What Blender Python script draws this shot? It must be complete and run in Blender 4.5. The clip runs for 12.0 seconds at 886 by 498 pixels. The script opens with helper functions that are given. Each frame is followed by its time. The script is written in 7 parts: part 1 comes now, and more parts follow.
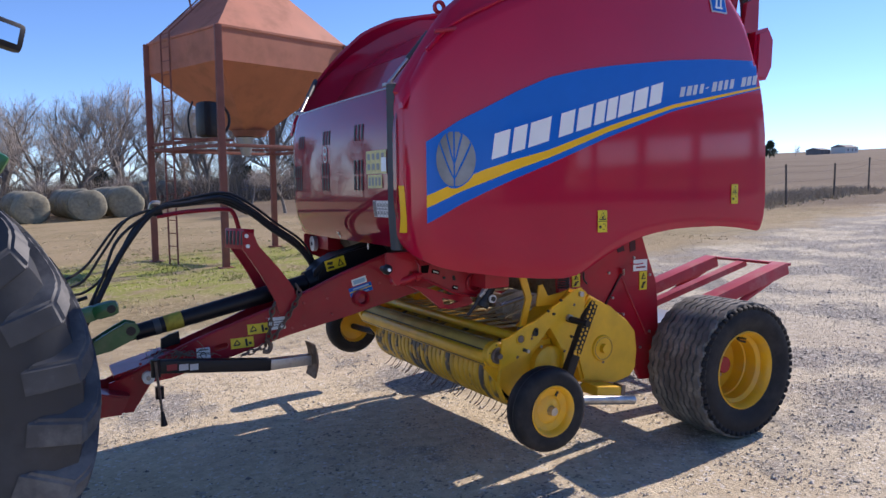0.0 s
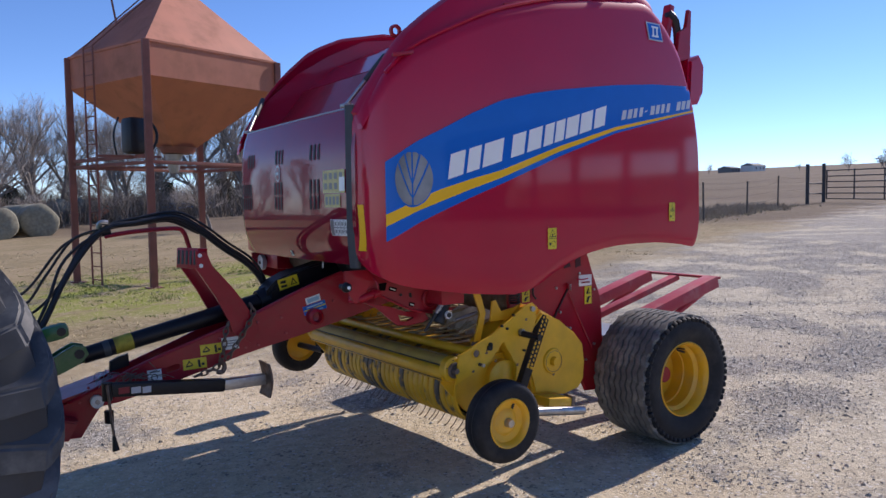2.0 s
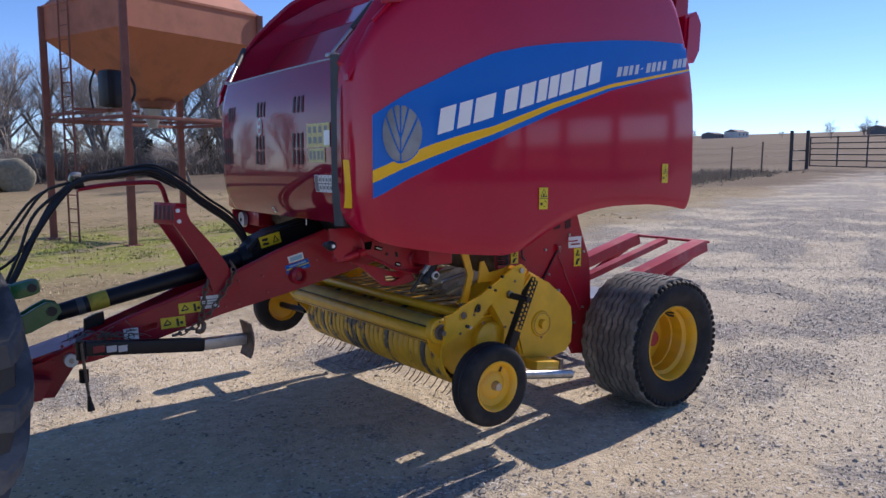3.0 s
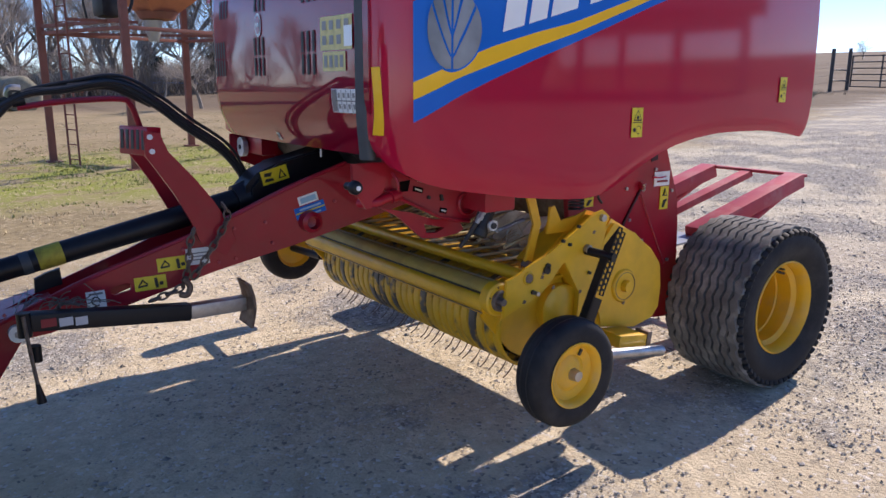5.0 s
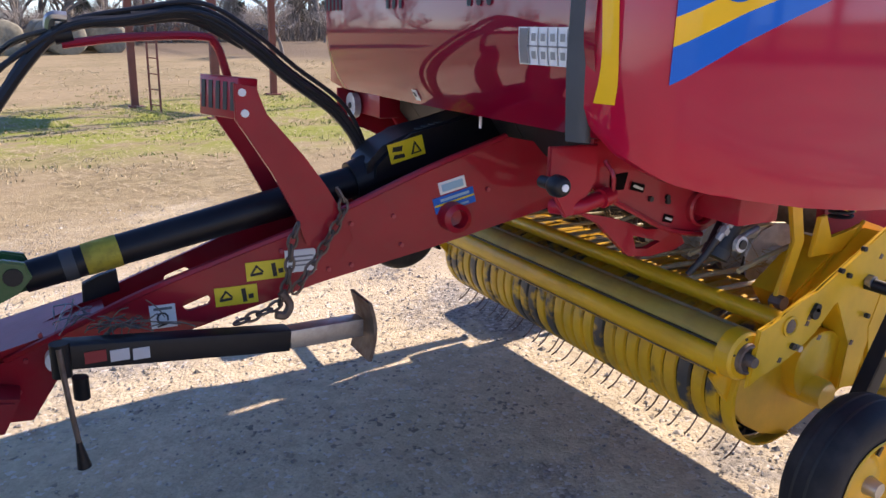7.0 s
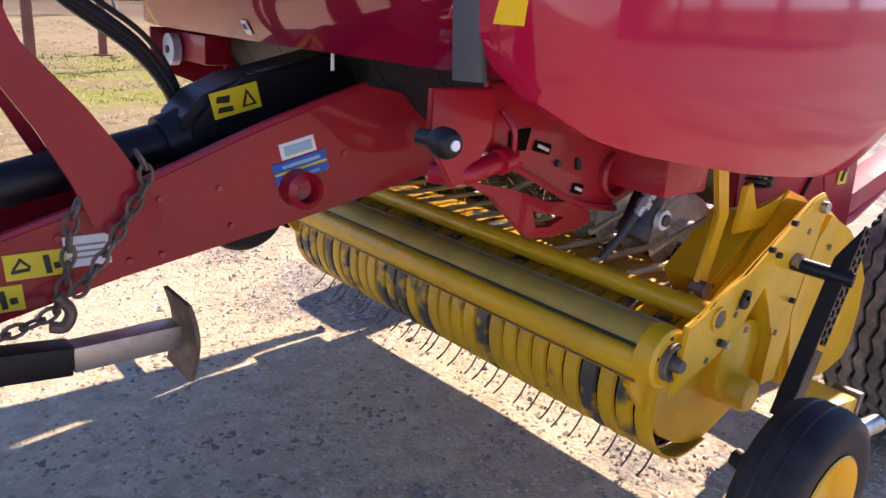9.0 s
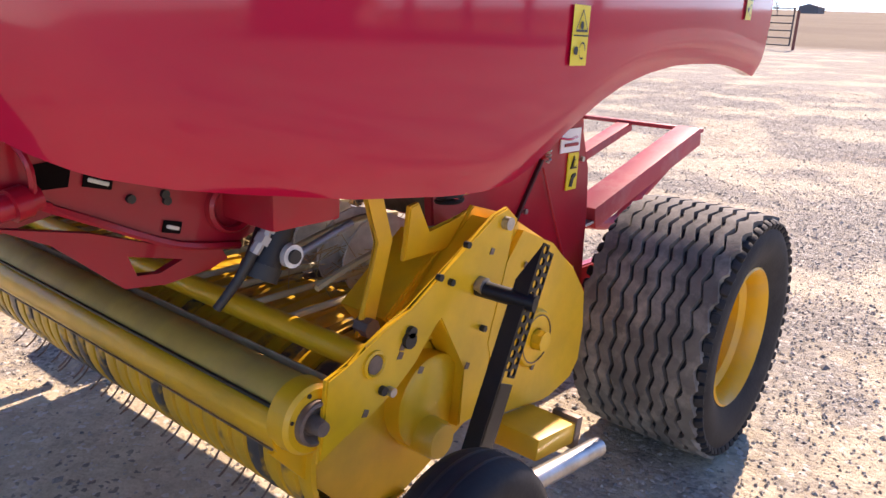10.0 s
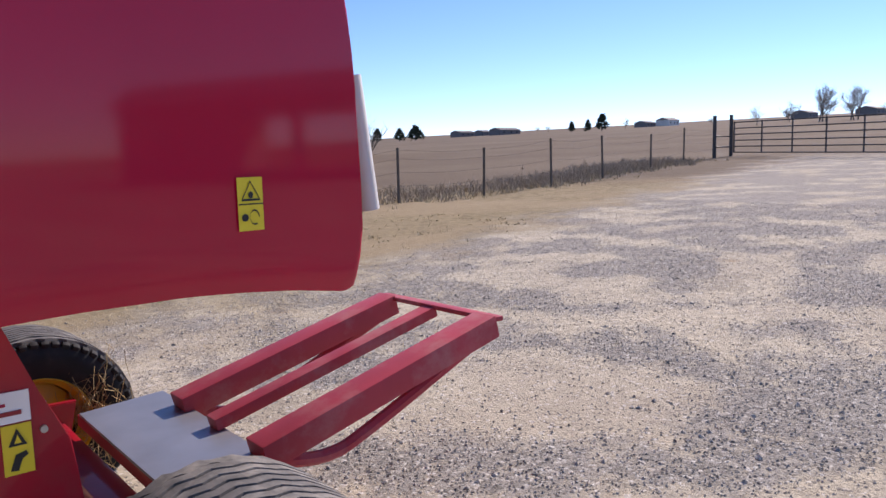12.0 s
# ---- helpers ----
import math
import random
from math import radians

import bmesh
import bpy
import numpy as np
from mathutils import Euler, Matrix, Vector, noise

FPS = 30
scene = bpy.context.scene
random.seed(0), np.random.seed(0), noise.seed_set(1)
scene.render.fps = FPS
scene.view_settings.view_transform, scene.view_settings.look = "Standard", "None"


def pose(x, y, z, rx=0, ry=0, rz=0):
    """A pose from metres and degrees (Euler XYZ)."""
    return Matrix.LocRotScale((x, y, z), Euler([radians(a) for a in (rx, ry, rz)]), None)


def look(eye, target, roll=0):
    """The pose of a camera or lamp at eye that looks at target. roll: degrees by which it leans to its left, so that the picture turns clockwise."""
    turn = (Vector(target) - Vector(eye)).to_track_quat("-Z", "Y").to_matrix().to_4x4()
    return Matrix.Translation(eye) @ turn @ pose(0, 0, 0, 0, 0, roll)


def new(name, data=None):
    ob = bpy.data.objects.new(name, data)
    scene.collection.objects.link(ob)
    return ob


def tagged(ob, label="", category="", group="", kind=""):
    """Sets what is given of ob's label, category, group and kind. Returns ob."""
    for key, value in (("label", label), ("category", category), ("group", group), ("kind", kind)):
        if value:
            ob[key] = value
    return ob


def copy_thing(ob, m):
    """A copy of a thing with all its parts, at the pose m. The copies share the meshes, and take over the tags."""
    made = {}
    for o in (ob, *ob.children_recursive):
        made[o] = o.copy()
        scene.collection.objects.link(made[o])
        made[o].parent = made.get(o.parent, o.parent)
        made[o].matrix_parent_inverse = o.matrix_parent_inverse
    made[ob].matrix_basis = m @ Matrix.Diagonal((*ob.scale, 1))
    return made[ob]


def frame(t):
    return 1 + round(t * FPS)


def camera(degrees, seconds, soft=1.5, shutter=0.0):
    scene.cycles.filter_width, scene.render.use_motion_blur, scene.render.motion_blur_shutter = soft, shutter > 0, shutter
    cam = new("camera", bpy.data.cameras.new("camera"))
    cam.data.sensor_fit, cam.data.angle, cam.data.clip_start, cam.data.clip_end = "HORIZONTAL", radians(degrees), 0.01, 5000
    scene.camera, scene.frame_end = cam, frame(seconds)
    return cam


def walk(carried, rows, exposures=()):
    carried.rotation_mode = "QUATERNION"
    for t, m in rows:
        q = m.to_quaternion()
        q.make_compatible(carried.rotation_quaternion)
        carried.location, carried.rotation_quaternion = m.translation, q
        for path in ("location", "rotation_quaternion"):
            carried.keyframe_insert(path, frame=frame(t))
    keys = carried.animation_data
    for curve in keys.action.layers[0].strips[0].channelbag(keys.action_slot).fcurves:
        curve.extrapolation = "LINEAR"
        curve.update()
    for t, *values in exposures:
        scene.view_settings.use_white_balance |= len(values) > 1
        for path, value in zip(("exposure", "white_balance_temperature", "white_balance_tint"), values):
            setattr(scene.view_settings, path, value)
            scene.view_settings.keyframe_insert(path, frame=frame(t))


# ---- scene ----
cam = camera(61.5, 12.0)
PATH = [
    (0, (0.169, 0.104, 1.674), (1.13, 1.851, 1.509), -0.7),
    (0.5, (0.173, 0.045, 1.68), (1.183, 1.766, 1.542), -1.4),
    (1, (0.09, 0.064, 1.704), (1.142, 1.761, 1.589), -1.8),
    (1.5, (-0.003, 0.105, 1.668), (1.095, 1.774, 1.575), -1.4),
    (2, (-0.017, 0.116, 1.686), (1.113, 1.762, 1.564), -0.8),
    (2.5, (-0.023, 0.141, 1.658), (1.131, 1.767, 1.499), -0.2),
    (3, (0.033, 0.238, 1.66), (1.195, 1.85, 1.436), 0.1),
    (3.2, (0.089, 0.309, 1.659), (1.253, 1.917, 1.413), 0.2),
    (4.8, (0.416, 1.083, 1.631), (1.524, 2.696, 1.216), 0.1),
    (5, (0.484, 1.188, 1.623), (1.595, 2.795, 1.193), 0.3),
    (5.5, (0.58, 1.448, 1.604), (1.673, 3.054, 1.128), 0.6),
    (6, (0.605, 1.723, 1.595), (1.646, 3.35, 1.076), 0.8),
    (6.5, (0.692, 1.985, 1.573), (1.661, 3.65, 1.034), 1.3),
    (6.7, (0.714, 2.102, 1.579), (1.66, 3.778, 1.034), 1.6),
    (8.3, (0.615, 2.656, 1.562), (1.587, 4.311, 0.999), 3.3),
    (8.5, (0.683, 2.671, 1.542), (1.738, 4.273, 0.974), 3.5),
    (9, (0.987, 2.7, 1.452), (2.231, 4.146, 0.851), 4.0),
    (9.5, (1.259, 2.595, 1.436), (2.64, 3.913, 0.839), 3.8),
    (10, (1.553, 2.542, 1.468), (3.04, 3.755, 0.904), 2.8),
    (10.5, (1.942, 2.433, 1.539), (3.489, 3.593, 1.03), 2.3),
    (11, (2.404, 2.118, 1.638), (3.955, 3.301, 1.197), 1.3),
    (11.5, (2.903, 1.932, 1.666), (4.37, 3.242, 1.303), 0.3),
    (12, (3.365, 1.796, 1.701), (4.646, 3.313, 1.461), -1.5),
]
EXPOSURES = [(0, 0.60, 6500, 20), (1, 0.47, 6400, 20), (2.5, 0.34, 6400, 20), (3.2, 0.36, 6400, 20), (5, 0.78, 6700, 20), (6.7, 1.14, 7000, 22), (8.5, 1.52, 7500, 27), (9.3, 1.50, 7600, 28), (10, 1.40, 7700, 27), (10.5, 1.2, 7500, 26), (11, 0.92, 7100, 21), (11.5, 0.72, 6900, 22), (12, 0.53, 6800, 23)]
walk(cam, [(t, look(eye, target, roll)) for t, eye, target, roll in PATH], EXPOSURES)

# ---- world, sun, exposure ----
SUN_TO = Vector((0.989 * math.cos(radians(37)), 0.147 * math.cos(radians(37)), math.sin(radians(37))))
world = bpy.data.worlds.new("sky")
scene.world = world
world.use_nodes = True
wn, wl = world.node_tree.nodes, world.node_tree.links
sky = wn.new("ShaderNodeTexSky")
sky.sky_type = "NISHITA"
sky.sun_disc = False
sky.sun_elevation = radians(37)
sky.sun_rotation = math.atan2(SUN_TO.x, SUN_TO.y)
sky.altitude = 600
sky.air_density, sky.dust_density, sky.ozone_density = 0.72, 0.0, 3.0
wn["Background"].inputs["Strength"].default_value = 0.122
clear = wn.new("ShaderNodeHueSaturation")
clear.inputs["Saturation"].default_value = 1.10
wl.new(sky.outputs[0], clear.inputs["Color"])
bluer = wn.new("ShaderNodeVectorMath")
bluer.operation = "MULTIPLY"
bluer.inputs[1].default_value = (0.90, 0.97, 1.09)
wl.new(clear.outputs[0], bluer.inputs[0])
wl.new(bluer.outputs[0], wn["Background"].inputs["Color"])
sun_data = bpy.data.lights.new("sun", "SUN")
sun_data.energy, sun_data.angle, sun_data.color = 3.9, radians(0.53), (1.0, 0.94, 0.85)
sun = new("sun", sun_data)
sun.matrix_world = look(SUN_TO * 60, (0, 0, 0))

# ---- materials ----
def material(name, base, rough=0.5, metal=0.0, coat=0.0, vary=0.0, scale=8.0, dirt=None, dirt_amount=0.0, dirt_scale=3.0,
             bump=0.0, bump_scale=60.0, spec=0.5, rough_vary=0.0):
    """A painted, bare or rough surface: base colour varied at two scales, dirt in patches, fine relief."""
    m = bpy.data.materials.new(name)
    m.use_nodes = True
    n, l = m.node_tree.nodes, m.node_tree.links
    b = n["Principled BSDF"]
    b.inputs["Roughness"].default_value = rough
    b.inputs["Metallic"].default_value = metal
    b.inputs["Coat Weight"].default_value = coat
    b.inputs["Coat Roughness"].default_value = 0.04
    b.inputs["Specular IOR Level"].default_value = spec
    geo = n.new("ShaderNodeNewGeometry")
    pos = geo.outputs["Position"]
    out = None
    if vary:
        t1 = n.new("ShaderNodeTexNoise")
        t1.inputs["Scale"].default_value, t1.inputs["Detail"].default_value = scale, 6
        l.new(pos, t1.inputs["Vector"])
        r = n.new("ShaderNodeMapRange")
        r.inputs["From Min"].default_value, r.inputs["From Max"].default_value = 0.3, 0.7
        r.inputs["To Min"].default_value, r.inputs["To Max"].default_value = 1 - vary, 1 + vary
        l.new(t1.outputs[0], r.inputs["Value"])
        mul = n.new("ShaderNodeVectorMath")
        mul.operation = "SCALE"
        mul.inputs[0].default_value = base
        l.new(r.outputs[0], mul.inputs["Scale"])
        out = mul.outputs[0]
    if dirt:
        t2 = n.new("ShaderNodeTexNoise")
        t2.inputs["Scale"].default_value, t2.inputs["Detail"].default_value = dirt_scale, 9
        t2.inputs["Roughness"].default_value = 0.65
        l.new(pos, t2.inputs["Vector"])
        r2 = n.new("ShaderNodeMapRange")
        r2.inputs["From Min"].default_value, r2.inputs["From Max"].default_value = 0.48, 0.72
        r2.inputs["To Max"].default_value = dirt_amount
        l.new(t2.outputs[0], r2.inputs["Value"])
        mix = n.new("ShaderNodeMix")
        mix.data_type = "RGBA"
        l.new(r2.outputs[0], mix.inputs["Factor"])
        if out:
            l.new(out, mix.inputs["A"])
        else:
            mix.inputs["A"].default_value = (*base, 1)
        mix.inputs["B"].default_value = (*dirt, 1)
        out = mix.outputs["Result"]
        ra = n.new("ShaderNodeMapRange")
        ra.inputs["To Min"].default_value, ra.inputs["To Max"].default_value = rough, min(1, rough + 0.35)
        l.new(r2.outputs[0], ra.inputs["Value"])
        l.new(ra.outputs[0], b.inputs["Roughness"])
        if coat:
            rc = n.new("ShaderNodeMapRange")
            rc.inputs["To Min"].default_value, rc.inputs["To Max"].default_value = coat, coat * 0.4
            l.new(r2.outputs[0], rc.inputs["Value"])
            l.new(rc.outputs[0], b.inputs["Coat Weight"])
    if out:
        l.new(out, b.inputs["Base Color"])
    else:
        b.inputs["Base Color"].default_value = (*base, 1)
    if bump:
        t3 = n.new("ShaderNodeTexNoise")
        t3.inputs["Scale"].default_value, t3.inputs["Detail"].default_value = bump_scale, 4
        l.new(pos, t3.inputs["Vector"])
        bm_ = n.new("ShaderNodeBump")
        bm_.inputs["Strength"].default_value, bm_.inputs["Distance"].default_value = bump, 0.004
        l.new(t3.outputs[0], bm_.inputs["Height"])
        l.new(bm_.outputs[0], b.inputs["Normal"])
    return m


def worn_bands(name, base, worn):
    """Yellow paint that is rubbed to dark steel, on some pieces far more than on others."""
    m = material(name, base, 0.42, coat=0.15, vary=0.12, scale=9, dirt=(0.34, 0.20, 0.04), dirt_amount=0.5, dirt_scale=6, bump=0.08)
    n, l = m.node_tree.nodes, m.node_tree.links
    b = n["Principled BSDF"]
    paint = b.inputs["Base Color"].links[0].from_socket
    geo = n.new("ShaderNodeNewGeometry")
    blot = n.new("ShaderNodeTexNoise")
    blot.inputs["Scale"].default_value, blot.inputs["Detail"].default_value = 14.0, 6
    l.new(geo.outputs["Position"], blot.inputs["Vector"])
    piece = n.new("ShaderNodeObjectInfo")
    add = n.new("ShaderNodeMath")
    add.operation = "MULTIPLY_ADD"
    add.inputs[1].default_value = 0.42
    l.new(piece.outputs["Random"], add.inputs[0])
    l.new(blot.outputs[0], add.inputs[2])
    r = n.new("ShaderNodeMapRange")
    r.inputs["From Min"].default_value, r.inputs["From Max"].default_value = 0.78, 0.92
    l.new(add.outputs[0], r.inputs["Value"])
    mix = n.new("ShaderNodeMix")
    mix.data_type = "RGBA"
    l.new(r.outputs[0], mix.inputs["Factor"])
    l.new(paint, mix.inputs["A"])
    mix.inputs["B"].default_value = (*worn, 1)
    l.new(mix.outputs["Result"], b.inputs["Base Color"])
    return m


DUST = (0.36, 0.29, 0.21)
YELLOW_BAND = worn_bands("worn_yellow_band_paint", (0.70, 0.385, 0.010), (0.06, 0.055, 0.05))
RED = material("red_gloss_paint", (0.46, 0.005, 0.036), 0.45, coat=0.85, vary=0.05, scale=2.0, dirt=(0.30, 0.03, 0.04), dirt_amount=0.10, dirt_scale=2.2, spec=0.05)
RED.node_tree.nodes["Principled BSDF"].inputs["Coat Roughness"].default_value = 0.065
RED.node_tree.nodes["Principled BSDF"].inputs["Coat IOR"].default_value = 1.5
RED_COVER = material("polished_red_cover_paint", (0.26, 0.001, 0.022), 0.45, coat=1.0, vary=0.05, scale=2.0, dirt=(0.25, 0.03, 0.04), dirt_amount=0.10, dirt_scale=2.2, spec=0.05)
RED_COVER.node_tree.nodes["Principled BSDF"].inputs["Coat IOR"].default_value = 1.6
RED_RAMP = material("dusty_red_ramp_paint", (0.46, 0.050, 0.065), 0.55, coat=0.08, vary=0.12, scale=5, dirt=(0.52, 0.26, 0.24), dirt_amount=0.6, dirt_scale=4, bump=0.08, spec=0.3)
RED_FRAME = material("red_frame_paint", (0.37, 0.008, 0.022), 0.38, coat=0.35, vary=0.12, scale=5, dirt=(0.20, 0.06, 0.05), dirt_amount=0.40, dirt_scale=4, bump=0.08, spec=0.25)
YELLOW = material("yellow_paint", (0.75, 0.405, 0.010), 0.40, coat=0.2, vary=0.10, scale=9, dirt=(0.46, 0.26, 0.035), dirt_amount=0.30, dirt_scale=6, bump=0.08)
DUSTY_YELLOW = material("dusty_worn_yellow_paint", (0.52, 0.345, 0.06), 0.55, vary=0.14, scale=9, dirt=(0.34, 0.24, 0.085), dirt_amount=0.6, dirt_scale=5, bump=0.08)
PALE_EDGE = material("worn_pale_edge", (0.52, 0.42, 0.22), 0.5, vary=0.2, scale=15)
YELLOW_RIM = material("yellow_rim_paint", (0.78, 0.41, 0.012), 0.42, coat=0.1, vary=0.06, dirt=DUST, dirt_amount=0.3, dirt_scale=7)
RUBBER = material("tyre_rubber", (0.016, 0.016, 0.018), 0.72, spec=0.3, vary=0.2, scale=12, dirt=(0.09, 0.08, 0.07), dirt_amount=0.35, dirt_scale=6, bump=0.25, bump_scale=90)
TREAD = material("worn_tread_rubber", (0.12, 0.112, 0.102), 0.85, vary=0.25, scale=15, dirt=(0.42, 0.385, 0.33), dirt_amount=0.65, dirt_scale=8, bump=0.35, bump_scale=120)
BLACK = material("black_plastic", (0.007, 0.007, 0.010), 0.42, spec=0.35, vary=0.2, dirt=(0.06, 0.055, 0.05), dirt_amount=0.15, dirt_scale=6)
HOSE = material("hose_rubber", (0.018, 0.018, 0.02), 0.5, vary=0.2, bump=0.2, bump_scale=200)
GREY_STRIP = material("dark_grey_seal", (0.055, 0.06, 0.065), 0.6, vary=0.15)
STEEL = material("bare_steel", (0.45, 0.44, 0.43), 0.38, metal=0.9, vary=0.15, scale=20, dirt=(0.2, 0.13, 0.08), dirt_amount=0.4, dirt_scale=9)
RUSTY = material("rusty_steel", (0.20, 0.15, 0.12), 0.6, metal=0.6, vary=0.25, scale=25, dirt=(0.16, 0.07, 0.03), dirt_amount=0.7, dirt_scale=12)
BRIGHT = material("scoured_bright_steel", (0.62, 0.61, 0.58), 0.5, metal=0.25, vary=0.2, scale=25, dirt=(0.30, 0.25, 0.18), dirt_amount=0.5, dirt_scale=10)
GALV = material("galvanised_sheet", (0.36, 0.37, 0.39), 0.45, metal=0.6, vary=0.1, scale=5)
GREEN = material("green_tractor_paint", (0.012, 0.13, 0.03), 0.35, coat=0.3, vary=0.1, dirt=DUST, dirt_amount=0.3)
BLUE = material("blue_decal", (0.002, 0.135, 0.55), 0.45, spec=0.1, coat=0.3, vary=0.03)
DECAL_Y = material("yellow_decal", (0.95, 0.52, 0.012), 0.45, spec=0.2, coat=0.3, vary=0.03)
DECAL_W = material("white_decal", (0.86, 0.86, 0.84), 0.35, coat=0.4, vary=0.03)
DECAL_S = material("silver_decal", (0.55, 0.57, 0.60), 0.35, coat=0.4, vary=0.05)
DECAL_G = material("grey_emblem", (0.22, 0.225, 0.23), 0.35, metal=0.2, coat=0.3, vary=0.45, scale=5)
DECAL_L = material("light_blue_decal", (0.30, 0.52, 0.66), 0.4, vary=0.05)
WARN = material("warning_yellow", (0.78, 0.60, 0.02), 0.4, coat=0.2, vary=0.05)
GREY_LINE = material("grey_print", (0.30, 0.30, 0.28), 0.5)
INK = material("decal_ink", (0.015, 0.015, 0.015), 0.5)
RED_INK = material("red_ink", (0.3, 0.02, 0.025), 0.5)
# near black puts interior shade into the roll, rotor, reel and opening plates
INNER_SHADE = material("inner_shade_black", (0.008, 0.005, 0.005), 0.9, spec=0.05, vary=0.2)
# darkened red for wall openings drawn as shaded plates, and for the seam
DARK_RED = material("shaded_dark_red_paint", (0.05, 0.003, 0.006), 0.6, vary=0.2)
PALE_NOTE = material("pale_yellow_paper_label", (0.72, 0.62, 0.26), 0.5, vary=0.12, scale=40)
BELT = material("rubber_belt", (0.02, 0.02, 0.022), 0.6, vary=0.2)
BIN_RED = material("faded_red_oxide_paint", (0.42, 0.142, 0.078), 0.62, vary=0.12, scale=1.2, dirt=(0.22, 0.10, 0.06), dirt_amount=0.6, dirt_scale=1.6, bump=0.1, bump_scale=12)
BIN_LEG = material("brown_red_leg_paint", (0.22, 0.075, 0.055), 0.7, vary=0.15, scale=4, dirt=(0.15, 0.08, 0.06), dirt_amount=0.5)
STRAW = material("straw", (0.42, 0.30, 0.14), 0.85, vary=0.25, scale=30)
HAY = material("weathered_hay_bale", (0.255, 0.235, 0.17), 0.95, vary=0.22, scale=7, dirt=(0.19, 0.17, 0.13), dirt_amount=0.6, dirt_scale=2.5, bump=0.8, bump_scale=30)
BARK = material("winter_bark", (0.22, 0.19, 0.16), 0.9, vary=0.2, scale=3)
TWIG = material("bare_twigs", (0.36, 0.312, 0.268), 0.9, vary=0.2, scale=0.4)
BRUSH = material("dull_brush", (0.20, 0.165, 0.13), 0.9, vary=0.3, scale=0.4)
CEDAR = material("dark_evergreen", (0.022, 0.035, 0.018), 0.9, vary=0.3, scale=2)
GATE = material("grey_brown_gate_steel", (0.055, 0.05, 0.05), 0.55, metal=0.3, vary=0.2)
POST = material("weathered_post", (0.10, 0.085, 0.07), 0.85, vary=0.25, scale=10)
TRUCK = material("black_car_paint", (0.012, 0.013, 0.016), 0.8, spec=0.0, coat=0.0, vary=0.1, dirt=(0.05, 0.045, 0.04), dirt_amount=0.5)
WHITE = material("weathered_white_paint", (0.62, 0.61, 0.58), 0.6, vary=0.1, scale=2)
ROOF = material("grey_roofing", (0.16, 0.15, 0.15), 0.8, vary=0.15)
BLUE_RACK = material("blue_painted_steel", (0.10, 0.22, 0.42), 0.6, vary=0.15)
STONE = material("gravel_stone", (0.44, 0.392, 0.325), 0.9, vary=0.45, scale=9, bump=0.3)
CLOD = material("dark_gravel_stone", (0.21, 0.193, 0.170), 0.9, vary=0.4, scale=9, bump=0.3)
glass = bpy.data.materials.new("mirror_glass")
glass.use_nodes = True
glass.node_tree.nodes["Principled BSDF"].inputs["Metallic"].default_value = 1.0
glass.node_tree.nodes["Principled BSDF"].inputs["Roughness"].default_value = 0.03
glass.node_tree.nodes["Principled BSDF"].inputs["Base Color"].default_value = (0.7, 0.75, 0.8, 1)


# ---- the lie of the land ----
def land(x, y):
    """Height of the ground: a gentle rise towards +x, with a slight swell."""
    return 0.078 + 0.042 * (x - 4.25) + 0.006 * max(0.0, y - 15) * min(1.0, abs(y) / 80) * (1 if x > 8 else 0.3)


# ---- building tools ----
def part(name, bm, mat, parent=None, label="", smooth=40, weld=True):
    """Links a bmesh as one mesh object, under a thing or a part, in world coordinates."""
    if weld:
        bmesh.ops.recalc_face_normals(bm, faces=bm.faces)
    me = bpy.data.meshes.new(name)
    bm.to_mesh(me)
    bm.free()
    for m in (mat if isinstance(mat, (list, tuple)) else (mat,)):
        me.materials.append(m)
    if smooth:
        for p in me.polygons:
            p.use_smooth = True
        me.set_sharp_from_angle(angle=radians(smooth))
    ob = new(name, me)
    if parent is not None:
        ob.parent = parent
        ob.matrix_parent_inverse = parent.matrix_basis.inverted()
    if label:
        tagged(ob, label)
    return ob


def same_part(name, src, parent, m):
    """Another part on the mesh of src, moved by m."""
    ob = new(name, src.data)
    ob.parent = parent
    ob.matrix_parent_inverse = parent.matrix_basis.inverted()
    ob.matrix_basis = m
    return ob


def thing(name, at, label, category, group="", kind=""):
    ob = new(name)
    ob.location = at
    ob.empty_display_size = 0.2
    return tagged(ob, label, category, group, kind)


def B():
    return bmesh.new()


def box(bm, c, s, rot=None, bevel=0.0):
    """A box with centre c and size s, turned by rot (a pose), its edges rounded by bevel."""
    m = Matrix.Translation(c) @ (rot or Matrix()) @ Matrix.Diagonal((*s, 1))
    made = bmesh.ops.create_cube(bm, size=1.0, matrix=m)
    if bevel:
        es = {e for v in made["verts"] for e in v.link_edges}
        bmesh.ops.bevel(bm, geom=list(es), offset=bevel, segments=2, affect="EDGES", profile=0.6)
    return bm


def beam(bm, a, b, w, h, bevel=0.0, up=(0, 0, 1)):
    """A bar of width w and height h from a to b."""
    a, b = Vector(a), Vector(b)
    d = b - a
    zax = d.normalized()
    yax = Vector(up)
    if abs(zax.dot(yax)) > 0.98:
        yax = Vector((0, 1, 0))
    xax = yax.cross(zax).normalized()
    yax = zax.cross(xax)
    m = Matrix((xax, yax, zax)).transposed().to_4x4()
    return box(bm, (a + b) / 2, (w, h, d.length), m, bevel)


def rod(bm, a, b, r, r2=None, seg=12, caps=True):
    a, b = Vector(a), Vector(b)
    d = b - a
    q = d.to_track_quat("Z", "Y").to_matrix().to_4x4()
    bmesh.ops.create_cone(bm, cap_ends=caps, segments=seg, radius1=r, radius2=r if r2 is None else r2, depth=d.length,
                          matrix=Matrix.Translation((a + b) / 2) @ q)
    return bm


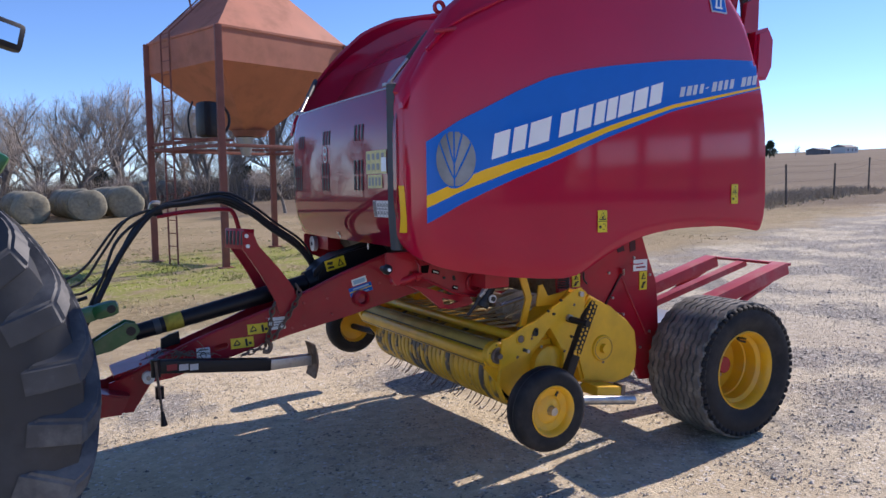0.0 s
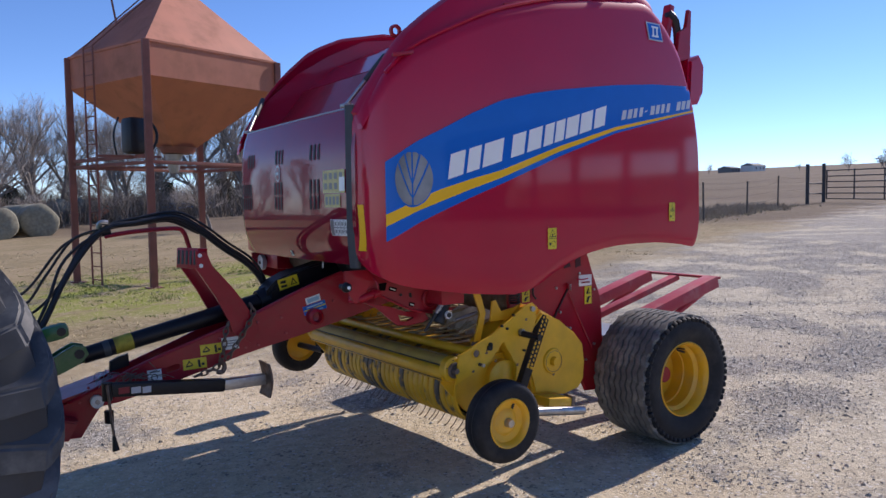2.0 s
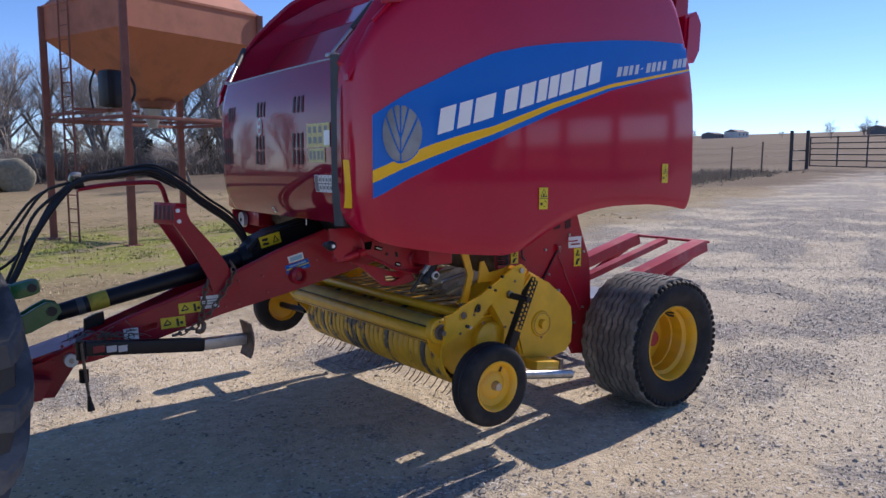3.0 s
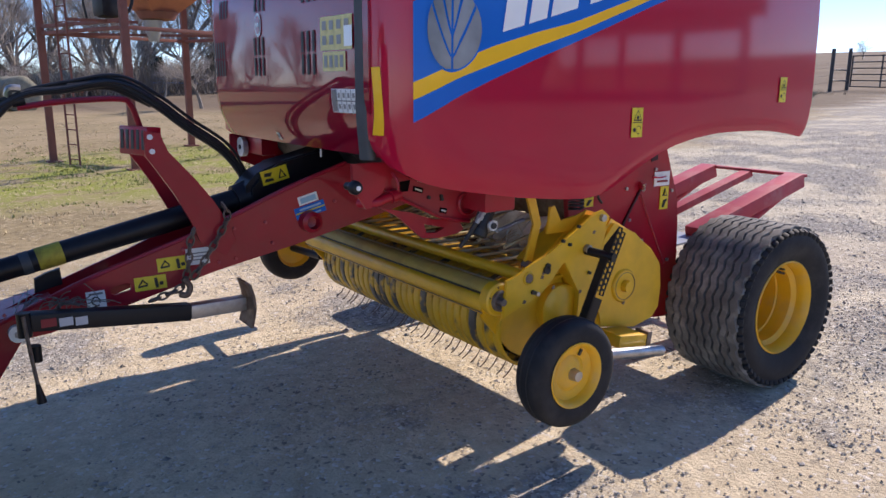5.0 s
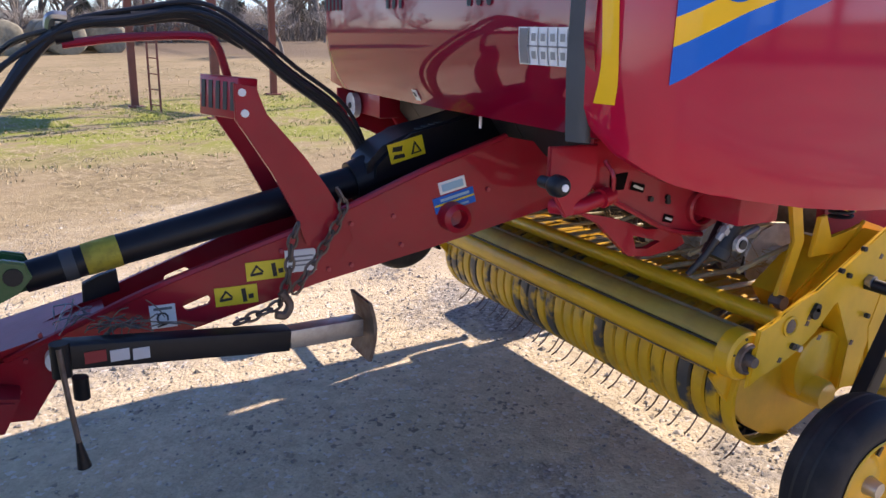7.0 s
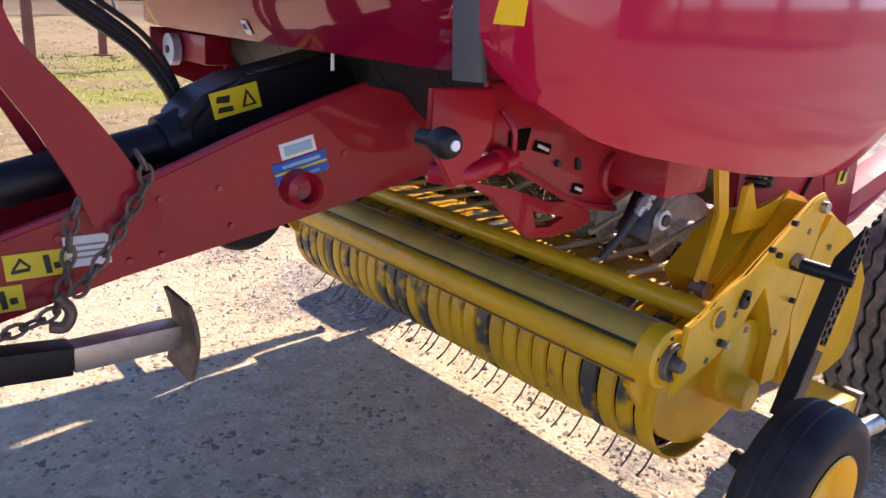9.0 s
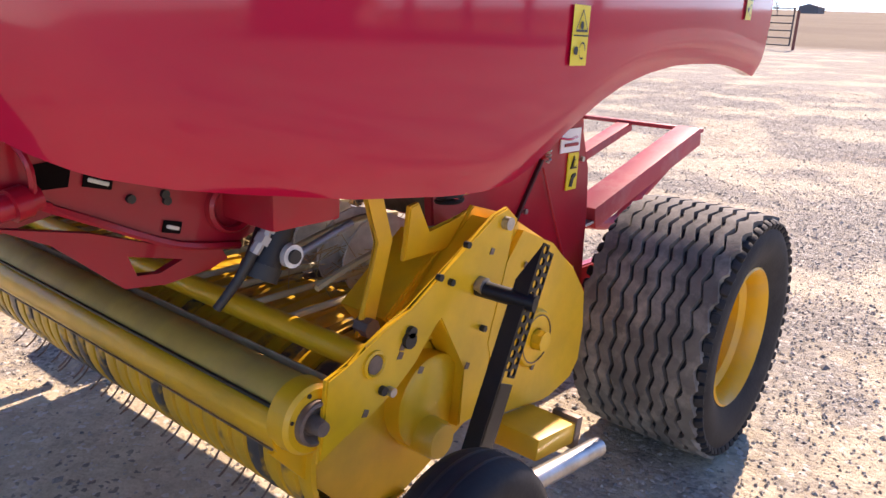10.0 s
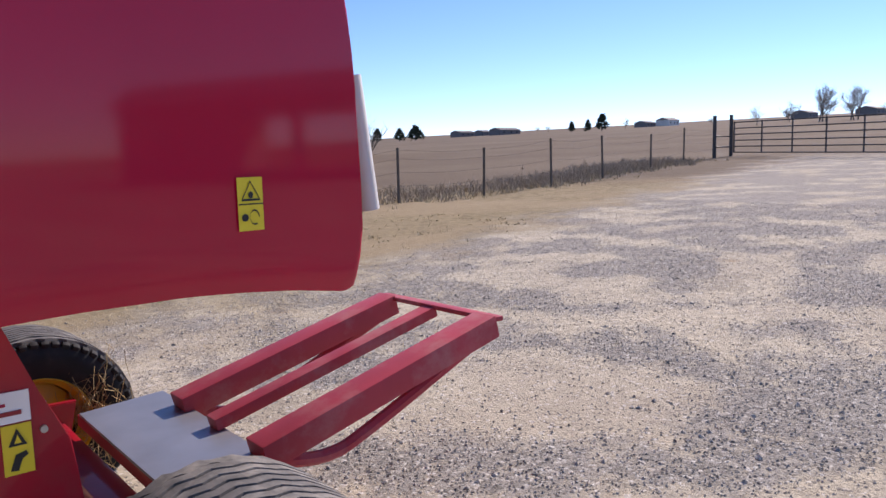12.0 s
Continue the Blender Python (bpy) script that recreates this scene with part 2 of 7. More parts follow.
def plate(bm, pts, y0, y1, bevel=0.0):
    """A plate cut to an outline in x and z, from y0 to y1."""
    lo = [bm.verts.new((x, y0, z)) for x, z in pts]
    hi = [bm.verts.new((x, y1, z)) for x, z in pts]
    fs = [bm.faces.new(lo), bm.faces.new(hi[::-1])]
    for i in range(len(pts)):
        j = (i + 1) % len(pts)
        fs.append(bm.faces.new((lo[j], lo[i], hi[i], hi[j])))
    if bevel:
        es = {e for f in fs[:2] for e in f.edges}
        bmesh.ops.bevel(bm, geom=list(es), offset=bevel, segments=2, affect="EDGES")
    return bm


def curve_pts(pts, steps=8):
    """Points along a smooth line through pts."""
    P = [Vector(p) for p in pts]
    P = [2 * P[0] - P[1]] + P + [2 * P[-1] - P[-2]]
    out = []
    for i in range(1, len(P) - 2):
        p0, p1, p2, p3 = P[i - 1:i + 3]
        for k in range(steps):
            t = k / steps
            out.append(0.5 * ((2 * p1) + (p2 - p0) * t + (2 * p0 - 5 * p1 + 4 * p2 - p3) * t * t + (3 * p1 - p0 - 3 * p2 + p3) * t ** 3))
    return out + [P[-2]]


def tube(bm, pts, r, seg=8, steps=8, smooth_line=True, r_end=None, caps=True):
    """A round tube along a line."""
    L = curve_pts(pts, steps) if smooth_line else [Vector(p) for p in pts]
    ref = Vector((0.13, 0.27, 0.95)).normalized()
    rings = []
    for i, p in enumerate(L):
        t = (L[min(i + 1, len(L) - 1)] - L[max(i - 1, 0)]).normalized()
        x = (ref - t * ref.dot(t)).normalized()
        y = t.cross(x)
        rr = r if r_end is None else r + (r_end - r) * i / (len(L) - 1)
        rings.append([bm.verts.new(p + (x * math.cos(a) + y * math.sin(a)) * rr) for a in (2 * math.pi * k / seg for k in range(seg))])
        ref = x
    for a, b in zip(rings, rings[1:]):
        for k in range(seg):
            bm.faces.new((a[k], a[(k + 1) % seg], b[(k + 1) % seg], b[k]))
    if caps:
        bm.faces.new(rings[0][::-1])
        bm.faces.new(rings[-1])
    return bm


def lathe(bm, prof, centre, seg=64, closed=False):
    """Turns a profile of (radius, y) about the axis through centre that runs along y."""
    cx, cy, cz = centre
    rings = [[bm.verts.new((cx + r * math.cos(a), cy + y, cz + r * math.sin(a))) for a in (2 * math.pi * k / seg for k in range(seg))] for r, y in prof]
    pairs = list(zip(rings, rings[1:])) + ([(rings[-1], rings[0])] if closed else [])
    for a, b in pairs:
        for k in range(seg):
            bm.faces.new((a[k], a[(k + 1) % seg], b[(k + 1) % seg], b[k]))
    return bm


def interp(x, table):
    if x <= table[0][0]:
        return table[0][1]
    for (x0, v0), (x1, v1) in zip(table, table[1:]):
        if x <= x1:
            return v0 + (v1 - v0) * (x - x0) / (x1 - x0)
    return table[-1][1]


def grid(bm, fn, nu, nv):
    """A sheet of quads from fn(u, v), u and v from 0 to 1."""
    vs = [[bm.verts.new(fn(i / nu, j / nv)) for j in range(nv + 1)] for i in range(nu + 1)]
    for i in range(nu):
        for j in range(nv):
            bm.faces.new((vs[i][j], vs[i + 1][j], vs[i + 1][j + 1], vs[i][j + 1]))
    return vs


def thicken(bm, vec):
    """Gives an open sheet a rim and a back, at the offset vec."""
    vec = Vector(vec)
    geom = list(bm.faces)
    edges = [e for e in bm.edges if e.is_boundary]
    made = bmesh.ops.extrude_face_region(bm, geom=geom, use_keep_orig=True)
    for v in made["geom"]:
        if isinstance(v, bmesh.types.BMVert):
            v.co += vec
    return bm

# ---- ground ----
def spaced(lo, hi, near_lo, near_hi, step):
    v, out = near_lo, []
    while v < near_hi:
        out.append(v)
        v += step
    d, left = step, [near_lo]
    while left[-1] > lo:
        d *= 1.25
        left.append(left[-1] - d)
    d, right = step, [out[-1]]
    while right[-1] < hi:
        d *= 1.25
        right.append(right[-1] + d)
    return left[:0:-1] + out + right[1:]


def drift(x, y):
    """How thick the loose grey chips lie, 0 to 1: patches about a metre across on pale packed dust."""
    u, v = 0.67 * x - 0.75 * y, 0.75 * x + 0.67 * y
    d = 0.44 + 0.60 * noise.noise(Vector((u * 0.62, v * 1.0, 2.0))) + 0.50 * noise.noise(Vector((u * 1.1, v * 1.7, 7.0))) + 0.30 * noise.noise(Vector((u * 3.1, v * 4.2, 4.0)))
    d += interp(x, ((-3.0, -0.30), (1.5, -0.20), (4.5, 0.02), (9.0, 0.10), (20.0, 0.20), (40.0, 0.20)))
    return min(1.0, max(0.0, d))


def ground_z(x, y):
    z = land(x, y)
    rough = max(0.0, 1 - max(abs(x - 5) / 40, abs(y - 8) / 40))
    z += rough * (0.030 * (noise.noise(Vector((x * 0.55, y * 0.55, 0)))) + 0.012 * noise.noise(Vector((x * 2.3, y * 2.3, 3))))
    if y > 10 and rough:
        z += 0.05 * rough * noise.noise(Vector((x * 0.9, y * 0.9, 8))) * min(1, (y - 10) / 3)
    return z


def ground_material():
    """Pale crushed limestone with dark chips, turning to dry winter grass with green patches off the yard."""
    m = bpy.data.materials.new("yard_gravel_and_dry_grass")
    m.use_nodes = True
    n, l = m.node_tree.nodes, m.node_tree.links
    b = n["Principled BSDF"]
    b.inputs["Roughness"].default_value = 0.95
    b.inputs["Specular IOR Level"].default_value = 0.15
    pos = n.new("ShaderNodeNewGeometry").outputs["Position"]

    def tex(scale, detail=6, rough=0.6, vec=pos):
        t = n.new("ShaderNodeTexNoise")
        t.inputs["Scale"].default_value, t.inputs["Detail"].default_value, t.inputs["Roughness"].default_value = scale, detail, rough
        l.new(vec, t.inputs["Vector"])
        return t.outputs[0]

    def ramp(src, a, b2, lo=0.0, hi=1.0):
        r = n.new("ShaderNodeMapRange")
        r.interpolation_type = "SMOOTHSTEP"
        for k, v in (("From Min", a), ("From Max", b2), ("To Min", lo), ("To Max", hi)):
            r.inputs[k].default_value = v
        l.new(src, r.inputs["Value"])
        return r.outputs[0]

    def math_(op, a, b2):
        t = n.new("ShaderNodeMath")
        t.operation = op
        for i, v in enumerate((a, b2)):
            if isinstance(v, (int, float)):
                t.inputs[i].default_value = v
            else:
                l.new(v, t.inputs[i])
        return t.outputs[0]

    def mix(f, a, b2):
        t = n.new("ShaderNodeMix")
        t.data_type = "RGBA"
        for k, v in (("Factor", f), ("A", a), ("B", b2)):
            if isinstance(v, tuple):
                t.inputs[k].default_value = (*v, 1)
            elif isinstance(v, float):
                t.inputs[k].default_value = v
            else:
                l.new(v, t.inputs[k])
        return t.outputs["Result"]

    sep = n.new("ShaderNodeSeparateXYZ")
    l.new(pos, sep.inputs[0])
    X, Y = sep.outputs[0], sep.outputs[1]
    # pale packed dust with drifts of grey chips, stonier away from the hitch
    lie = n.new("ShaderNodeAttribute")
    lie.attribute_name = "drift"
    loose = math_("ADD", lie.outputs["Fac"], math_("MULTIPLY", math_("SUBTRACT", tex(3.0, 9, 0.80), 0.5), 1.0))
    drift_ = ramp(loose, 0.40, 0.66)
    patch = ramp(tex(7.0, 9, 0.8), 0.30, 0.52)
    fine = ramp(tex(11.0, 8, 0.78), 0.36, 0.66)
    vor = n.new("ShaderNodeTexVoronoi")
    vor.inputs["Scale"].default_value = 52.0
    warp = n.new("ShaderNodeVectorMath")
    warp.operation = "ADD"
    l.new(pos, warp.inputs[0])
    wt = n.new("ShaderNodeTexNoise")
    wt.inputs["Scale"].default_value = 25.0
    l.new(pos, wt.inputs["Vector"])
    ws = n.new("ShaderNodeVectorMath")
    ws.operation = "SCALE"
    ws.inputs["Scale"].default_value = 0.03
    l.new(wt.outputs["Color"], ws.inputs[0])
    l.new(ws.outputs[0], warp.inputs[1])
    l.new(warp.outputs[0], vor.inputs["Vector"])
    chip = n.new("ShaderNodeSeparateColor")
    l.new(vor.outputs["Color"], chip.inputs[0])
    warm = ramp(X, 6.0, 1.5)
    stones = mix(chip.outputs[0], (0.135, 0.128, 0.115), (0.40, 0.37, 0.325))
    dust = mix(fine, mix(warm, (0.43, 0.372, 0.275), (0.50, 0.405, 0.265)), mix(warm, (0.65, 0.570, 0.415), (0.70, 0.585, 0.40)))
    dust = mix(ramp(tex(0.33, 5, 0.65), 0.45, 0.60, 0, 0.5), dust, mix(warm, (0.42, 0.355, 0.268), (0.49, 0.395, 0.25)))
    dust = mix(ramp(tex(0.9, 6, 0.7), 0.52, 0.64, 0, 0.35), dust, (0.28, 0.235, 0.17))
    dust = mix(ramp(tex(3.4, 8, 0.75), 0.55, 0.66, 0, 0.30), dust, (0.25, 0.205, 0.15))
    dust = mix(ramp(tex(0.8, 3, 0.5), 0.66, 0.76, 0, 0.7), dust, (0.36, 0.225, 0.105))
    cover = math_("MULTIPLY", patch, math_("ADD", math_("MULTIPLY", drift_, 0.80), 0.06))
    gravel = mix(cover, dust, stones)
    dark = math_("MULTIPLY", ramp(chip.outputs[1], 0.90, 0.94), ramp(tex(1.3, 4), 0.42, 0.60, 0.1, 0.75))
    gravel = mix(dark, gravel, (0.13, 0.12, 0.11))
    gravel = mix(math_("MULTIPLY", ramp(chip.outputs[2], 0.93, 0.96), 0.7), gravel, (0.66, 0.62, 0.55))
    # dry grass
    streak = ramp(tex(5.0, 9, 0.78), 0.3, 0.7)
    grass = mix(streak, (0.19, 0.145, 0.08), (0.37, 0.295, 0.165))
    grass = mix(ramp(tex(0.35, 4), 0.4, 0.62, 0, 0.7), grass, (0.36, 0.275, 0.165))
    gx = math_("MULTIPLY", math_("SUBTRACT", X, 4.0), 0.16)
    gy = math_("MULTIPLY", math_("SUBTRACT", Y, 16.0), 0.24)
    near_bin = ramp(math_("ADD", math_("MULTIPLY", gx, gx), math_("MULTIPLY", gy, gy)), 1.3, 0.35)
    green = math_("MULTIPLY", near_bin, ramp(tex(0.8, 6, 0.7), 0.39, 0.54, 0, 0.95))
    grass = mix(green, grass, (0.25, 0.27, 0.055))
    far = ramp(math_("ADD", X, math_("MULTIPLY", Y, 0.6)), 29.0, 36.0)
    field = mix(ramp(tex(0.06, 6), 0.35, 0.65), (0.165, 0.122, 0.082), (0.215, 0.165, 0.112))
    field = mix(ramp(tex(3.0, 6), 0.3, 0.7, 0, 0.5), field, (0.135, 0.105, 0.07))
    grass = mix(far, grass, field)
    edge = math_("SUBTRACT", Y, math_("ADD", math_("MULTIPLY", math_("MAXIMUM", math_("SUBTRACT", X, 3.0), 0.0), 0.25), 8.1))
    wob = math_("MULTIPLY", math_("SUBTRACT", tex(0.7, 6, 0.7), 0.5), 6.0)
    gmask = ramp(math_("ADD", edge, wob), -1.0, 1.8)
    far_x = ramp(X, 33.0, 40.0)
    gmask = math_("MAXIMUM", gmask, far_x)
    col = mix(gmask, gravel, grass)
    l.new(col, b.inputs["Base Color"])
    h = math_("ADD", math_("MULTIPLY", vor.outputs["Distance"], -0.5), math_("MULTIPLY", tex(14.0, 8, 0.75), 1.2))
    bump = n.new("ShaderNodeBump")
    bump.inputs["Strength"].default_value, bump.inputs["Distance"].default_value = 0.46, 0.022
    l.new(h, bump.inputs["Height"])
    l.new(bump.outputs[0], b.inputs["Normal"])
    return m


def build_ground():
    bm = B()
    xs = spaced(-700, 2200, -3, 34, 0.25)
    ys = spaced(-700, 2200, 0, 20, 0.25)
    vs = []
    for x in xs:
        row = []
        for y in ys:
            z = ground_z(x, y)
            row.append(bm.verts.new((x, y, z)))
        vs.append(row)
    for i in range(len(xs) - 1):
        for j in range(len(ys) - 1):
            bm.faces.new((vs[i][j], vs[i + 1][j], vs[i + 1][j + 1], vs[i][j + 1]))
    g = part("ground", bm, ground_material())
    chips = g.data.attributes.new("drift", "FLOAT", "POINT")
    chips.data.foreach_set("value", [drift(v.co.x, v.co.y) for v in g.data.vertices])
    tagged(g, "pale crushed gravel yard turning to dry winter grass", "ground", kind="structure")


build_ground()

# ---- the baler ----
CY = 4.62                       # its middle plane
baler = thing("round_baler", (3.3, CY, 0.0), "large red round baler with yellow pickup, standing hitched on gravel", "baler")

LOW = ((1.73, 1.45), (1.76, 1.38), (1.81, 1.325), (1.87, 1.295), (1.95, 1.265), (2.08, 1.24), (2.19, 1.22), (2.42, 1.183), (2.65, 1.160), (2.77, 1.156), (2.86, 1.168),
       (2.95, 1.205), (3.08, 1.272), (3.2, 1.322), (3.31, 1.358), (3.45, 1.384), (3.62, 1.402), (3.76, 1.406), (4.0, 1.405), (4.13, 1.396), (4.27, 1.382), (4.43, 1.357), (4.46, 1.368), (4.475, 1.40), (4.482, 1.46))
HIGH = ((1.73, 2.13), (1.79, 2.206), (1.895, 2.357), (2.106, 2.508), (2.367, 2.642), (2.646, 2.763), (3.08, 2.885), (3.57, 2.964), (3.9, 3.0), (3.97, 2.995), (4.087, 2.914), (4.18, 2.81), (4.265, 2.704),
        (4.33, 2.54), (4.405, 2.363), (4.458, 2.14), (4.474, 1.99), (4.480, 1.85), (4.484, 1.7))


def shield_y(x, z):
    """The outer face of the side shield: a shallow dome that rounds in at its front and its belly."""
    y = 3.388 + (0.075 * ((3.0 - x) / 1.1) ** 2 if x < 3.0 else 0.040 * ((x - 3.0) / 1.18) ** 2)
    d = x - 1.73
    r = 0.20
    if d < r:
        y += 0.15 * (1 - math.sqrt(max(0.0, 1 - ((r - d) / r) ** 2)))
    lo = interp(x, LOW)
    deep = interp(x, ((1.73, 0.04), (2.0, 0.040), (2.9, 0.030), (3.3, 0.025), (4.48, 0.022)))
    span = interp(x, ((1.73, 0.14), (2.9, 0.09), (3.3, 0.08), (4.48, 0.08)))
    y += deep * max(0.0, 1 - (z - lo) / span) ** 2
    y += 0.055 * max(0.0, (z - 2.2) / 0.8) ** 2
    d2 = interp(x, HIGH) - z
    y += 0.03 * max(0.0, 1 - d2 / 0.05) ** 2
    return y


def mirror_y(bm, back=0.20):
    for v in bm.verts:
        v.co.y = 2 * CY - v.co.y
        # the far front corner is rounded further back
        v.co.x += back * max(0.0, (2.6 - v.co.x) / 0.9)
    return bm


XS = [1.73 + 0.012 * k for k in range(16)] + [1.93 + (4.38 - 1.93) * k / 56 for k in range(56)] + [4.38, 4.40, 4.42, 4.435, 4.45, 4.46, 4.47, 4.476, 4.484]


def shield():
    bm = B()
    rows = 40
    vs = []
    for x in XS:
        lo, hi = interp(x, LOW), interp(x, HIGH)
        vs.append([bm.verts.new((x, shield_y(x, z), z)) for z in (lo + (hi - lo) * j / rows for j in range(rows + 1))])
    for a, b in zip(vs, vs[1:]):
        for j in range(rows):
            bm.faces.new((a[j], b[j], b[j + 1], a[j + 1]))
    thicken(bm, (0.004, 0.035, 0))
    return bm


def front_x(x):
    """Where the front of the near shield lies: drawn back behind its seal."""
    return x + 0.100 * max(0.0, (2.1 - x) / 0.37)


def front_set(bm):
    for v in bm.verts:
        v.co.x = front_x(v.co.x)
    return bm


near_shield = part("side_shield", front_set(shield()), RED, baler, "glossy red domed side shield")
part("side_shield", mirror_y(shield(), 0.30), RED, baler, "glossy red domed side shield")


def decal(name, fn, nu, nv, mat, parent=near_shield, lift=0.004, label=""):
    """A sticker that follows the shield: fn(u, v) gives x and z."""
    bm = B()

    def at(u, v):
        x, z = fn(u, v)
        return (front_x(x), shield_y(x, z) - lift, z)
    grid(bm, at, nu, nv)
    return part(name, bm, mat, parent, label)


BLUE_TOP = ((1.868, 1.905), (2.05, 1.99), (2.245, 2.08), (2.44, 2.175), (2.64, 2.257), (2.86, 2.31), (3.078, 2.348), (3.567, 2.414), (3.95, 2.45), (4.36, 2.47))
YEL_TOP = ((1.868, 1.632), (2.05, 1.69), (2.25, 1.765), (2.44, 1.82), (2.636, 1.868), (3.076, 2.016), (3.567, 2.152), (4.0, 2.235), (4.41, 2.312))
YEL_LOW = ((1.868, 1.57), (2.05, 1.63), (2.25, 1.70), (2.44, 1.765), (2.636, 1.825), (3.076, 1.984), (3.567, 2.13), (4.0, 2.218), (4.41, 2.300))
BLUE_LOW = ((1.868, 1.49), (2.05, 1.56), (2.25, 1.645), (2.44, 1.72), (2.636, 1.79), (3.076, 1.955), (3.567, 2.113), (4.0, 2.208), (4.41, 2.294))


def band(top, low, x0=1.868, x1=4.36):
    return lambda u, v: (x0 + (x1 - x0) * u, interp(x0 + (x1 - x0) * u, low) + (interp(x0 + (x1 - x0) * u, top) - interp(x0 + (x1 - x0) * u, low)) * v)


decal("blue_band", band(BLUE_TOP, YEL_TOP), 60, 10, BLUE)
decal("yellow_stripe", band(YEL_TOP, YEL_LOW, x1=4.40), 60, 2, DECAL_Y)
decal("blue_stripe", band(YEL_LOW, BLUE_LOW, x1=4.40), 60, 2, BLUE)
# the maker's mark and model name, as plain slanted blocks
MARK = [(0.0, 0.098), (0.115, 0.085), (0.215, 0.135), (0.405, 0.098), (0.52, 0.105), (0.64, 0.075), (0.725, 0.075), (0.81, 0.105), (0.925, 0.105), (1.045, 0.10)]
for dx, w in MARK:
    x0 = 2.285 + dx * 1.03
    z0 = 1.815 + (x0 - 2.285) * 0.292

    def letter(u, v, x0=x0, z0=z0, w=w):
        x = x0 + w * 0.98 * u + 0.02 * v
        return x, z0 + 0.29 * w * u + (0.135 - 0.012 * (x0 - 2.285)) * v
    decal("block", letter, 2, 3, DECAL_W, lift=0.007)
for k, w in enumerate((0.040, 0.042, 0.034, 0.034, 0.022, 0.042, 0.038, 0.034, 0.036, 0.0, 0.044, 0.042, 0.042)):
    if not w:
        continue
    x0 = 3.615 + 0.0575 * k
    z0 = 2.198 + (x0 - 3.615) * 0.165

    def bar(u, v, x0=x0, z0=z0, w=w, low=(k == 4)):
        return x0 + w * u + 0.016 * v, z0 + (0.024 if low else 0) + 0.16 * w * u + (0.012 if low else 0.060) * v
    decal("small_bar", bar, 1, 1, DECAL_S, lift=0.007)


def disc(cx, cz, rx, rz, a0=0.0, a1=2 * math.pi):
    return lambda u, v: (cx + rx * v * math.cos(a0 + (a1 - a0) * u), cz + rz * v * math.sin(a0 + (a1 - a0) * u))


# leaf emblem: six lobes in an oval, parted by thin pale gaps
decal("emblem_ground", disc(2.062, 1.818, 0.139, 0.150), 40, 3, BLUE, lift=0.006)


def lobe(side, n):
    def fn(u, v):
        h = -0.138 + 0.276 * v
        wide = 0.131 * math.sqrt(max(0.0, 1 - (h / 0.143) ** 2))
        c = (0.0, 0.058 * max(0.0, (v - 0.42) / 0.58) ** 0.8, 0.130 * max(0.0, (v - 0.14) / 0.86) ** 0.8, 1.0)
        lo, hi = min(wide, c[n] + 0.006), min(wide, c[n + 1] - 0.006)
        hi = max(lo, hi)
        return 2.062 + side * (lo + (hi - lo) * u), 1.818 + h
    return fn


for side in (-1, 1):
    for n in range(3):
        decal("emblem_lobe", lobe(side, n), 6, 22, DECAL_G, lift=0.009)


def sticker(name, x, z, w, h, mat, parent=near_shield, lift=0.006, label="", slant=0.0):
    return decal(name, lambda u, v: (x + w * (u - 0.5) + slant * (v - 0.5), z + h * (v - 0.5)), 2, 3, mat, parent, lift, label)


def warning(x, z, w, h):
    s = sticker("warning_sticker", x, z, w, h, WARN, label="yellow warning sticker with black pictograms")
    for zc, k in ((z + h * 0.25, 0), (z - h * 0.25, 1)):
        if k == 0:
            for a, b in (((-0.36, -0.17), (0.36, -0.17)), ((0.36, -0.17), (0, 0.17)), ((0, 0.17), (-0.36, -0.17))):
                decal("pictogram", lambda u, v, a=a, b=b, zc=zc: (x + w * (a[0] + (b[0] - a[0]) * u), zc + h * (a[1] + (b[1] - a[1]) * u) + (v - 0.5) * 0.005), 1, 1, INK, near_shield, 0.009)
            decal("pictogram", disc(x, zc - 0.01, w * 0.1, w * 0.13), 8, 1, INK, near_shield, 0.009)
        else:
            decal("pictogram", lambda u, v, zc=zc: (x + w * (0.12 + 0.2 * math.cos(u * 5.2)) * (1 - 0.12 * v) + 0.0, zc + h * 0.15 * math.sin(u * 5.2) * (1 - 0.2 * v)), 10, 1, INK, near_shield, 0.009)
            decal("pictogram", disc(x - w * 0.26, zc, w * 0.14, w * 0.14), 8, 1, INK, near_shield, 0.009)
    decal("pictogram", lambda u, v: (x + w * (u - 0.5) * 0.96, z + (v - 0.5) * 0.003), 1, 1, INK, near_shield, 0.009)


warning(3.012, 1.470, 0.068, 0.125)
warning(4.15, 1.608, 0.066, 0.125)
sticker("badge", 3.988, 2.80, 0.15, 0.118, DECAL_S, label="small blue badge with a pale rim", slant=-0.02)
sticker("badge_field", 3.988, 2.80, 0.13, 0.10, BLUE, lift=0.009, slant=-0.02)
for dx in (-0.02, 0.02):
    sticker("badge_bar", 3.988 + dx, 2.80, 0.016, 0.055, DECAL_W, lift=0.012, slant=0.006)
for dz in (-0.03, 0.03):
    sticker("badge_bar", 3.988, 2.80 + dz, 0.075, 0.012, DECAL_W, lift=0.012)
decal("reflector_bar", lambda u, v: (1.7425 + 0.0225 * u - (0.008 + 0.0045 * u) * v, 1.442 + 0.243 * v), 6, 6, DECAL_Y, lift=0.005, label="long yellow reflector strip")

# the upper shield, set back behind the joint
TOP = ((1.735, 2.15), (1.80, 2.25), (1.90, 2.368), (2.0, 2.48), (2.1, 2.58), (2.265, 2.72), (2.48, 2.874), (2.8, 3.02), (3.2, 3.105), (3.6, 3.12), (3.9, 3.09), (4.02, 3.02))


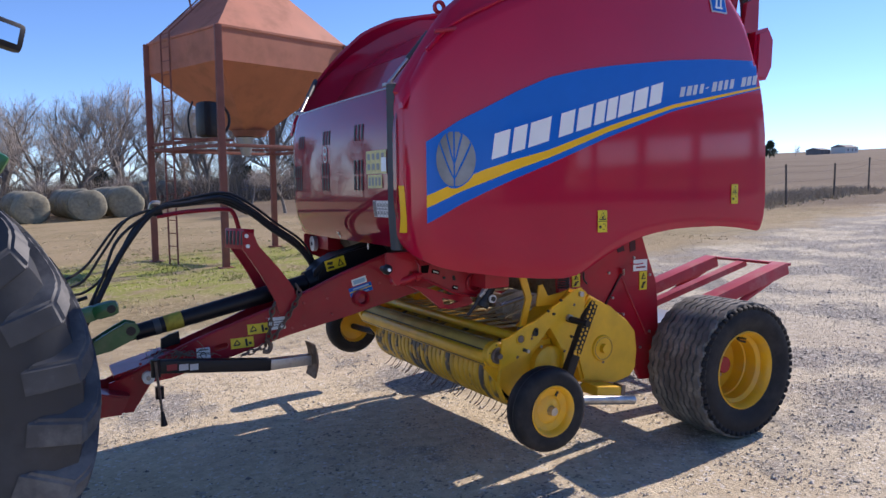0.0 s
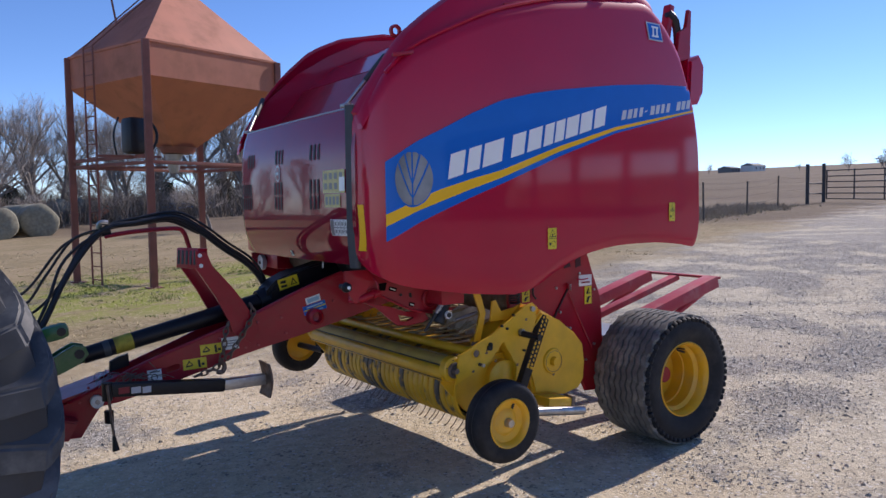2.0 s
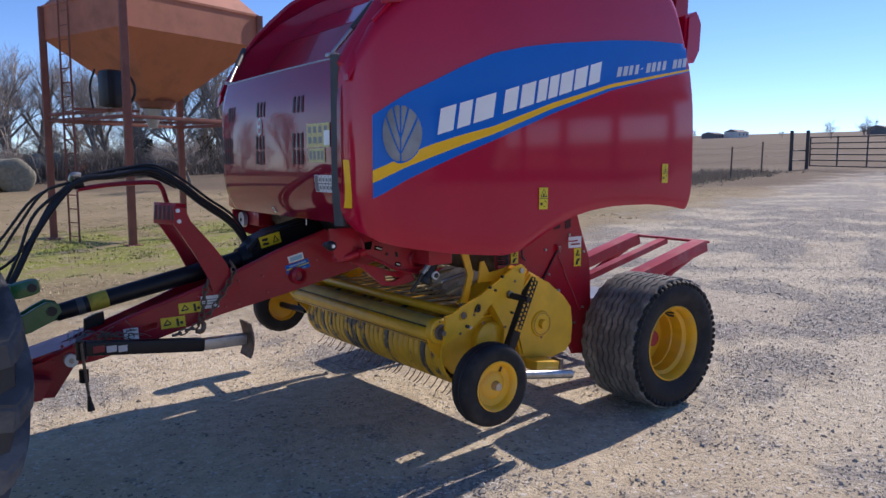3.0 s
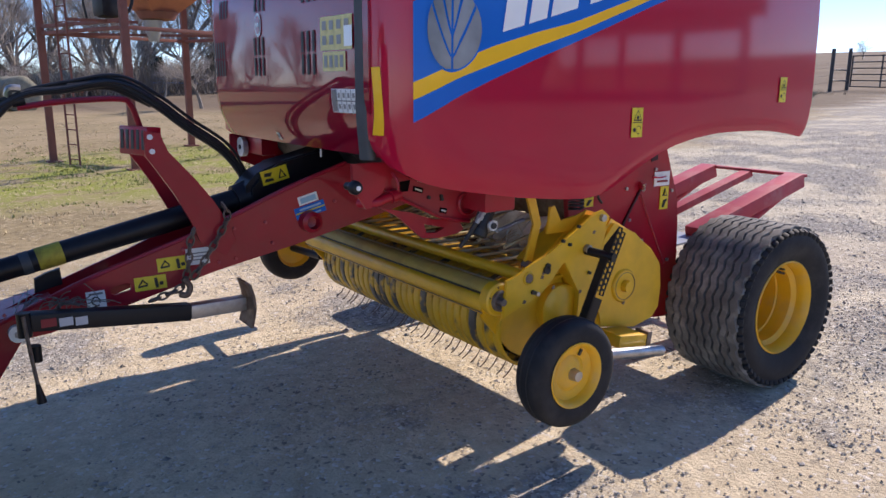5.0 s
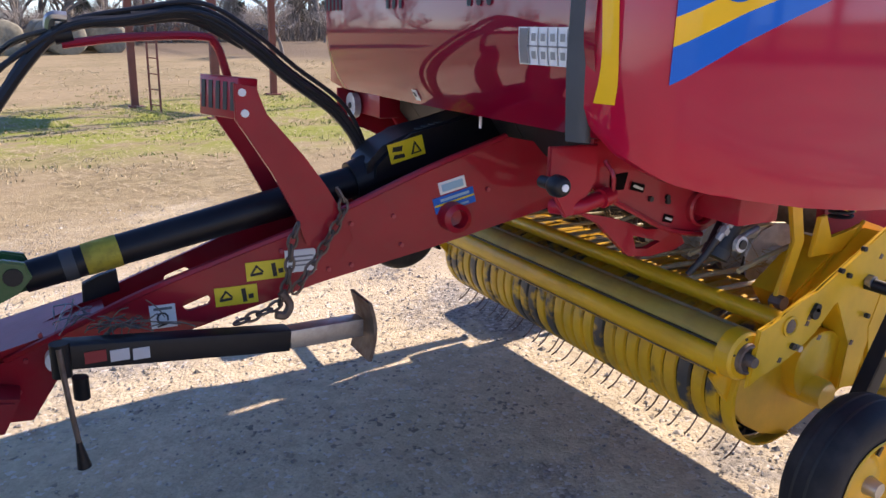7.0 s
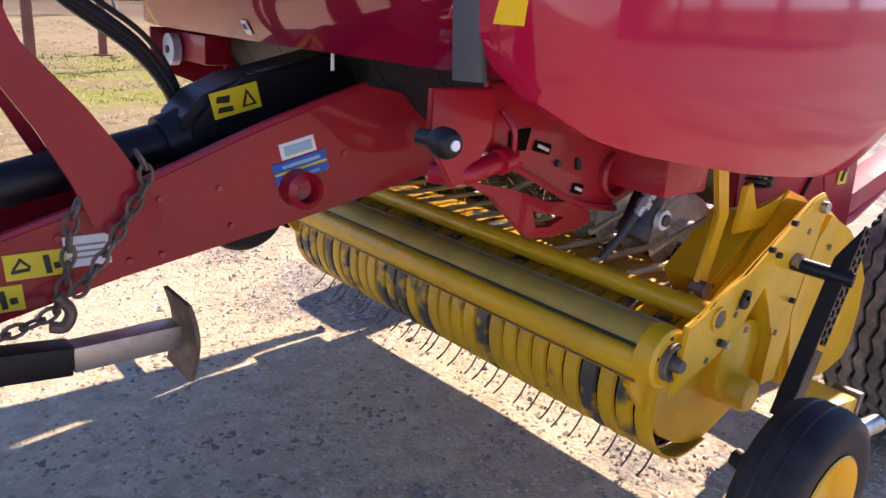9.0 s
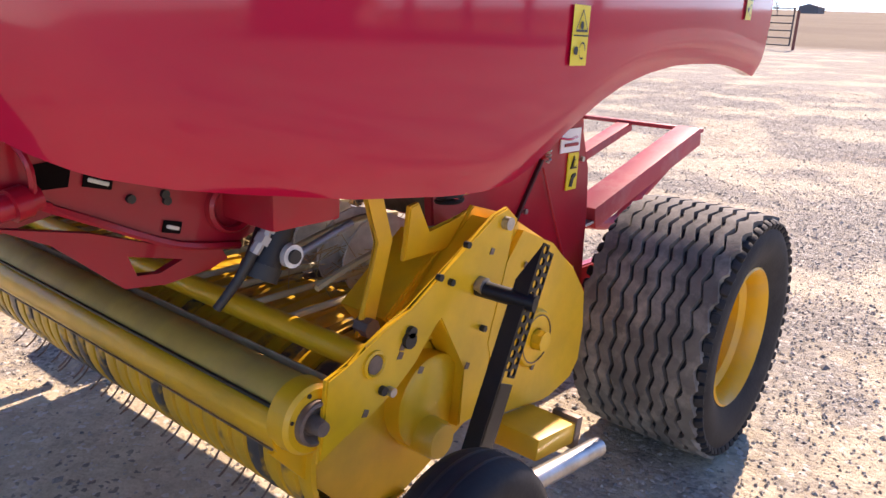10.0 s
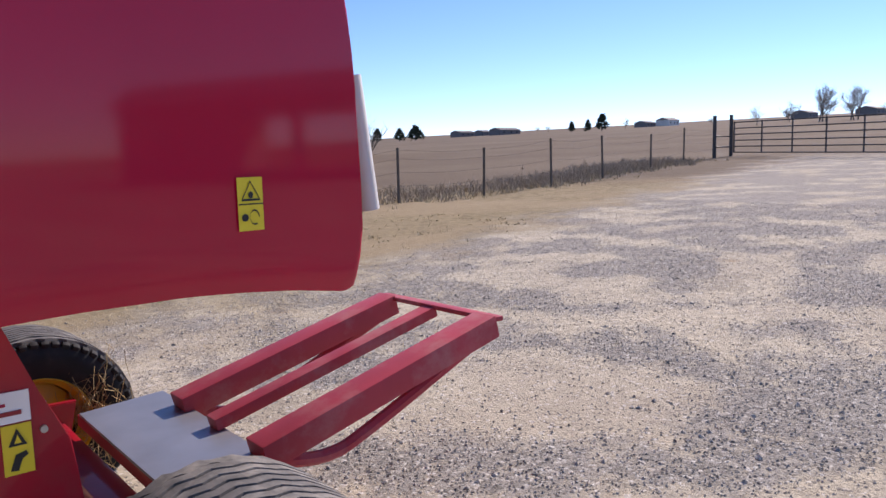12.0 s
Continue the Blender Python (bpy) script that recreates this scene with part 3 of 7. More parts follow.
def upper_shield():
    bm = B()
    xs = [1.735 + (4.02 - 1.735) * k / 60 for k in range(61)]
    def fn(u, v):
        x = xs[round(u * 60)]
        lo, hi = interp(x, HIGH) - 0.06, interp(x, TOP)
        z = lo + (hi - lo) * v
        y = 3.475 + 0.06 * max(0, (2.3 - x) / 0.57) ** 2 + 0.05 * v * v
        return (x, y, z)
    grid(bm, fn, 60, 6)
    thicken(bm, (0, 0.05, 0))
    return bm


part("upper_shield", front_set(upper_shield()), RED, baler)
part("upper_shield", mirror_y(upper_shield()), RED, baler)


def shoulder():
    """The rolled strip along the front and top of the upper shield."""
    bm = B()
    def fn(u, v):
        x = 1.74 + (4.0 - 1.74) * u
        z = interp(x, TOP)
        a = v * math.pi * 0.5
        y = 3.475 + 0.06 * max(0, (2.3 - x) / 0.57) ** 2 + 0.05
        k = 0.018
        nx, nz = -0.75 * max(0, 1 - u * 1.6), 0.66 + 0.34 * u
        return (x + nx * k * math.sin(a) , y + 0.055 * v, z + nz * k * math.sin(a))
    grid(bm, fn, 48, 6)
    thicken(bm, (0.012, 0.0, -0.02))
    return bm


part("shoulder_strip", front_set(shoulder()), RED, baler)
part("shoulder_strip", mirror_y(shoulder()), RED, baler)
JOINT = [(front_x(x), shield_y(x, interp(x, HIGH)) - 0.004, interp(x, HIGH) + 0.006) for x in (1.9, 2.1, 2.37, 2.65, 3.08, 3.57, 3.85)]
part("shield_lip", tube(B(), JOINT, 0.012, 6, 6), RED, near_shield)
for x0 in (2.02, 2.78, 3.52):
    z0 = interp(x0, HIGH)
    part("shield_clip", box(B(), (front_x(x0), 3.455, z0 + 0.02), (0.13, 0.012, 0.02), pose(0, 0, 0, 0, -12, 0), 0.004), RED_FRAME, near_shield)


def seal():
    bm = B()
    grid(bm, lambda u, v: (1.806 + 0.042 * u + 0.002 * v + 0.014 * max(0.0, 0.2 - v) / 0.2, 3.674 - 0.040 * u - 0.016 * math.sin(u * math.pi), 1.347 + 0.863 * v), 8, 14)
    thicken(bm, (0.02, 0.025, 0))
    return bm


part("edge_seal", seal(), GREY_STRIP, baler, "dark grey rubber edge seal")
part("edge_seal", mirror_y(seal(), 0.30), GREY_STRIP, baler, "dark grey rubber edge seal")


# front cover with its slots
def cover_x(y, z):
    """The front cover is nearly flat, leaning back along its top and its foot and rounding off at its far edge."""
    return 1.806 + 0.02 * ((y - 4.5) / 0.9) ** 2 + 0.045 * max(0, (z - 1.95) / 0.25) ** 2 + 0.075 * max(0, (1.60 - z) / 0.24) ** 2 + 0.06 * max(0, (y - 5.30) / 0.10) ** 2


COVER_LOW, COVER_HIGH = 1.352, 2.20


def cover():
    bm = B()
    def at(u, v):
        y = 3.605 + 1.79 * u
        lo, hi = COVER_LOW, COVER_HIGH + 0.006 * (1 - u)
        # rounded far corners
        r = max(0.0, (y - 5.29) / 0.105)
        cut = 0.10 * (1 - math.sqrt(max(0.0, 1 - min(1.0, r) ** 2)))
        z = lo + cut + (hi - 0.4 * cut - lo - cut) * v
        return (cover_x(y, z), y, z)
    grid(bm, at, 40, 24)
    thicken(bm, (0.025, 0, 0))
    return bm


front = part("front_cover", cover(), RED_COVER, baler, "glossy red front cover with slotted vents")


def on_cover(name, y, z, w, h, mat, label="", lift=0.004, slant=0.0, round_=False):
    bm = B()
    if round_:
        n = 14
        c = []
        for k in range(n):
            a = 2 * math.pi * k / n
            dy = w / 2 * math.cos(a)
            dz = (h / 2 - w / 2) * (1 if math.sin(a) > 0 else -1) + w / 2 * math.sin(a)
            yy, zz = y + dy + slant * dz, z + dz
            c.append(bm.verts.new((cover_x(yy, zz) - lift, yy, zz)))
        bm.faces.new(c)
    else:
        grid(bm, lambda u, v: (cover_x(y + w * (u - .5), z + h * (v - .5)) - lift, y + w * (u - .5), z + h * (v - .5)), 3, 3)
    return part(name, bm, mat, front, label)


for yc, nn in ((5.10, 3), (4.582, 3), (4.065, 3)):
    for k in range(nn):
        on_cover("vent_slot", yc + (k - (nn - 1) / 2) * 0.050, 1.990, 0.024, 0.092, INK, round_=True)
for yc, nn in ((5.197, 5), (4.603, 3), (4.073, 3)):
    for zc in (1.793, 1.703):
        for k in range(nn):
            on_cover("vent_slot", yc + (k - (nn - 1) / 2) * (0.050 if nn == 3 else 0.044), zc, 0.024, 0.086, INK, round_=True)
on_cover("emblem", 4.60, 1.888, 0.075, 0.105, DECAL_S, round_=True)
on_cover("emblem_field", 4.60, 1.888, 0.052, 0.080, RED_COVER, lift=0.006, round_=True)
on_cover("emblem_bar", 4.60, 1.888, 0.044, 0.018, DECAL_S, lift=0.008)
on_cover("instruction_sticker", 3.835, 1.815, 0.25, 0.125, PALE_NOTE, "pale yellow instruction sticker")
for k in range(4):
    for zc in (1.845, 1.79):
        on_cover("sticker_picture", 3.75 + 0.058 * k, zc, 0.034, 0.034, GREY_LINE, lift=0.006)
on_cover("instruction_sticker", 3.735, 1.80, 0.060, 0.075, DECAL_W, lift=0.008)
on_cover("instruction_sticker", 3.853, 1.710, 0.18, 0.072, PALE_NOTE)
for k in range(4):
    on_cover("sticker_picture", 3.79 + 0.042 * k, 1.71, 0.026, 0.045, GREY_LINE, lift=0.006)
chart = on_cover("chart_sticker", 3.782, 1.562, 0.20, 0.090, DECAL_W, "white chart sticker with a grid of symbols")
for k in range(6):
    on_cover("chart_line", 3.689 + 0.037 * k, 1.562, 0.004, 0.086, DECAL_G, lift=0.006)
on_cover("chart_line", 3.782, 1.562, 0.19, 0.004, DECAL_G, lift=0.006)
on_cover("chart_field", 3.856, 1.562, 0.032, 0.084, DECAL_G, lift=0.007)
for k in range(5):
    for zc in (1.583, 1.541):
        on_cover("chart_symbol", 3.707 + 0.037 * k, zc, 0.017, 0.018, GREY_LINE, lift=0.006)
on_cover("small_sticker", 4.545, 1.385, 0.035, 0.035, DECAL_W)
on_cover("sticker_mark", 4.545, 1.387, 0.016, 0.014, INK, lift=0.007)
part("cover_edge", tube(B(), [(cover_x(y, 2.2) + 0.004, y, 2.207 - 0.004 * (y - 3.6)) for y in (3.61, 4.1, 4.6, 5.0, 5.3)], 0.007, 6, 3), GALV, baler)
part("cover_edge", tube(B(), [(cover_x(5.39, z) + 0.005, 5.395, z) for z in (1.45, 1.6, 1.9, 2.15)], 0.008, 6, 3), BLACK, baler)

# bale chamber behind the shields: two side walls and the belts, open at the rear
BODY = [(2.22, 1.16), (2.0, 1.5), (1.98, 2.05), (2.62, 2.52), (2.95, 2.84), (3.9, 2.88), (4.25, 2.52), (4.40, 2.0), (4.41, 1.55), (3.9, 1.48), (3.2, 1.34), (2.9, 1.22)]
part("chamber_wall", plate(B(), BODY, 3.80, 3.83, 0.004), RED_FRAME, baler, "dark red bale chamber wall")
part("chamber_wall", plate(B(), BODY, 2 * CY - 3.83, 2 * CY - 3.80, 0.004), RED_FRAME, baler, "dark red bale chamber wall")
# the sloping rear run is added to block sun through the open chamber
for k in range(6):
    ya = 3.865 + 0.272 * k
    bm = B()
    L = curve_pts([(4.40, 0, 2.31), (3.6, 0, 1.775), (2.9, 0, 1.36), (2.45, 0, 1.14), (2.22, 0, 1.24), (2.06, 0, 1.6), (2.12, 0, 2.1), (2.5, 0, 2.55), (3.0, 0, 2.80)], 6)
    grid(bm, lambda u, v: (L[round(u * (len(L) - 1))].x, ya + 0.268 * v, L[round(u * (len(L) - 1))].z), len(L) - 1, 1)
    thicken(bm, (0.008, 0, 0.010))
    part("belt", bm, BELT, baler, "black rubber forming belt")
# white colour carries the sun's glare on this rod
part("tailgate_rod", rod(B(), (4.650, 3.66, 1.555), (4.60, 3.66, 1.95), 0.033, seg=14), WHITE, baler, "rod behind the shield, coloured white for sun glare")
# hidden panel added behind the cover to stop sun leaking past the corner
part("sun_stop_panel", box(B(), (1.98, 5.57, 1.78), (0.02, 0.44, 0.86), pose(0, 0, 0, 0, 0, -14), 0.004), RED_FRAME, baler)
# roof: belts and rollers between the shields
def roof():
    bm = B()
    R = ((2.75, 2.72), (2.95, 2.90), (3.3, 3.02), (3.7, 3.05), (4.05, 2.98), (4.4, 2.72))
    grid(bm, lambda u, v: (2.75 + 1.65 * u, 3.55 + (5.81 - 3.55) * v, interp(2.75 + 1.65 * u, R)), 20, 4)
    thicken(bm, (0, 0, -0.04))
    return bm
part("roof_panel", roof(), RED, baler)
part("roller", rod(B(), (2.62, 3.62, 2.16), (2.62, 2 * CY - 3.62, 2.16), 0.09, seg=24), BELT, baler, "dark belt roller")
part("inner_beam", beam(B(), (2.05, 3.66, 2.14), (2.05, 5.4, 2.14), 0.10, 0.06, 0.01), RED_FRAME, baler)
part("inner_panel", plate(B(), [(1.86, 2.14), (2.10, 2.46), (2.35, 2.66), (2.62, 2.80), (2.80, 2.74), (2.2, 2.1)], 3.60, 3.62), RED_FRAME, baler)
FAR_PANEL = [(1.93, 2.12), (2.02, 2.30), (2.17, 2.50), (2.42, 2.72), (2.70, 2.89), (3.02, 3.04), (3.3, 3.08), (3.3, 2.5), (2.5, 2.1)]
part("inner_panel", plate(B(), FAR_PANEL, 5.66, 5.68), RED, baler)
part("recess_panel", plate(B(), [(2.06, 2.06), (2.47, 2.585), (2.50, 2.565), (2.09, 2.04)], 3.63, 5.66), RED_FRAME, baler, "dark red panel at the back of the recess")
part("cross_panel", plate(B(), [(2.50, 2.60), (2.74, 2.79), (2.78, 2.77), (2.54, 2.57)], 3.63, 5.66), RED, baler, "red cross panel under the roof")
for ya, yb, xa in ((3.74, 3.66, 1.85), (5.36, 5.60, 1.90)):
    za = 2.222
    s = part("gas_strut", rod(B(), (xa, ya, za), (xa + 0.20, yb, za + 0.265), 0.011, seg=10), STEEL, baler, "slim bare steel gas strut")
    part("strut_body", rod(B(), (xa + 0.10, (ya + yb) / 2, za + 0.13), (xa + 0.205, yb, za + 0.27), 0.018, seg=10), GREY_STRIP, s)
    part("strut_bracket", box(B(), (xa + 0.005, ya, za - 0.004), (0.06, 0.05, 0.02), None, 0.005), GALV, s)
part("lifting_eye", lathe(B(), [(0.035, -0.010), (0.035, 0.010), (0.020, 0.010), (0.020, -0.010)], (2.12, 3.66, 2.63), 20, True), RED_FRAME, baler)

# rear: lamp housing, brackets, twine box, bale ramp
for y0, y1 in ((3.50, 3.78), (2 * CY - 3.78, 2 * CY - 3.50)):
    part("lamp_housing", plate(B(), [(4.42, 2.36), (4.55, 2.37), (4.60, 2.45), (4.61, 2.64), (4.56, 2.72), (4.44, 2.68)], y0, y1, 0.02), RED, baler)
    part("rear_bracket", plate(B(), [(4.33, 2.66), (4.48, 2.68), (4.49, 3.02), (4.46, 3.03), (4.44, 2.9), (4.36, 2.86)], y0 + 0.03, y0 + 0.06, 0.004), RED_FRAME, baler)
    part("rear_bracket", beam(B(), (4.30, y0 + 0.12, 2.75), (4.36, y0 + 0.12, 3.06), 0.05, 0.06, 0.006), RED_FRAME, baler)
    part("hydraulic_line", tube(B(), [(4.32, y0 + 0.1, 3.0), (4.40, y0 + 0.1, 2.95), (4.43, y0 + 0.1, 2.8), (4.42, y0 + 0.1, 2.6)], 0.03, 8), HOSE, baler)


def ramp():
    z = lambda x: 0.70 + 0.25 * (x - 4.45)
    for y in (4.12, 4.84):
        part("ramp_rail", beam(B(), (4.46, y, z(4.46) - 0.005), (5.57, y, z(5.57)), 0.135, 0.10, 0.008), RED_RAMP, baler, "red bale ramp rail")
        part("ramp_brace", tube(B(), [(5.50, y, z(5.5) - 0.05), (4.95, y, 0.68), (4.74, y, 0.62), (4.50, y, 0.66)], 0.026, 8), RED_RAMP, baler)
    part("ramp_slat", beam(B(), (4.46, 4.50, z(4.46) + 0.01), (5.565, 4.50, z(5.565) + 0.01), 0.085, 0.05, 0.006), RED_RAMP, baler)
    part("ramp_bar", beam(B(), (5.575, 4.055, z(5.575) + 0.028), (5.575, 4.905, z(5.575) + 0.028), 0.06, 0.022, 0.005), RED_RAMP, baler)
    bm = B()
    grid(bm, lambda u, v: (4.145 + 0.355 * u, 4.06 + 1.08 * v, 0.668 + 0.022 * u), 2, 2)
    thicken(bm, (0, 0, -0.012))
    part("ramp_plate", bm, GALV, baler, "bare metal ramp plate")
    part("ramp_bar", beam(B(), (4.16, 4.02, 0.630), (4.16, 5.18, 0.630), 0.03, 0.05, 0.006), RED_RAMP, baler)


ramp()

# lower front walls, axle
FRONTWALL = [(2.95, 1.34), (3.47, 1.41), (3.64, 1.42), (3.68, 1.32), (3.735, 1.18), (3.80, 1.04), (3.815, 0.9), (3.825, 0.69), (3.845, 0.42), (3.80, 0.37), (3.67, 0.38), (3.58, 0.55), (3.30, 0.72), (3.0, 0.92)]
wall_near = part("chamber_front_wall", plate(B(), FRONTWALL, 3.755, 3.785, 0.004), RED_FRAME, baler)
part("chamber_front_wall", plate(B(), FRONTWALL, 2 * CY - 3.785, 2 * CY - 3.755, 0.004), RED_FRAME, baler)
part("wall_rib", plate(B(), [(3.496, 1.12), (3.506, 1.113), (3.315, 0.835), (3.303, 0.843)], 3.744, 3.757, 0.002), DARK_RED, wall_near)
part("latch_plate", plate(B(), [(3.475, 1.145), (3.515, 1.14), (3.512, 1.10), (3.48, 1.105)], 3.734, 3.752, 0.004), RED_FRAME, wall_near)
part("latch_spring", tube(B(), [(3.490 + 0.007 * math.cos(k * 1.4), 3.726 + 0.007 * math.sin(k * 1.4), 1.095 + 0.003 * k) for k in range(14)], 0.0028, 5, 2), STEEL, wall_near)
part("trip_rod", tube(B(), [(3.495, 3.745, 1.075), (3.565, 3.745, 0.94), (3.635, 3.745, 0.815), (3.71, 3.745, 0.68)], 0.004, 6, 3), RED_FRAME, wall_near)
part("slot", box(B(), (3.533, 3.7535, 0.725), (0.085, 0.004, 0.018), pose(0, 0, 0, 0, 42, 0), 0.002), INK, wall_near)
part("wall_pin", rod(B(), (3.469, 3.70, 0.845), (3.469, 3.757, 0.84), 0.009, seg=10), STEEL, wall_near)
part("wall_hook", tube(B(), [(3.175, 3.742, 1.135), (3.17, 3.735, 1.09), (3.195, 3.735, 1.06)], 0.006, 6), INK, wall_near)
# dark red plates laid on the wall carry the shade of two openings
for pts in ([(3.45, 1.30), (3.50, 1.32), (3.52, 1.25), (3.46, 1.24)], [(3.56, 1.33), (3.61, 1.34), (3.615, 1.25), (3.565, 1.24)]):
    part("opening_shade", plate(B(), pts, 3.751, 3.754), DARK_RED, wall_near)
part("pull_rod", tube(B(), [(3.555, 3.73, 1.165), (3.60, 3.72, 1.160), (3.66, 3.73, 1.162)], 0.004, 6), RED, wall_near)
for x, z in ((3.386, 1.114), (3.60, 1.20), (3.74, 0.70), (3.74, 1.08), (3.42, 0.95), (3.66, 0.60)):
    part("bolt", rod(B(), (x, 3.744, z), (x, 3.757, z), 0.009, seg=8), STEEL, wall_near)
def wall_sticker(x, z, w, h, mat, lift=0.0):
    return part("sticker", plate(B(), [(x - w / 2, z - h / 2), (x + w / 2, z - h / 2), (x + w / 2, z + h / 2), (x - w / 2, z + h / 2)], 3.749 - lift, 3.753 - lift), mat, wall_near)
def wall_warning(x, z, w, h):
    wall_sticker(x, z, w, h, WARN)
    for pts in ([(-0.3, 0.08), (0.3, 0.08), (0, 0.42)], [(-0.3, -0.40), (-0.05, -0.42), (0.1, -0.2), (0.32, -0.12), (0.25, -0.05), (-0.1, -0.1)]):
        part("pictogram", plate(B(), [(x + w * a, z + h * b) for a, b in pts], 3.745, 3.7485), INK, wall_near)
    part("pictogram", plate(B(), [(x - 0.12 * w, z + 0.14 * h), (x + 0.12 * w, z + 0.14 * h), (x, z + 0.30 * h)], 3.741, 3.7448), WARN, wall_near)
wall_sticker(3.655, 1.148, 0.120, 0.075, DECAL_W)
wall_sticker(3.655, 1.135, 0.08, 0.010, RED_INK, 0.005)
wall_warning(3.682, 1.045, 0.064, 0.122)
wall_warning(3.12, 1.084, 0.062, 0.080)
# straw caught on the far axle
rg_ = random.Random(12)
bm = B()
for k in range(700):
    c = Vector((4.33 + rg_.gauss(0, 0.055), 5.62 + rg_.gauss(0, 0.07), 0.52 + rg_.gauss(0, 0.10)))
    d = Vector((rg_.gauss(0, 0.5), rg_.gauss(0, 0.6), rg_.gauss(0, 0.9))).normalized() * rg_.uniform(0.03, 0.09)
    tube(bm, [c - d, c + Vector((rg_.gauss(0, 0.012), rg_.gauss(0, 0.012), 0)), c + d], 0.0014, 3, 1, False, caps=False)
tagged(part("straw_clump", bm, STRAW, baler, weld=False), kind="stuff")
part("axle", beam(B(), (4.079, 3.60, 0.495), (4.079, 2 * CY - 3.60, 0.495), 0.13, 0.13, 0.01), RED_FRAME, baler)
part("axle_bracket", plate(B(), [(3.86, 0.66), (4.20, 0.65), (4.15, 0.43), (3.96, 0.43)], 3.80, 3.84, 0.006), RED_FRAME, baler)
part("axle_bracket", plate(B(), [(3.86, 0.66), (4.20, 0.65), (4.15, 0.43), (3.96, 0.43)], 2 * CY - 3.84, 2 * CY - 3.80, 0.006), RED_FRAME, baler)


def main_wheel(cy, side, centre=(4.079, 0.495)):
    """Wide flotation tyre with zigzag ribs on a deep yellow rim; side -1 faces -y."""
    cx, cz = centre
    R, hw = 0.425, 0.235
    s = side
    prof = [(0.232, -hw * 0.80), (0.27, -hw * 0.90), (0.33, -hw * 1.0), (0.375, -hw * 0.99), (0.405, -hw * 0.92), (0.414, -hw * 0.80), (0.417, -hw * 0.4), (0.418, 0),
            (0.417, hw * 0.4), (0.414, hw * 0.8), (0.405, hw * 0.92), (0.375, hw * 0.99), (0.33, hw), (0.27, hw * 0.9), (0.232, hw * 0.8)]
    tyre = part("tyre", lathe(B(), prof, (cx, cy, cz), 72), RUBBER, baler, "wide black flotation tyre with zigzag ribs")
    ribs = 9
    n = 168
    for k in range(ribs):
        yc = -hw * 0.80 + 2 * hw * 0.80 * k / (ribs - 1)
        edge = k in (0, ribs - 1)
        w = 0.0186 if not edge else 0.026
        r0 = 0.412 if not edge else 0.408
        r1 = 0.436 - (0.004 if edge else 0.0)
        bm = B()
        rings = []
        for i in range(n):
            a = 2 * math.pi * i / n
            ph = (i % 6) / 6
            zig = 0.0075 * (abs(ph - 0.5) * 4 - 1)
            ww = w * (1.0 if not edge else (1.0 if (i % 6) < 4 else 0.62))
            out = []
            for dy, r in ((-ww, r0), (-ww * 0.86, r1), (ww * 0.86, r1), (ww, r0)):
                out.append(bm.verts.new((cx + r * math.cos(a), cy + yc + zig + dy, cz + r * math.sin(a))))
            rings.append(out)
        for i in range(n):
            a, b = rings[i], rings[(i + 1) % n]
            for j in range(3):
                bm.faces.new((a[j], a[j + 1], b[j + 1], b[j]))
        part("tread_rib", bm, TREAD, tyre, smooth=30)
    # shoulder blocks
    for sgn in (-1, 1):
        src = None
        for i in range(56):
            a = 2 * math.pi * i / 56
            m = Matrix.Translation((cx, cy, cz)) @ Matrix.Rotation(-a, 4, "Y") @ Matrix.Translation((0.398, sgn * hw * 0.91, 0)) @ Matrix.Rotation(sgn * 0.5, 4, "Z")
            if src is None:
                src = part("shoulder_lug", box(B(), (0, 0, 0), (0.042, 0.032, 0.036), None, 0.011), RUBBER, tyre)
                src.matrix_basis = m
            else:
                same_part("shoulder_lug", src, tyre, m)
    rim = [(0.246, s * hw * 0.80), (0.250, s * hw * 0.86), (0.243, s * hw * 0.88), (0.230, s * hw * 0.80), (0.222, s * hw * 0.66), (0.222, s * hw * 0.58), (0.200, s * hw * 0.50), (0.198, s * 0.04), (0.190, s * 0.034), (0.188, -s * 0.05), (0.10, -s * 0.065), (0.04, -s * 0.06), (0.001, -s * 0.06)]
    r = part("rim", lathe(B(), rim, (cx, cy, cz), 56), YELLOW_RIM, baler, "deep dished yellow steel rim")
    back = [(0.246, -s * hw * 0.80), (0.235, -s * hw * 0.84), (0.205, -s * hw * 0.6), (0.196, -s * 0.08)]
    part("rim_back", lathe(B(), back, (cx, cy, cz), 40), YELLOW_RIM, r)
    hub = part("hub", lathe(B(), [(0.001, s * 0.04), (0.05, s * 0.04), (0.055, s * 0.03), (0.06, -s * 0.055), (0.085, -s * 0.06)], (cx, cy, cz), 24), RED_FRAME, baler, "red wheel hub")
    for i in range(6):
        a = 2 * math.pi * i / 6
        part("wheel_nut", rod(B(), (cx + 0.1 * math.cos(a), cy - s * 0.065, cz + 0.1 * math.sin(a)), (cx + 0.1 * math.cos(a), cy - s * 0.04, cz + 0.1 * math.sin(a)), 0.014, seg=6), STEEL, hub)
    part("valve_stem", tube(B(), [(cx + 0.03, cy + s * 0.10, cz + 0.19), (cx + 0.035, cy + s * 0.12, cz + 0.175), (cx + 0.06, cy + s * 0.15, cz + 0.165)], 0.007, 6), INK, r)
    part("valve_guard", box(B(), (cx + 0.06, cy + s * 0.11, cz + 0.185), (0.02, 0.07, 0.01), pose(0, 0, 0, 0, 20, 10), 0.003), INK, r)


main_wheel(3.450, -1)
main_wheel(2 * CY - 3.452, 1)

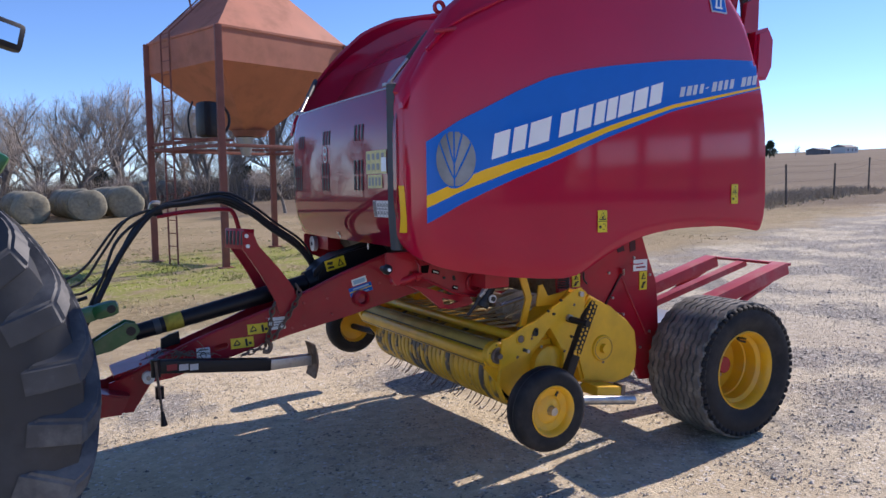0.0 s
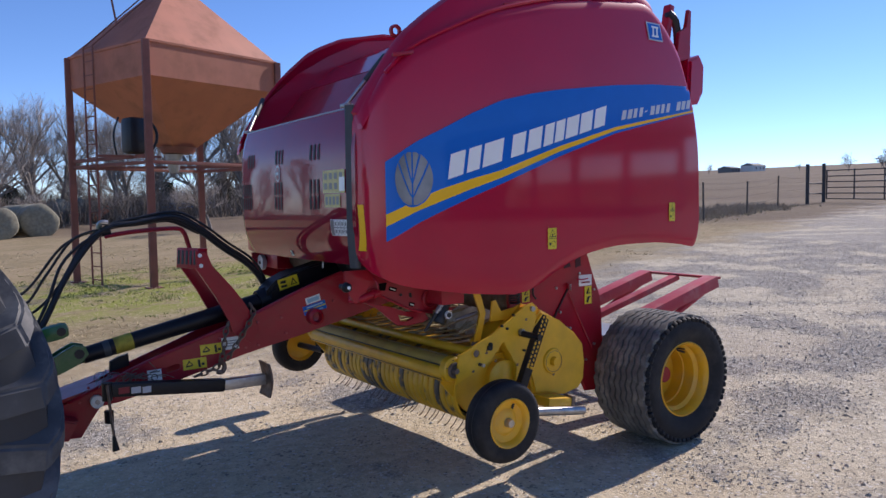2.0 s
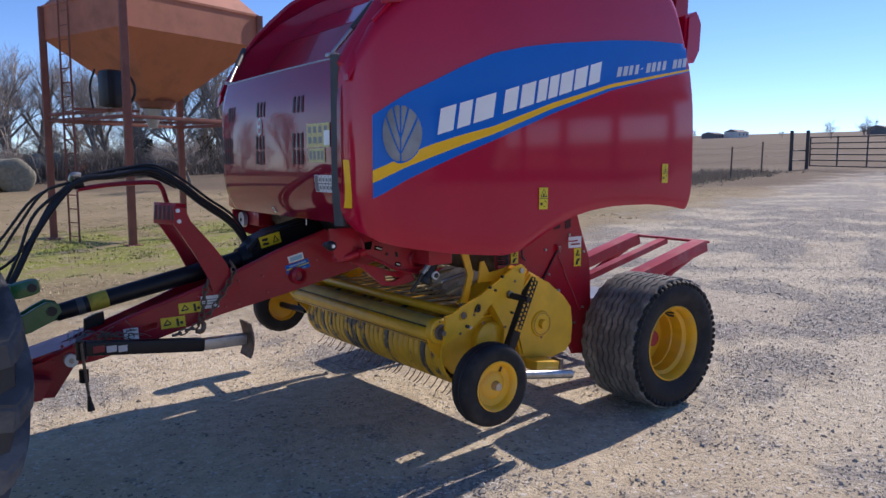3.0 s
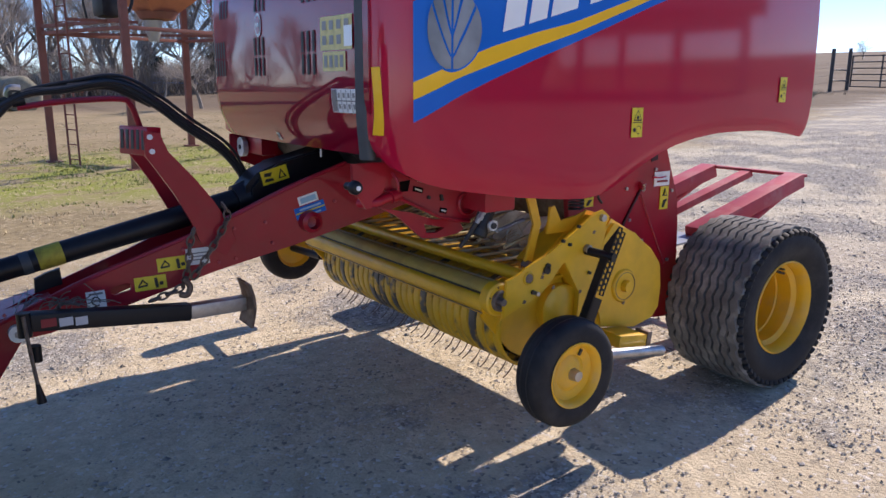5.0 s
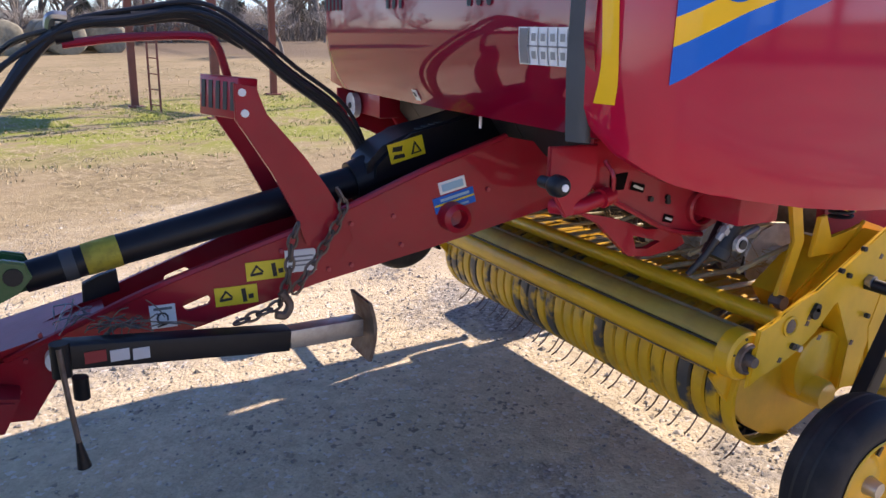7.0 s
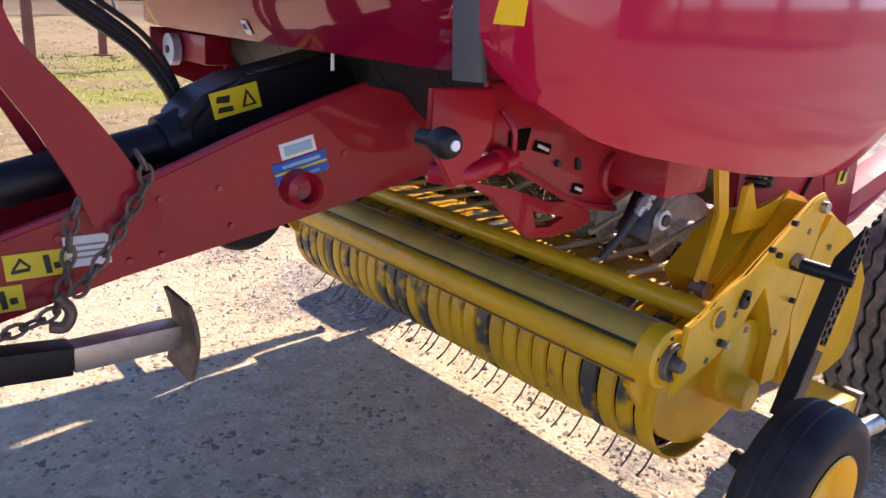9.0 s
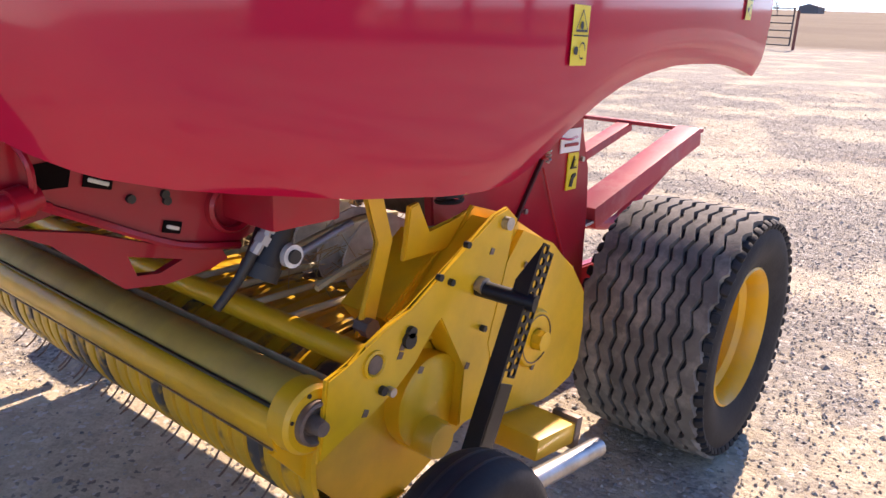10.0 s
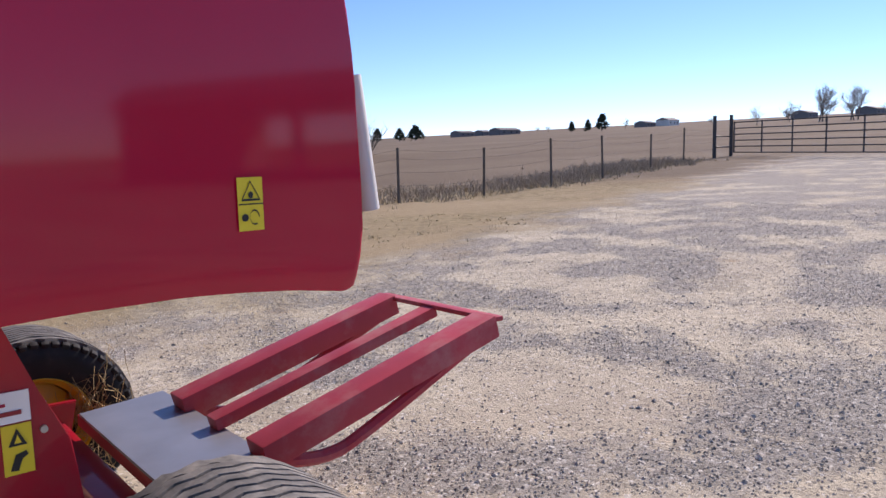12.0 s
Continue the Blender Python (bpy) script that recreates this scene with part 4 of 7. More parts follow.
# ---- tongue, jack, driveline, hoses ----
TONGUE = [(0.41, 0.40), (0.55, 0.40), (0.66, 0.565), (0.77, 0.58), (1.02, 0.645), (1.5, 0.75), (1.9, 0.825), (2.35, 0.865), (2.60, 0.97), (2.62, 1.12), (2.40, 1.22), (2.20, 1.23), (1.87, 1.125), (1.51, 1.01), (1.2, 0.93), (0.92, 0.835), (0.68, 0.735), (0.49, 0.655), (0.42, 0.58)]


def slot_plate(pts, y0, y1, hole):
    """The tongue's side plate with an oblong slot through it."""
    cx, cz, hl, hr, tilt = hole
    ring = []
    for k in range(16):
        a = 2 * math.pi * k / 16
        dx = hr * math.cos(a) + (hl if math.cos(a) > 0 else -hl)
        dz = hr * math.sin(a)
        ring.append((cx + dx * math.cos(tilt) - dz * math.sin(tilt), cz + dx * math.sin(tilt) + dz * math.cos(tilt)))
    bm = B()
    edges = []
    for loop in (pts, ring):
        vs = [bm.verts.new((x, y0, z)) for x, z in loop]
        edges += [bm.edges.new((vs[i], vs[(i + 1) % len(vs)])) for i in range(len(vs))]
    bmesh.ops.triangle_fill(bm, use_beauty=True, use_dissolve=False, edges=edges)
    thicken(bm, (0, y1 - y0, 0))
    return bm


def toed(bm):
    """The near tongue plate and all on it run in towards the hitch."""
    for v in bm.verts:
        dy = 0.185 * (1.54 - v.co.x)
        v.co.y += dy
        v.co.x += 0.40 * dy
    return bm


HOLE = (1.079, 0.745, 0.026, 0.019, 0.22)
NEAR_TOP = {(1.5, 0.75): (1.5, 0.787), (1.9, 0.825): (1.9, 0.884), (2.35, 0.865): (2.33, 1.0), (2.60, 0.97): (2.60, 1.08), (2.62, 1.12): (2.62, 1.16), (2.20, 1.23): (2.17, 1.258),
            (1.87, 1.125): (1.87, 1.150), (1.51, 1.01): (1.51, 0.998), (1.2, 0.93): (1.2, 0.890), (0.92, 0.835): (0.92, 0.789), (0.68, 0.735): (0.68, 0.684), (0.49, 0.655): (0.49, 0.60)}
TONGUE_NEAR = [NEAR_TOP.get(p, p) for p in TONGUE]
TONGUE_FAR = [(x, z - (0.018 if x < 1.3 and z > 0.59 else 0.0)) for x, z in TONGUE_NEAR]
tongue = part("tongue_plate", toed(slot_plate(TONGUE_NEAR, 4.485, 4.50, HOLE)), RED_FRAME, baler, "dark red tongue side plate")
part("tongue_plate", slot_plate(TONGUE_FAR, 4.80, 4.815, (1.094, 0.769, 0.026, 0.018, 0.30)), RED_FRAME, baler, "dark red tongue side plate")
part("tongue_flange", toed(tube(B(), [(x, 4.493, z) for x, z in TONGUE_NEAR[11:18]], 0.012, 6, 4)), RED_FRAME, tongue)
part("tongue_web", toed(plate(B(), [(1.35, 0.775), (1.9, 0.895), (2.3, 1.01), (2.3, 1.03), (1.9, 0.915), (1.35, 0.795)], 4.50, 4.80)), RED_FRAME, baler)
part("tongue_web", toed(plate(B(), [(0.45, 0.60), (0.80, 0.70), (0.80, 0.72), (0.45, 0.62)], 4.50, 4.80)), RED_FRAME, baler)
part("hitch_clevis", plate(B(), [(0.30, 0.42), (0.55, 0.42), (0.60, 0.52), (0.42, 0.56), (0.30, 0.52)], 4.56, 4.74, 0.01), RED_FRAME, baler)
part("hitch_pin_washer", toed(rod(B(), (0.64, 4.45, 0.60), (0.64, 4.486, 0.60), 0.036, seg=20)), DECAL_W, tongue, "pale round washer")
part("bolt", toed(rod(B(), (0.64, 4.44, 0.60), (0.64, 4.452, 0.60), 0.014, seg=6)), STEEL, tongue)
part("hose_socket", toed(rod(B(), (0.70, 4.45, 0.545), (0.70, 4.45, 0.475), 0.026, seg=14)), BLACK, tongue)
part("tongue_boss", toed(lathe(B(), [(0.03, 0.0), (0.052, 0.0), (0.05, -0.05), (0.032, -0.06), (0.03, -0.02), (0.001, -0.015)], (1.965, 4.485, 0.992), 20)), RED_FRAME, tongue)
for x, z in ((1.42, 0.98), (1.60, 0.98), (1.52, 0.83), (1.60, 0.84), (1.78, 0.90), (1.75, 1.00), (1.36, 0.90), (2.10, 1.08), (0.55, 0.60), (0.52, 0.50), (0.60, 0.68)):
    part("bolt", toed(rod(B(), (x, 4.474, z), (x, 4.488, z), 0.008, seg=6)), RED_RAMP, tongue)


def tongue_sticker(name, x, z, w, h, mat, tilt=0.27, lift=0.004, label=""):
    c, s = math.cos(tilt), math.sin(tilt)
    pts = [(x + a * w / 2 * c - b * h / 2 * s, z + a * w / 2 * s + b * h / 2 * c) for a, b in ((-1, -1), (1, -1), (1, 1), (-1, 1))]
    return part(name, toed(plate(B(), pts, 4.485 - lift, 4.4845)), mat, tongue, label)


tongue_sticker("label", 1.965, 1.098, 0.10, 0.042, DECAL_W)
tongue_sticker("label", 1.965, 1.098, 0.08, 0.025, DECAL_L, lift=0.006)
tongue_sticker("maker_label", 1.975, 1.045, 0.155, 0.055, BLUE, label="blue label with a pale yellow line")
tongue_sticker("label_line", 1.975, 1.045, 0.150, 0.006, WARN, lift=0.006)
tongue_sticker("label_line", 1.975, 1.060, 0.11, 0.009, DECAL_L, lift=0.006)
tongue_sticker("label_line", 1.99, 1.030, 0.08, 0.007, DECAL_L, lift=0.006)
for x, z, w in ((1.31, 0.840, 0.137), (1.207, 0.761, 0.14)):
    tongue_sticker("warning_sticker", x, z, w, 0.062, WARN, tilt=0.06)
    tongue_sticker("pictogram", x - w * 0.25, z - 0.012, w * 0.30, 0.008, INK, tilt=0.14, lift=0.006)
    tongue_sticker("pictogram", x - w * 0.30, z + 0.004, w * 0.24, 0.006, INK, tilt=0.95, lift=0.006)
    tongue_sticker("pictogram", x - w * 0.18, z + 0.006, w * 0.24, 0.006, INK, tilt=-0.75, lift=0.006)
    tongue_sticker("pictogram", x + w * 0.18, z, w * 0.10, 0.045, INK, tilt=0.14, lift=0.006)
    tongue_sticker("pictogram", x + w * 0.34, z - 0.004, w * 0.12, 0.015, INK, tilt=0.14, lift=0.006)
tongue_sticker("label", 1.425, 0.865, 0.105, 0.075, DECAL_W, tilt=0.05)
for dz in (0.015, 0, -0.015):
    tongue_sticker("label_line", 1.425, 0.865 + dz, 0.085, 0.005, DECAL_G, tilt=0.05, lift=0.006)
tongue_sticker("label", 0.970, 0.709, 0.081, 0.076, DECAL_W, tilt=0.06)
tongue_sticker("label_line", 0.970, 0.735, 0.058, 0.008, DECAL_G, tilt=0.06, lift=0.006)
for k in range(7):
    a_ = 0.7 * k
    tongue_sticker("pictogram", 0.968 + 0.016 * math.cos(a_), 0.703 + 0.017 * math.sin(a_), 0.016, 0.005, INK, tilt=a_ + 1.57, lift=0.006 + 0.0002 * k)
tongue_sticker("pictogram", 0.966, 0.680, 0.034, 0.005, INK, tilt=0.3, lift=0.006)

# upright hose bracket with a slotted box on top
BRACKET = [(1.44, 0.93), (1.405, 1.03), (1.34, 1.16), (1.265, 1.28), (1.235, 1.325), (1.235, 1.43), (1.30, 1.42), (1.325, 1.34), (1.44, 1.21), (1.505, 1.12), (1.565, 1.02), (1.60, 0.93), (1.55, 0.86)]
part("hose_bracket", plate(B(), BRACKET, 4.462, 4.482, 0.003), RED_FRAME, baler, "curved dark red hose bracket")
part("hose_bracket", plate(B(), BRACKET, 4.82, 4.84, 0.003), RED_FRAME, baler, "curved dark red hose bracket")
BOX_AT = Matrix.Translation((1.242, 4.570, 1.385)) @ Matrix.Rotation(radians(20), 4, "Z") @ Matrix.Rotation(radians(4), 4, "Y")
vb = part("slotted_box", box(B(), BOX_AT.translation, (0.07, 0.20, 0.12), BOX_AT.to_3x3().to_4x4(), 0.006), RED_FRAME, baler, "red box with upright slots")
for k in range(5):
    bm = B()
    bmesh.ops.create_cube(bm, size=1, matrix=BOX_AT @ Matrix.Translation((-0.034, -0.076 + 0.038 * k, 0.004)) @ Matrix.Diagonal((0.006, 0.020, 0.082, 1)))
    part("slot", bm, INK, vb)
for dz in (0.0, 0.06):
    part("rivet", rod(B(), (1.262 - dz * 0.1, 4.455, 1.345 + dz), (1.262 - dz * 0.1, 4.464, 1.345 + dz), 0.012, seg=8), DECAL_W, vb)

DUST_TWINE = material("grey_twine", (0.16, 0.14, 0.12), 0.9, vary=0.4, scale=30)
# parking jack, stowed level along the tongue
jack = part("jack_tube", beam(B(), (0.72, 4.40, 0.712), (1.36, 4.43, 0.638), 0.072, 0.072, 0.008), BLACK, baler, "black square jack tube, stowed")
part("jack_leg", beam(B(), (1.36, 4.43, 0.638), (1.615, 4.443, 0.634), 0.062, 0.062, 0.004), STEEL, jack, "bare steel inner leg")
bm = B()
grid(bm, lambda u, v: (1.612 + 0.02 * math.cos((v - 0.5) * 3.1) + 0.0, 4.363 + 0.16 * u, 0.53 + 0.205 * v), 4, 10)
thicken(bm, (0.012, 0, 0))
part("jack_foot", bm, RUSTY, jack, "rusty jack foot plate")
for x, w, mt in ((0.80, 0.055, RED_INK), (0.862, 0.05, DECAL_S), (0.918, 0.045, DECAL_S)):
    part("jack_label", box(B(), (x, 4.40 + (x - 0.72) * 0.047 - 0.0385, 0.712 - (x - 0.72) * 0.1156), (w, 0.003, 0.034)), mt, jack)
part("jack_head", rod(B(), (0.715, 4.365, 0.662), (0.715, 4.365, 0.758), 0.026, seg=14), BLACK, jack)
part("crank", tube(B(), [(0.712, 4.34, 0.75), (0.718, 4.33, 0.66), (0.728, 4.33, 0.54), (0.736, 4.33, 0.46)], 0.0075, 8), RUSTY, jack)
part("crank_grip", rod(B(), (0.734, 4.33, 0.475), (0.742, 4.33, 0.395), 0.008, 0.019, seg=12), BLACK, jack)
part("jack_pin_plate", plate(B(), [(0.797, 0.735), (0.800, 0.797), (0.848, 0.818), (0.903, 0.832), (0.908, 0.760)], 4.735, 4.765, 0.004), BLACK, baler, "small black bent bracket")


def tangle(name, at, spread, count, seed, mat, label):
    """A small bunch of loose twine and wire ends."""
    rg = random.Random(seed)
    bm = B()
    for _ in range(count):
        c = Vector(at) + Vector((rg.gauss(0, spread[0]), rg.gauss(0, spread[1]), abs(rg.gauss(0, spread[2]))))
        d = Vector((rg.gauss(0, 1), rg.gauss(0, 0.4), rg.gauss(0, 0.45))).normalized() * rg.uniform(0.02, 0.06)
        tube(bm, [c - d, c + Vector((rg.gauss(0, 0.008), rg.gauss(0, 0.005), rg.gauss(0.01, 0.008))), c + d], 0.0021, 4, 3, caps=False)
    tagged(part(name, bm, mat, baler, label, weld=False), kind="stuff")


tangle("frayed_twine", (0.88, 4.475, 0.728), (0.045, 0.02, 0.018), 34, 3, DUST_TWINE, "frayed grey twine bunched on the jack")
tangle("loose_wire", (0.765, 4.70, 0.70), (0.03, 0.025, 0.012), 14, 5, GALV, "loose bright wire ends behind the hitch")

# safety chain
def chain(pts, size=0.03, gap=0.036):
    L = curve_pts(pts, 40)
    acc, last, k = 0.0, L[0], 0
    for a, b in zip(L, L[1:]):
        acc += (b - a).length
        if acc >= gap:
            acc = 0
            t = (b - last).normalized()
            side = t.cross(Vector((0, 1, 0))).normalized() if k % 2 else Vector((0, 1, 0))
            ring = []
            for i in range(11):
                an = 2 * math.pi * i / 10
                ring.append((last + b) / 2 + t * math.cos(an) * size * 0.85 + side * math.sin(an) * size * 0.5)
            part("chain_link", tube(B(), ring, 0.0052, 5, 1, False, caps=False), RUSTY, baler, "dull worn chain link")
            last = b
            k += 1


chain([(1.545, 4.455, 1.10), (1.56, 4.44, 1.04), (1.50, 4.435, 0.94), (1.43, 4.435, 0.84), (1.37, 4.44, 0.76)])
chain([(1.41, 4.45, 1.00), (1.385, 4.44, 0.94), (1.375, 4.44, 0.86), (1.355, 4.44, 0.78), (1.33, 4.44, 0.745), (1.25, 4.44, 0.72), (1.17, 4.44, 0.70)])
part("chain_hook", tube(B(), [(1.345, 4.435, 0.79), (1.37, 4.43, 0.75), (1.355, 4.43, 0.715), (1.325, 4.43, 0.72)], 0.014, 8), RUSTY, baler)

# driveline
OLIVE = material("dirty_yellow_label", (0.42, 0.34, 0.03), 0.6, vary=0.3, scale=14, dirt=(0.08, 0.06, 0.03), dirt_amount=0.6, dirt_scale=18)
A, Bp, Cp = Vector((0.50, 4.65, 0.835)), Vector((1.72, 4.66, 1.088)), Vector((2.45, 4.67, 1.285))
pto = part("driveline_tube", rod(B(), A + (Bp - A) * 0.12, Bp, 0.046, 0.056, seg=24), BLACK, baler, "black plastic driveline shield")
part("driveline_cone", rod(B(), Bp - (Bp - A).normalized() * 0.05, Bp + (Cp - Bp) * 0.10, 0.072, 0.085, seg=24), BLACK, pto)
COVER = [(1.70, 1.08), (1.705, 1.155), (1.76, 1.212), (1.86, 1.253), (2.40, 1.395), (2.48, 1.38), (2.48, 1.22), (2.1, 1.16), (1.75, 1.075)]
cov = part("driveline_cover", plate(B(), COVER, 4.565, 4.765, 0.025), BLACK, pto, "boxy black plastic driveline cover")
part("driveline_label", rod(B(), A + (Bp - A) * 0.255, A + (Bp - A) * 0.335, 0.0494, 0.0502, seg=24, caps=False), OLIVE, pto)
part("driveline_label", rod(B(), A + (Bp - A) * 0.205, A + (Bp - A) * 0.235, 0.0490, 0.0492, seg=24, caps=False), GREY_STRIP, pto)
yt = Matrix.Translation((1.838, 4.561, 1.200)) @ Matrix.Rotation(radians(-14), 4, "Y") @ Matrix.Rotation(radians(90), 4, "X")
bm = B()
bmesh.ops.create_cube(bm, size=1, matrix=yt @ Matrix.Diagonal((0.135, 0.068, 0.003, 1)))
part("warning_sticker", bm, WARN, cov, "yellow warning sticker with black pictograms")
bm = B()
for q in ([(0.012, -0.022), (0.056, -0.022), (0.034, 0.024)], [(-0.058, -0.02), (-0.012, -0.024), (-0.012, -0.010), (-0.05, -0.006)], [(-0.055, 0.006), (-0.02, 0.0), (-0.012, 0.018), (-0.05, 0.022)]):
    bm.faces.new([bm.verts.new(yt @ Vector((x, z, 0.0025))) for x, z in q])
part("pictogram", bm, INK, cov)
bm = B()
bm.faces.new([bm.verts.new(yt @ Vector((x, z, 0.0035))) for x, z in ((0.022, -0.017), (0.046, -0.017), (0.034, 0.010))])
part("pictogram", bm, WARN, cov)
bm = B()
for k in range(4):
    bmesh.ops.create_cube(bm, size=1, matrix=Matrix.Translation((1.90 + 0.026 * k, 4.60, 1.266 + 0.0068 * k)) @ Matrix.Rotation(radians(-15), 4, "Y") @ Matrix.Diagonal((0.014, 0.03, 0.003, 1)))
part("raised_mark", bm, GREY_STRIP, cov)
gy = part("yoke", rod(B(), A - (Bp - A).normalized() * 0.02, A + (Bp - A) * 0.12, 0.040, seg=16), GREEN, baler, "green painted driveline yoke")
for dy in (-0.05, 0.05):
    part("yoke_ear", plate(B(), [(0.40, 0.76), (0.52, 0.785), (0.63, 0.835), (0.67, 0.88), (0.655, 0.925), (0.60, 0.94), (0.54, 0.91), (0.42, 0.84)], 4.65 + dy - 0.012, 4.65 + dy + 0.012, 0.006), GREEN, gy)
part("yoke_pin", rod(B(), (0.622, 4.582, 0.888), (0.622, 4.718, 0.888), 0.026, seg=12), INK, gy)
part("pulley_wheel", rod(B(), (2.02, 5.45, 1.266), (1.99, 5.45, 1.266), 0.056, seg=24), BRIGHT, baler, "pale round pulley wheel")
part("pulley_pin", rod(B(), (1.985, 5.45, 1.266), (1.99, 5.45, 1.266), 0.014, seg=8), INK, baler)
part("pulley_bracket", box(B(), (2.08, 5.37, 1.28), (0.10, 0.30, 0.10), None, 0.01), RED_FRAME, baler)
part("hanging_tab", box(B(), (1.92, 4.22, 1.335), (0.006, 0.006, 0.05)), DECAL_W, baler)

# hoses: a bundle over a support rod, then down to the tractor
def hose(off, tail, r):
    ox, oy, oz = off
    pts = [(1.78, 4.79, 1.11), (1.745, 4.79, 1.205), (1.66, 4.79, 1.31), (1.50, 4.79, 1.425), (1.36, 4.79, 1.535), (1.20, 4.80, 1.620), (1.0, 4.82, 1.595), (0.81, 4.84, 1.555)]
    k = [0.2, 0.4, 0.6, 0.6, 0.6, 0.6, 0.6, 0.4]
    pts = [(x + ox * w, y + oy * w, z + oz * w) for (x, y, z), w in zip(pts, k)] + tail
    return part("hydraulic_hose", tube(B(), pts, r, 8, 6), HOSE, baler, "black hydraulic hose")


hose((0, 0, 0), [(0.62, 4.80, 1.33), (0.48, 4.72, 1.08), (0.37, 4.68, 0.88)], 0.018)
hose((0.02, -0.03, 0.012), [(0.60, 4.80, 1.40), (0.50, 4.75, 1.18), (0.40, 4.70, 0.98)], 0.009)
hose((-0.01, 0.04, 0.025), [(0.66, 4.95, 1.50), (0.52, 4.98, 1.30), (0.40, 4.95, 1.14), (0.22, 4.9, 1.11)], 0.008)
hose((0.03, 0.06, 0.04), [(0.62, 5.0, 1.47), (0.42, 5.0, 1.22), (0.24, 4.9, 1.16), (0.06, 4.8, 1.24), (-0.05, 4.75, 1.30)], 0.008)
hose((0.05, 0.02, 0.06), [(0.70, 4.9, 1.46), (0.55, 4.85, 1.22), (0.40, 4.85, 1.09), (0.24, 4.85, 1.10)], 0.008)
part("hose_wrap", tube(B(), [(1.36, 4.81, 1.535), (1.19, 4.82, 1.615), (1.02, 4.83, 1.602)], 0.023, 10), HOSE, baler)
part("hose_clamp", tube(B(), [(0.85, 4.85, 1.555), (0.80, 4.85, 1.545)], 0.028, 10), BLACK, baler)
part("hose_clamp", tube(B(), [(0.84, 4.84, 1.60), (0.80, 4.84, 1.60), (0.79, 4.86, 1.57)], 0.016, 8), STEEL, baler)
part("support_rod", tube(B(), [(1.32, 4.83, 1.36), (1.295, 4.83, 1.46), (1.27, 4.83, 1.53), (1.22, 4.83, 1.555), (1.0, 4.84, 1.545), (0.82, 4.85, 1.52)], 0.014, 8), RED_FRAME, baler, "red bent hose support rod")
part("hose_loop", tube(B(), [(0.05, 4.85, 1.12), (0.18, 4.84, 1.06), (0.33, 4.82, 1.05), (0.42, 4.8, 1.07)], 0.011, 6), HOSE, baler)

# ---- front frame below the shield ----
part("frame_beam", box(B(), (2.42, CY, 1.17), (0.16, 2.1, 0.12), None, 0.01), RED_FRAME, baler)
fp = part("frame_plate", plate(B(), [(1.95, 1.34), (1.95, 1.22), (2.0, 1.185), (2.10, 1.145), (2.24, 1.08), (2.37, 1.055), (2.44, 1.08), (2.52, 1.15), (2.60, 1.20), (2.6, 1.34)], 3.72, 3.74, 0.004), RED_FRAME, baler, "red slotted frame plate")
part("frame_plate", plate(B(), [(1.95, 1.34), (1.95, 1.22), (2.0, 1.185), (2.10, 1.145), (2.24, 1.08), (2.37, 1.055), (2.52, 1.15), (2.6, 1.20), (2.6, 1.34)], 2 * CY - 3.74, 2 * CY - 3.72, 0.004), RED_FRAME, baler, "red slotted frame plate")
part("frame_gusset", plate(B(), [(1.80, 1.33), (1.80, 1.24), (1.86, 1.15), (1.90, 1.16), (1.95, 1.24), (1.95, 1.33)], 3.70, 3.715, 0.003), RED_FRAME, baler)
part("frame_lip", tube(B(), [(1.99, 3.715, 1.195), (2.10, 3.715, 1.142), (2.24, 3.715, 1.078), (2.37, 3.715, 1.053)], 0.008, 6), RED_FRAME, fp)
part("frame_pipe", tube(B(), [(1.865, 3.77, 1.165), (1.90, 3.71, 1.172), (1.95, 3.70, 1.188), (2.01, 3.70, 1.20)], 0.020, 10), RED_FRAME, baler, "bent red frame pipe")
part("pipe_ferrule", tube(B(), [(1.965, 3.695, 1.192), (1.99, 3.698, 1.197)], 0.026, 10, 2), RED_FRAME, baler)
part("rim_hook", tube(B(), [(1.985, 3.715, 1.285), (1.995, 3.69, 1.25), (2.0, 3.69, 1.20), (2.02, 3.69, 1.185)], 0.006, 6), RED_FRAME, baler)
# flat near-black plates stand in for shade inside the opening and the slots
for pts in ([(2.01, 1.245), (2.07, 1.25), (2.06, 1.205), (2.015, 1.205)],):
    part("opening_shade", plate(B(), pts, 3.7165, 3.7195), INNER_SHADE, fp)
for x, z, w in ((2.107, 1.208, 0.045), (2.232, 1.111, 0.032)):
    part("slot", box(B(), (x, 3.7165, z), (w + 0.004, 0.004, 0.022), pose(0, 0, 0, 0, 14, 0), 0.002), INNER_SHADE, fp)
    part("slot_edge", box(B(), (x, 3.7135, z), (w * 0.8, 0.004, 0.007), pose(0, 0, 0, 0, 20, 0), 0.002), BRIGHT, fp)
for x, z in ((2.16, 1.172), (2.222, 1.172), (2.225, 1.16), (2.40, 1.19), (2.45, 1.15)):
    part("bolt", rod(B(), (x, 3.712, z), (x, 3.722, z), 0.008, seg=8), INK, fp)
part("pivot_ring", lathe(B(), [(0.052, 0), (0.052, -0.018), (0.046, -0.024), (0.040, -0.018), (0.040, 0)], (2.352, 3.722, 1.133), 28, True), RED_FRAME, fp)
def holed_plate(outer, inner, y0, y1):
    """A plate in x and z with a hole cut through it."""
    bm = B()
    edges = []
    for loop in (outer, inner):
        vs = [bm.verts.new((x, y0, z)) for x, z in loop]
        edges += [bm.edges.new((vs[i], vs[(i + 1) % len(vs)])) for i in range(len(vs))]
    bmesh.ops.triangle_fill(bm, use_beauty=True, use_dissolve=False, edges=edges)
    thicken(bm, (0, y1 - y0, 0))
    return bm


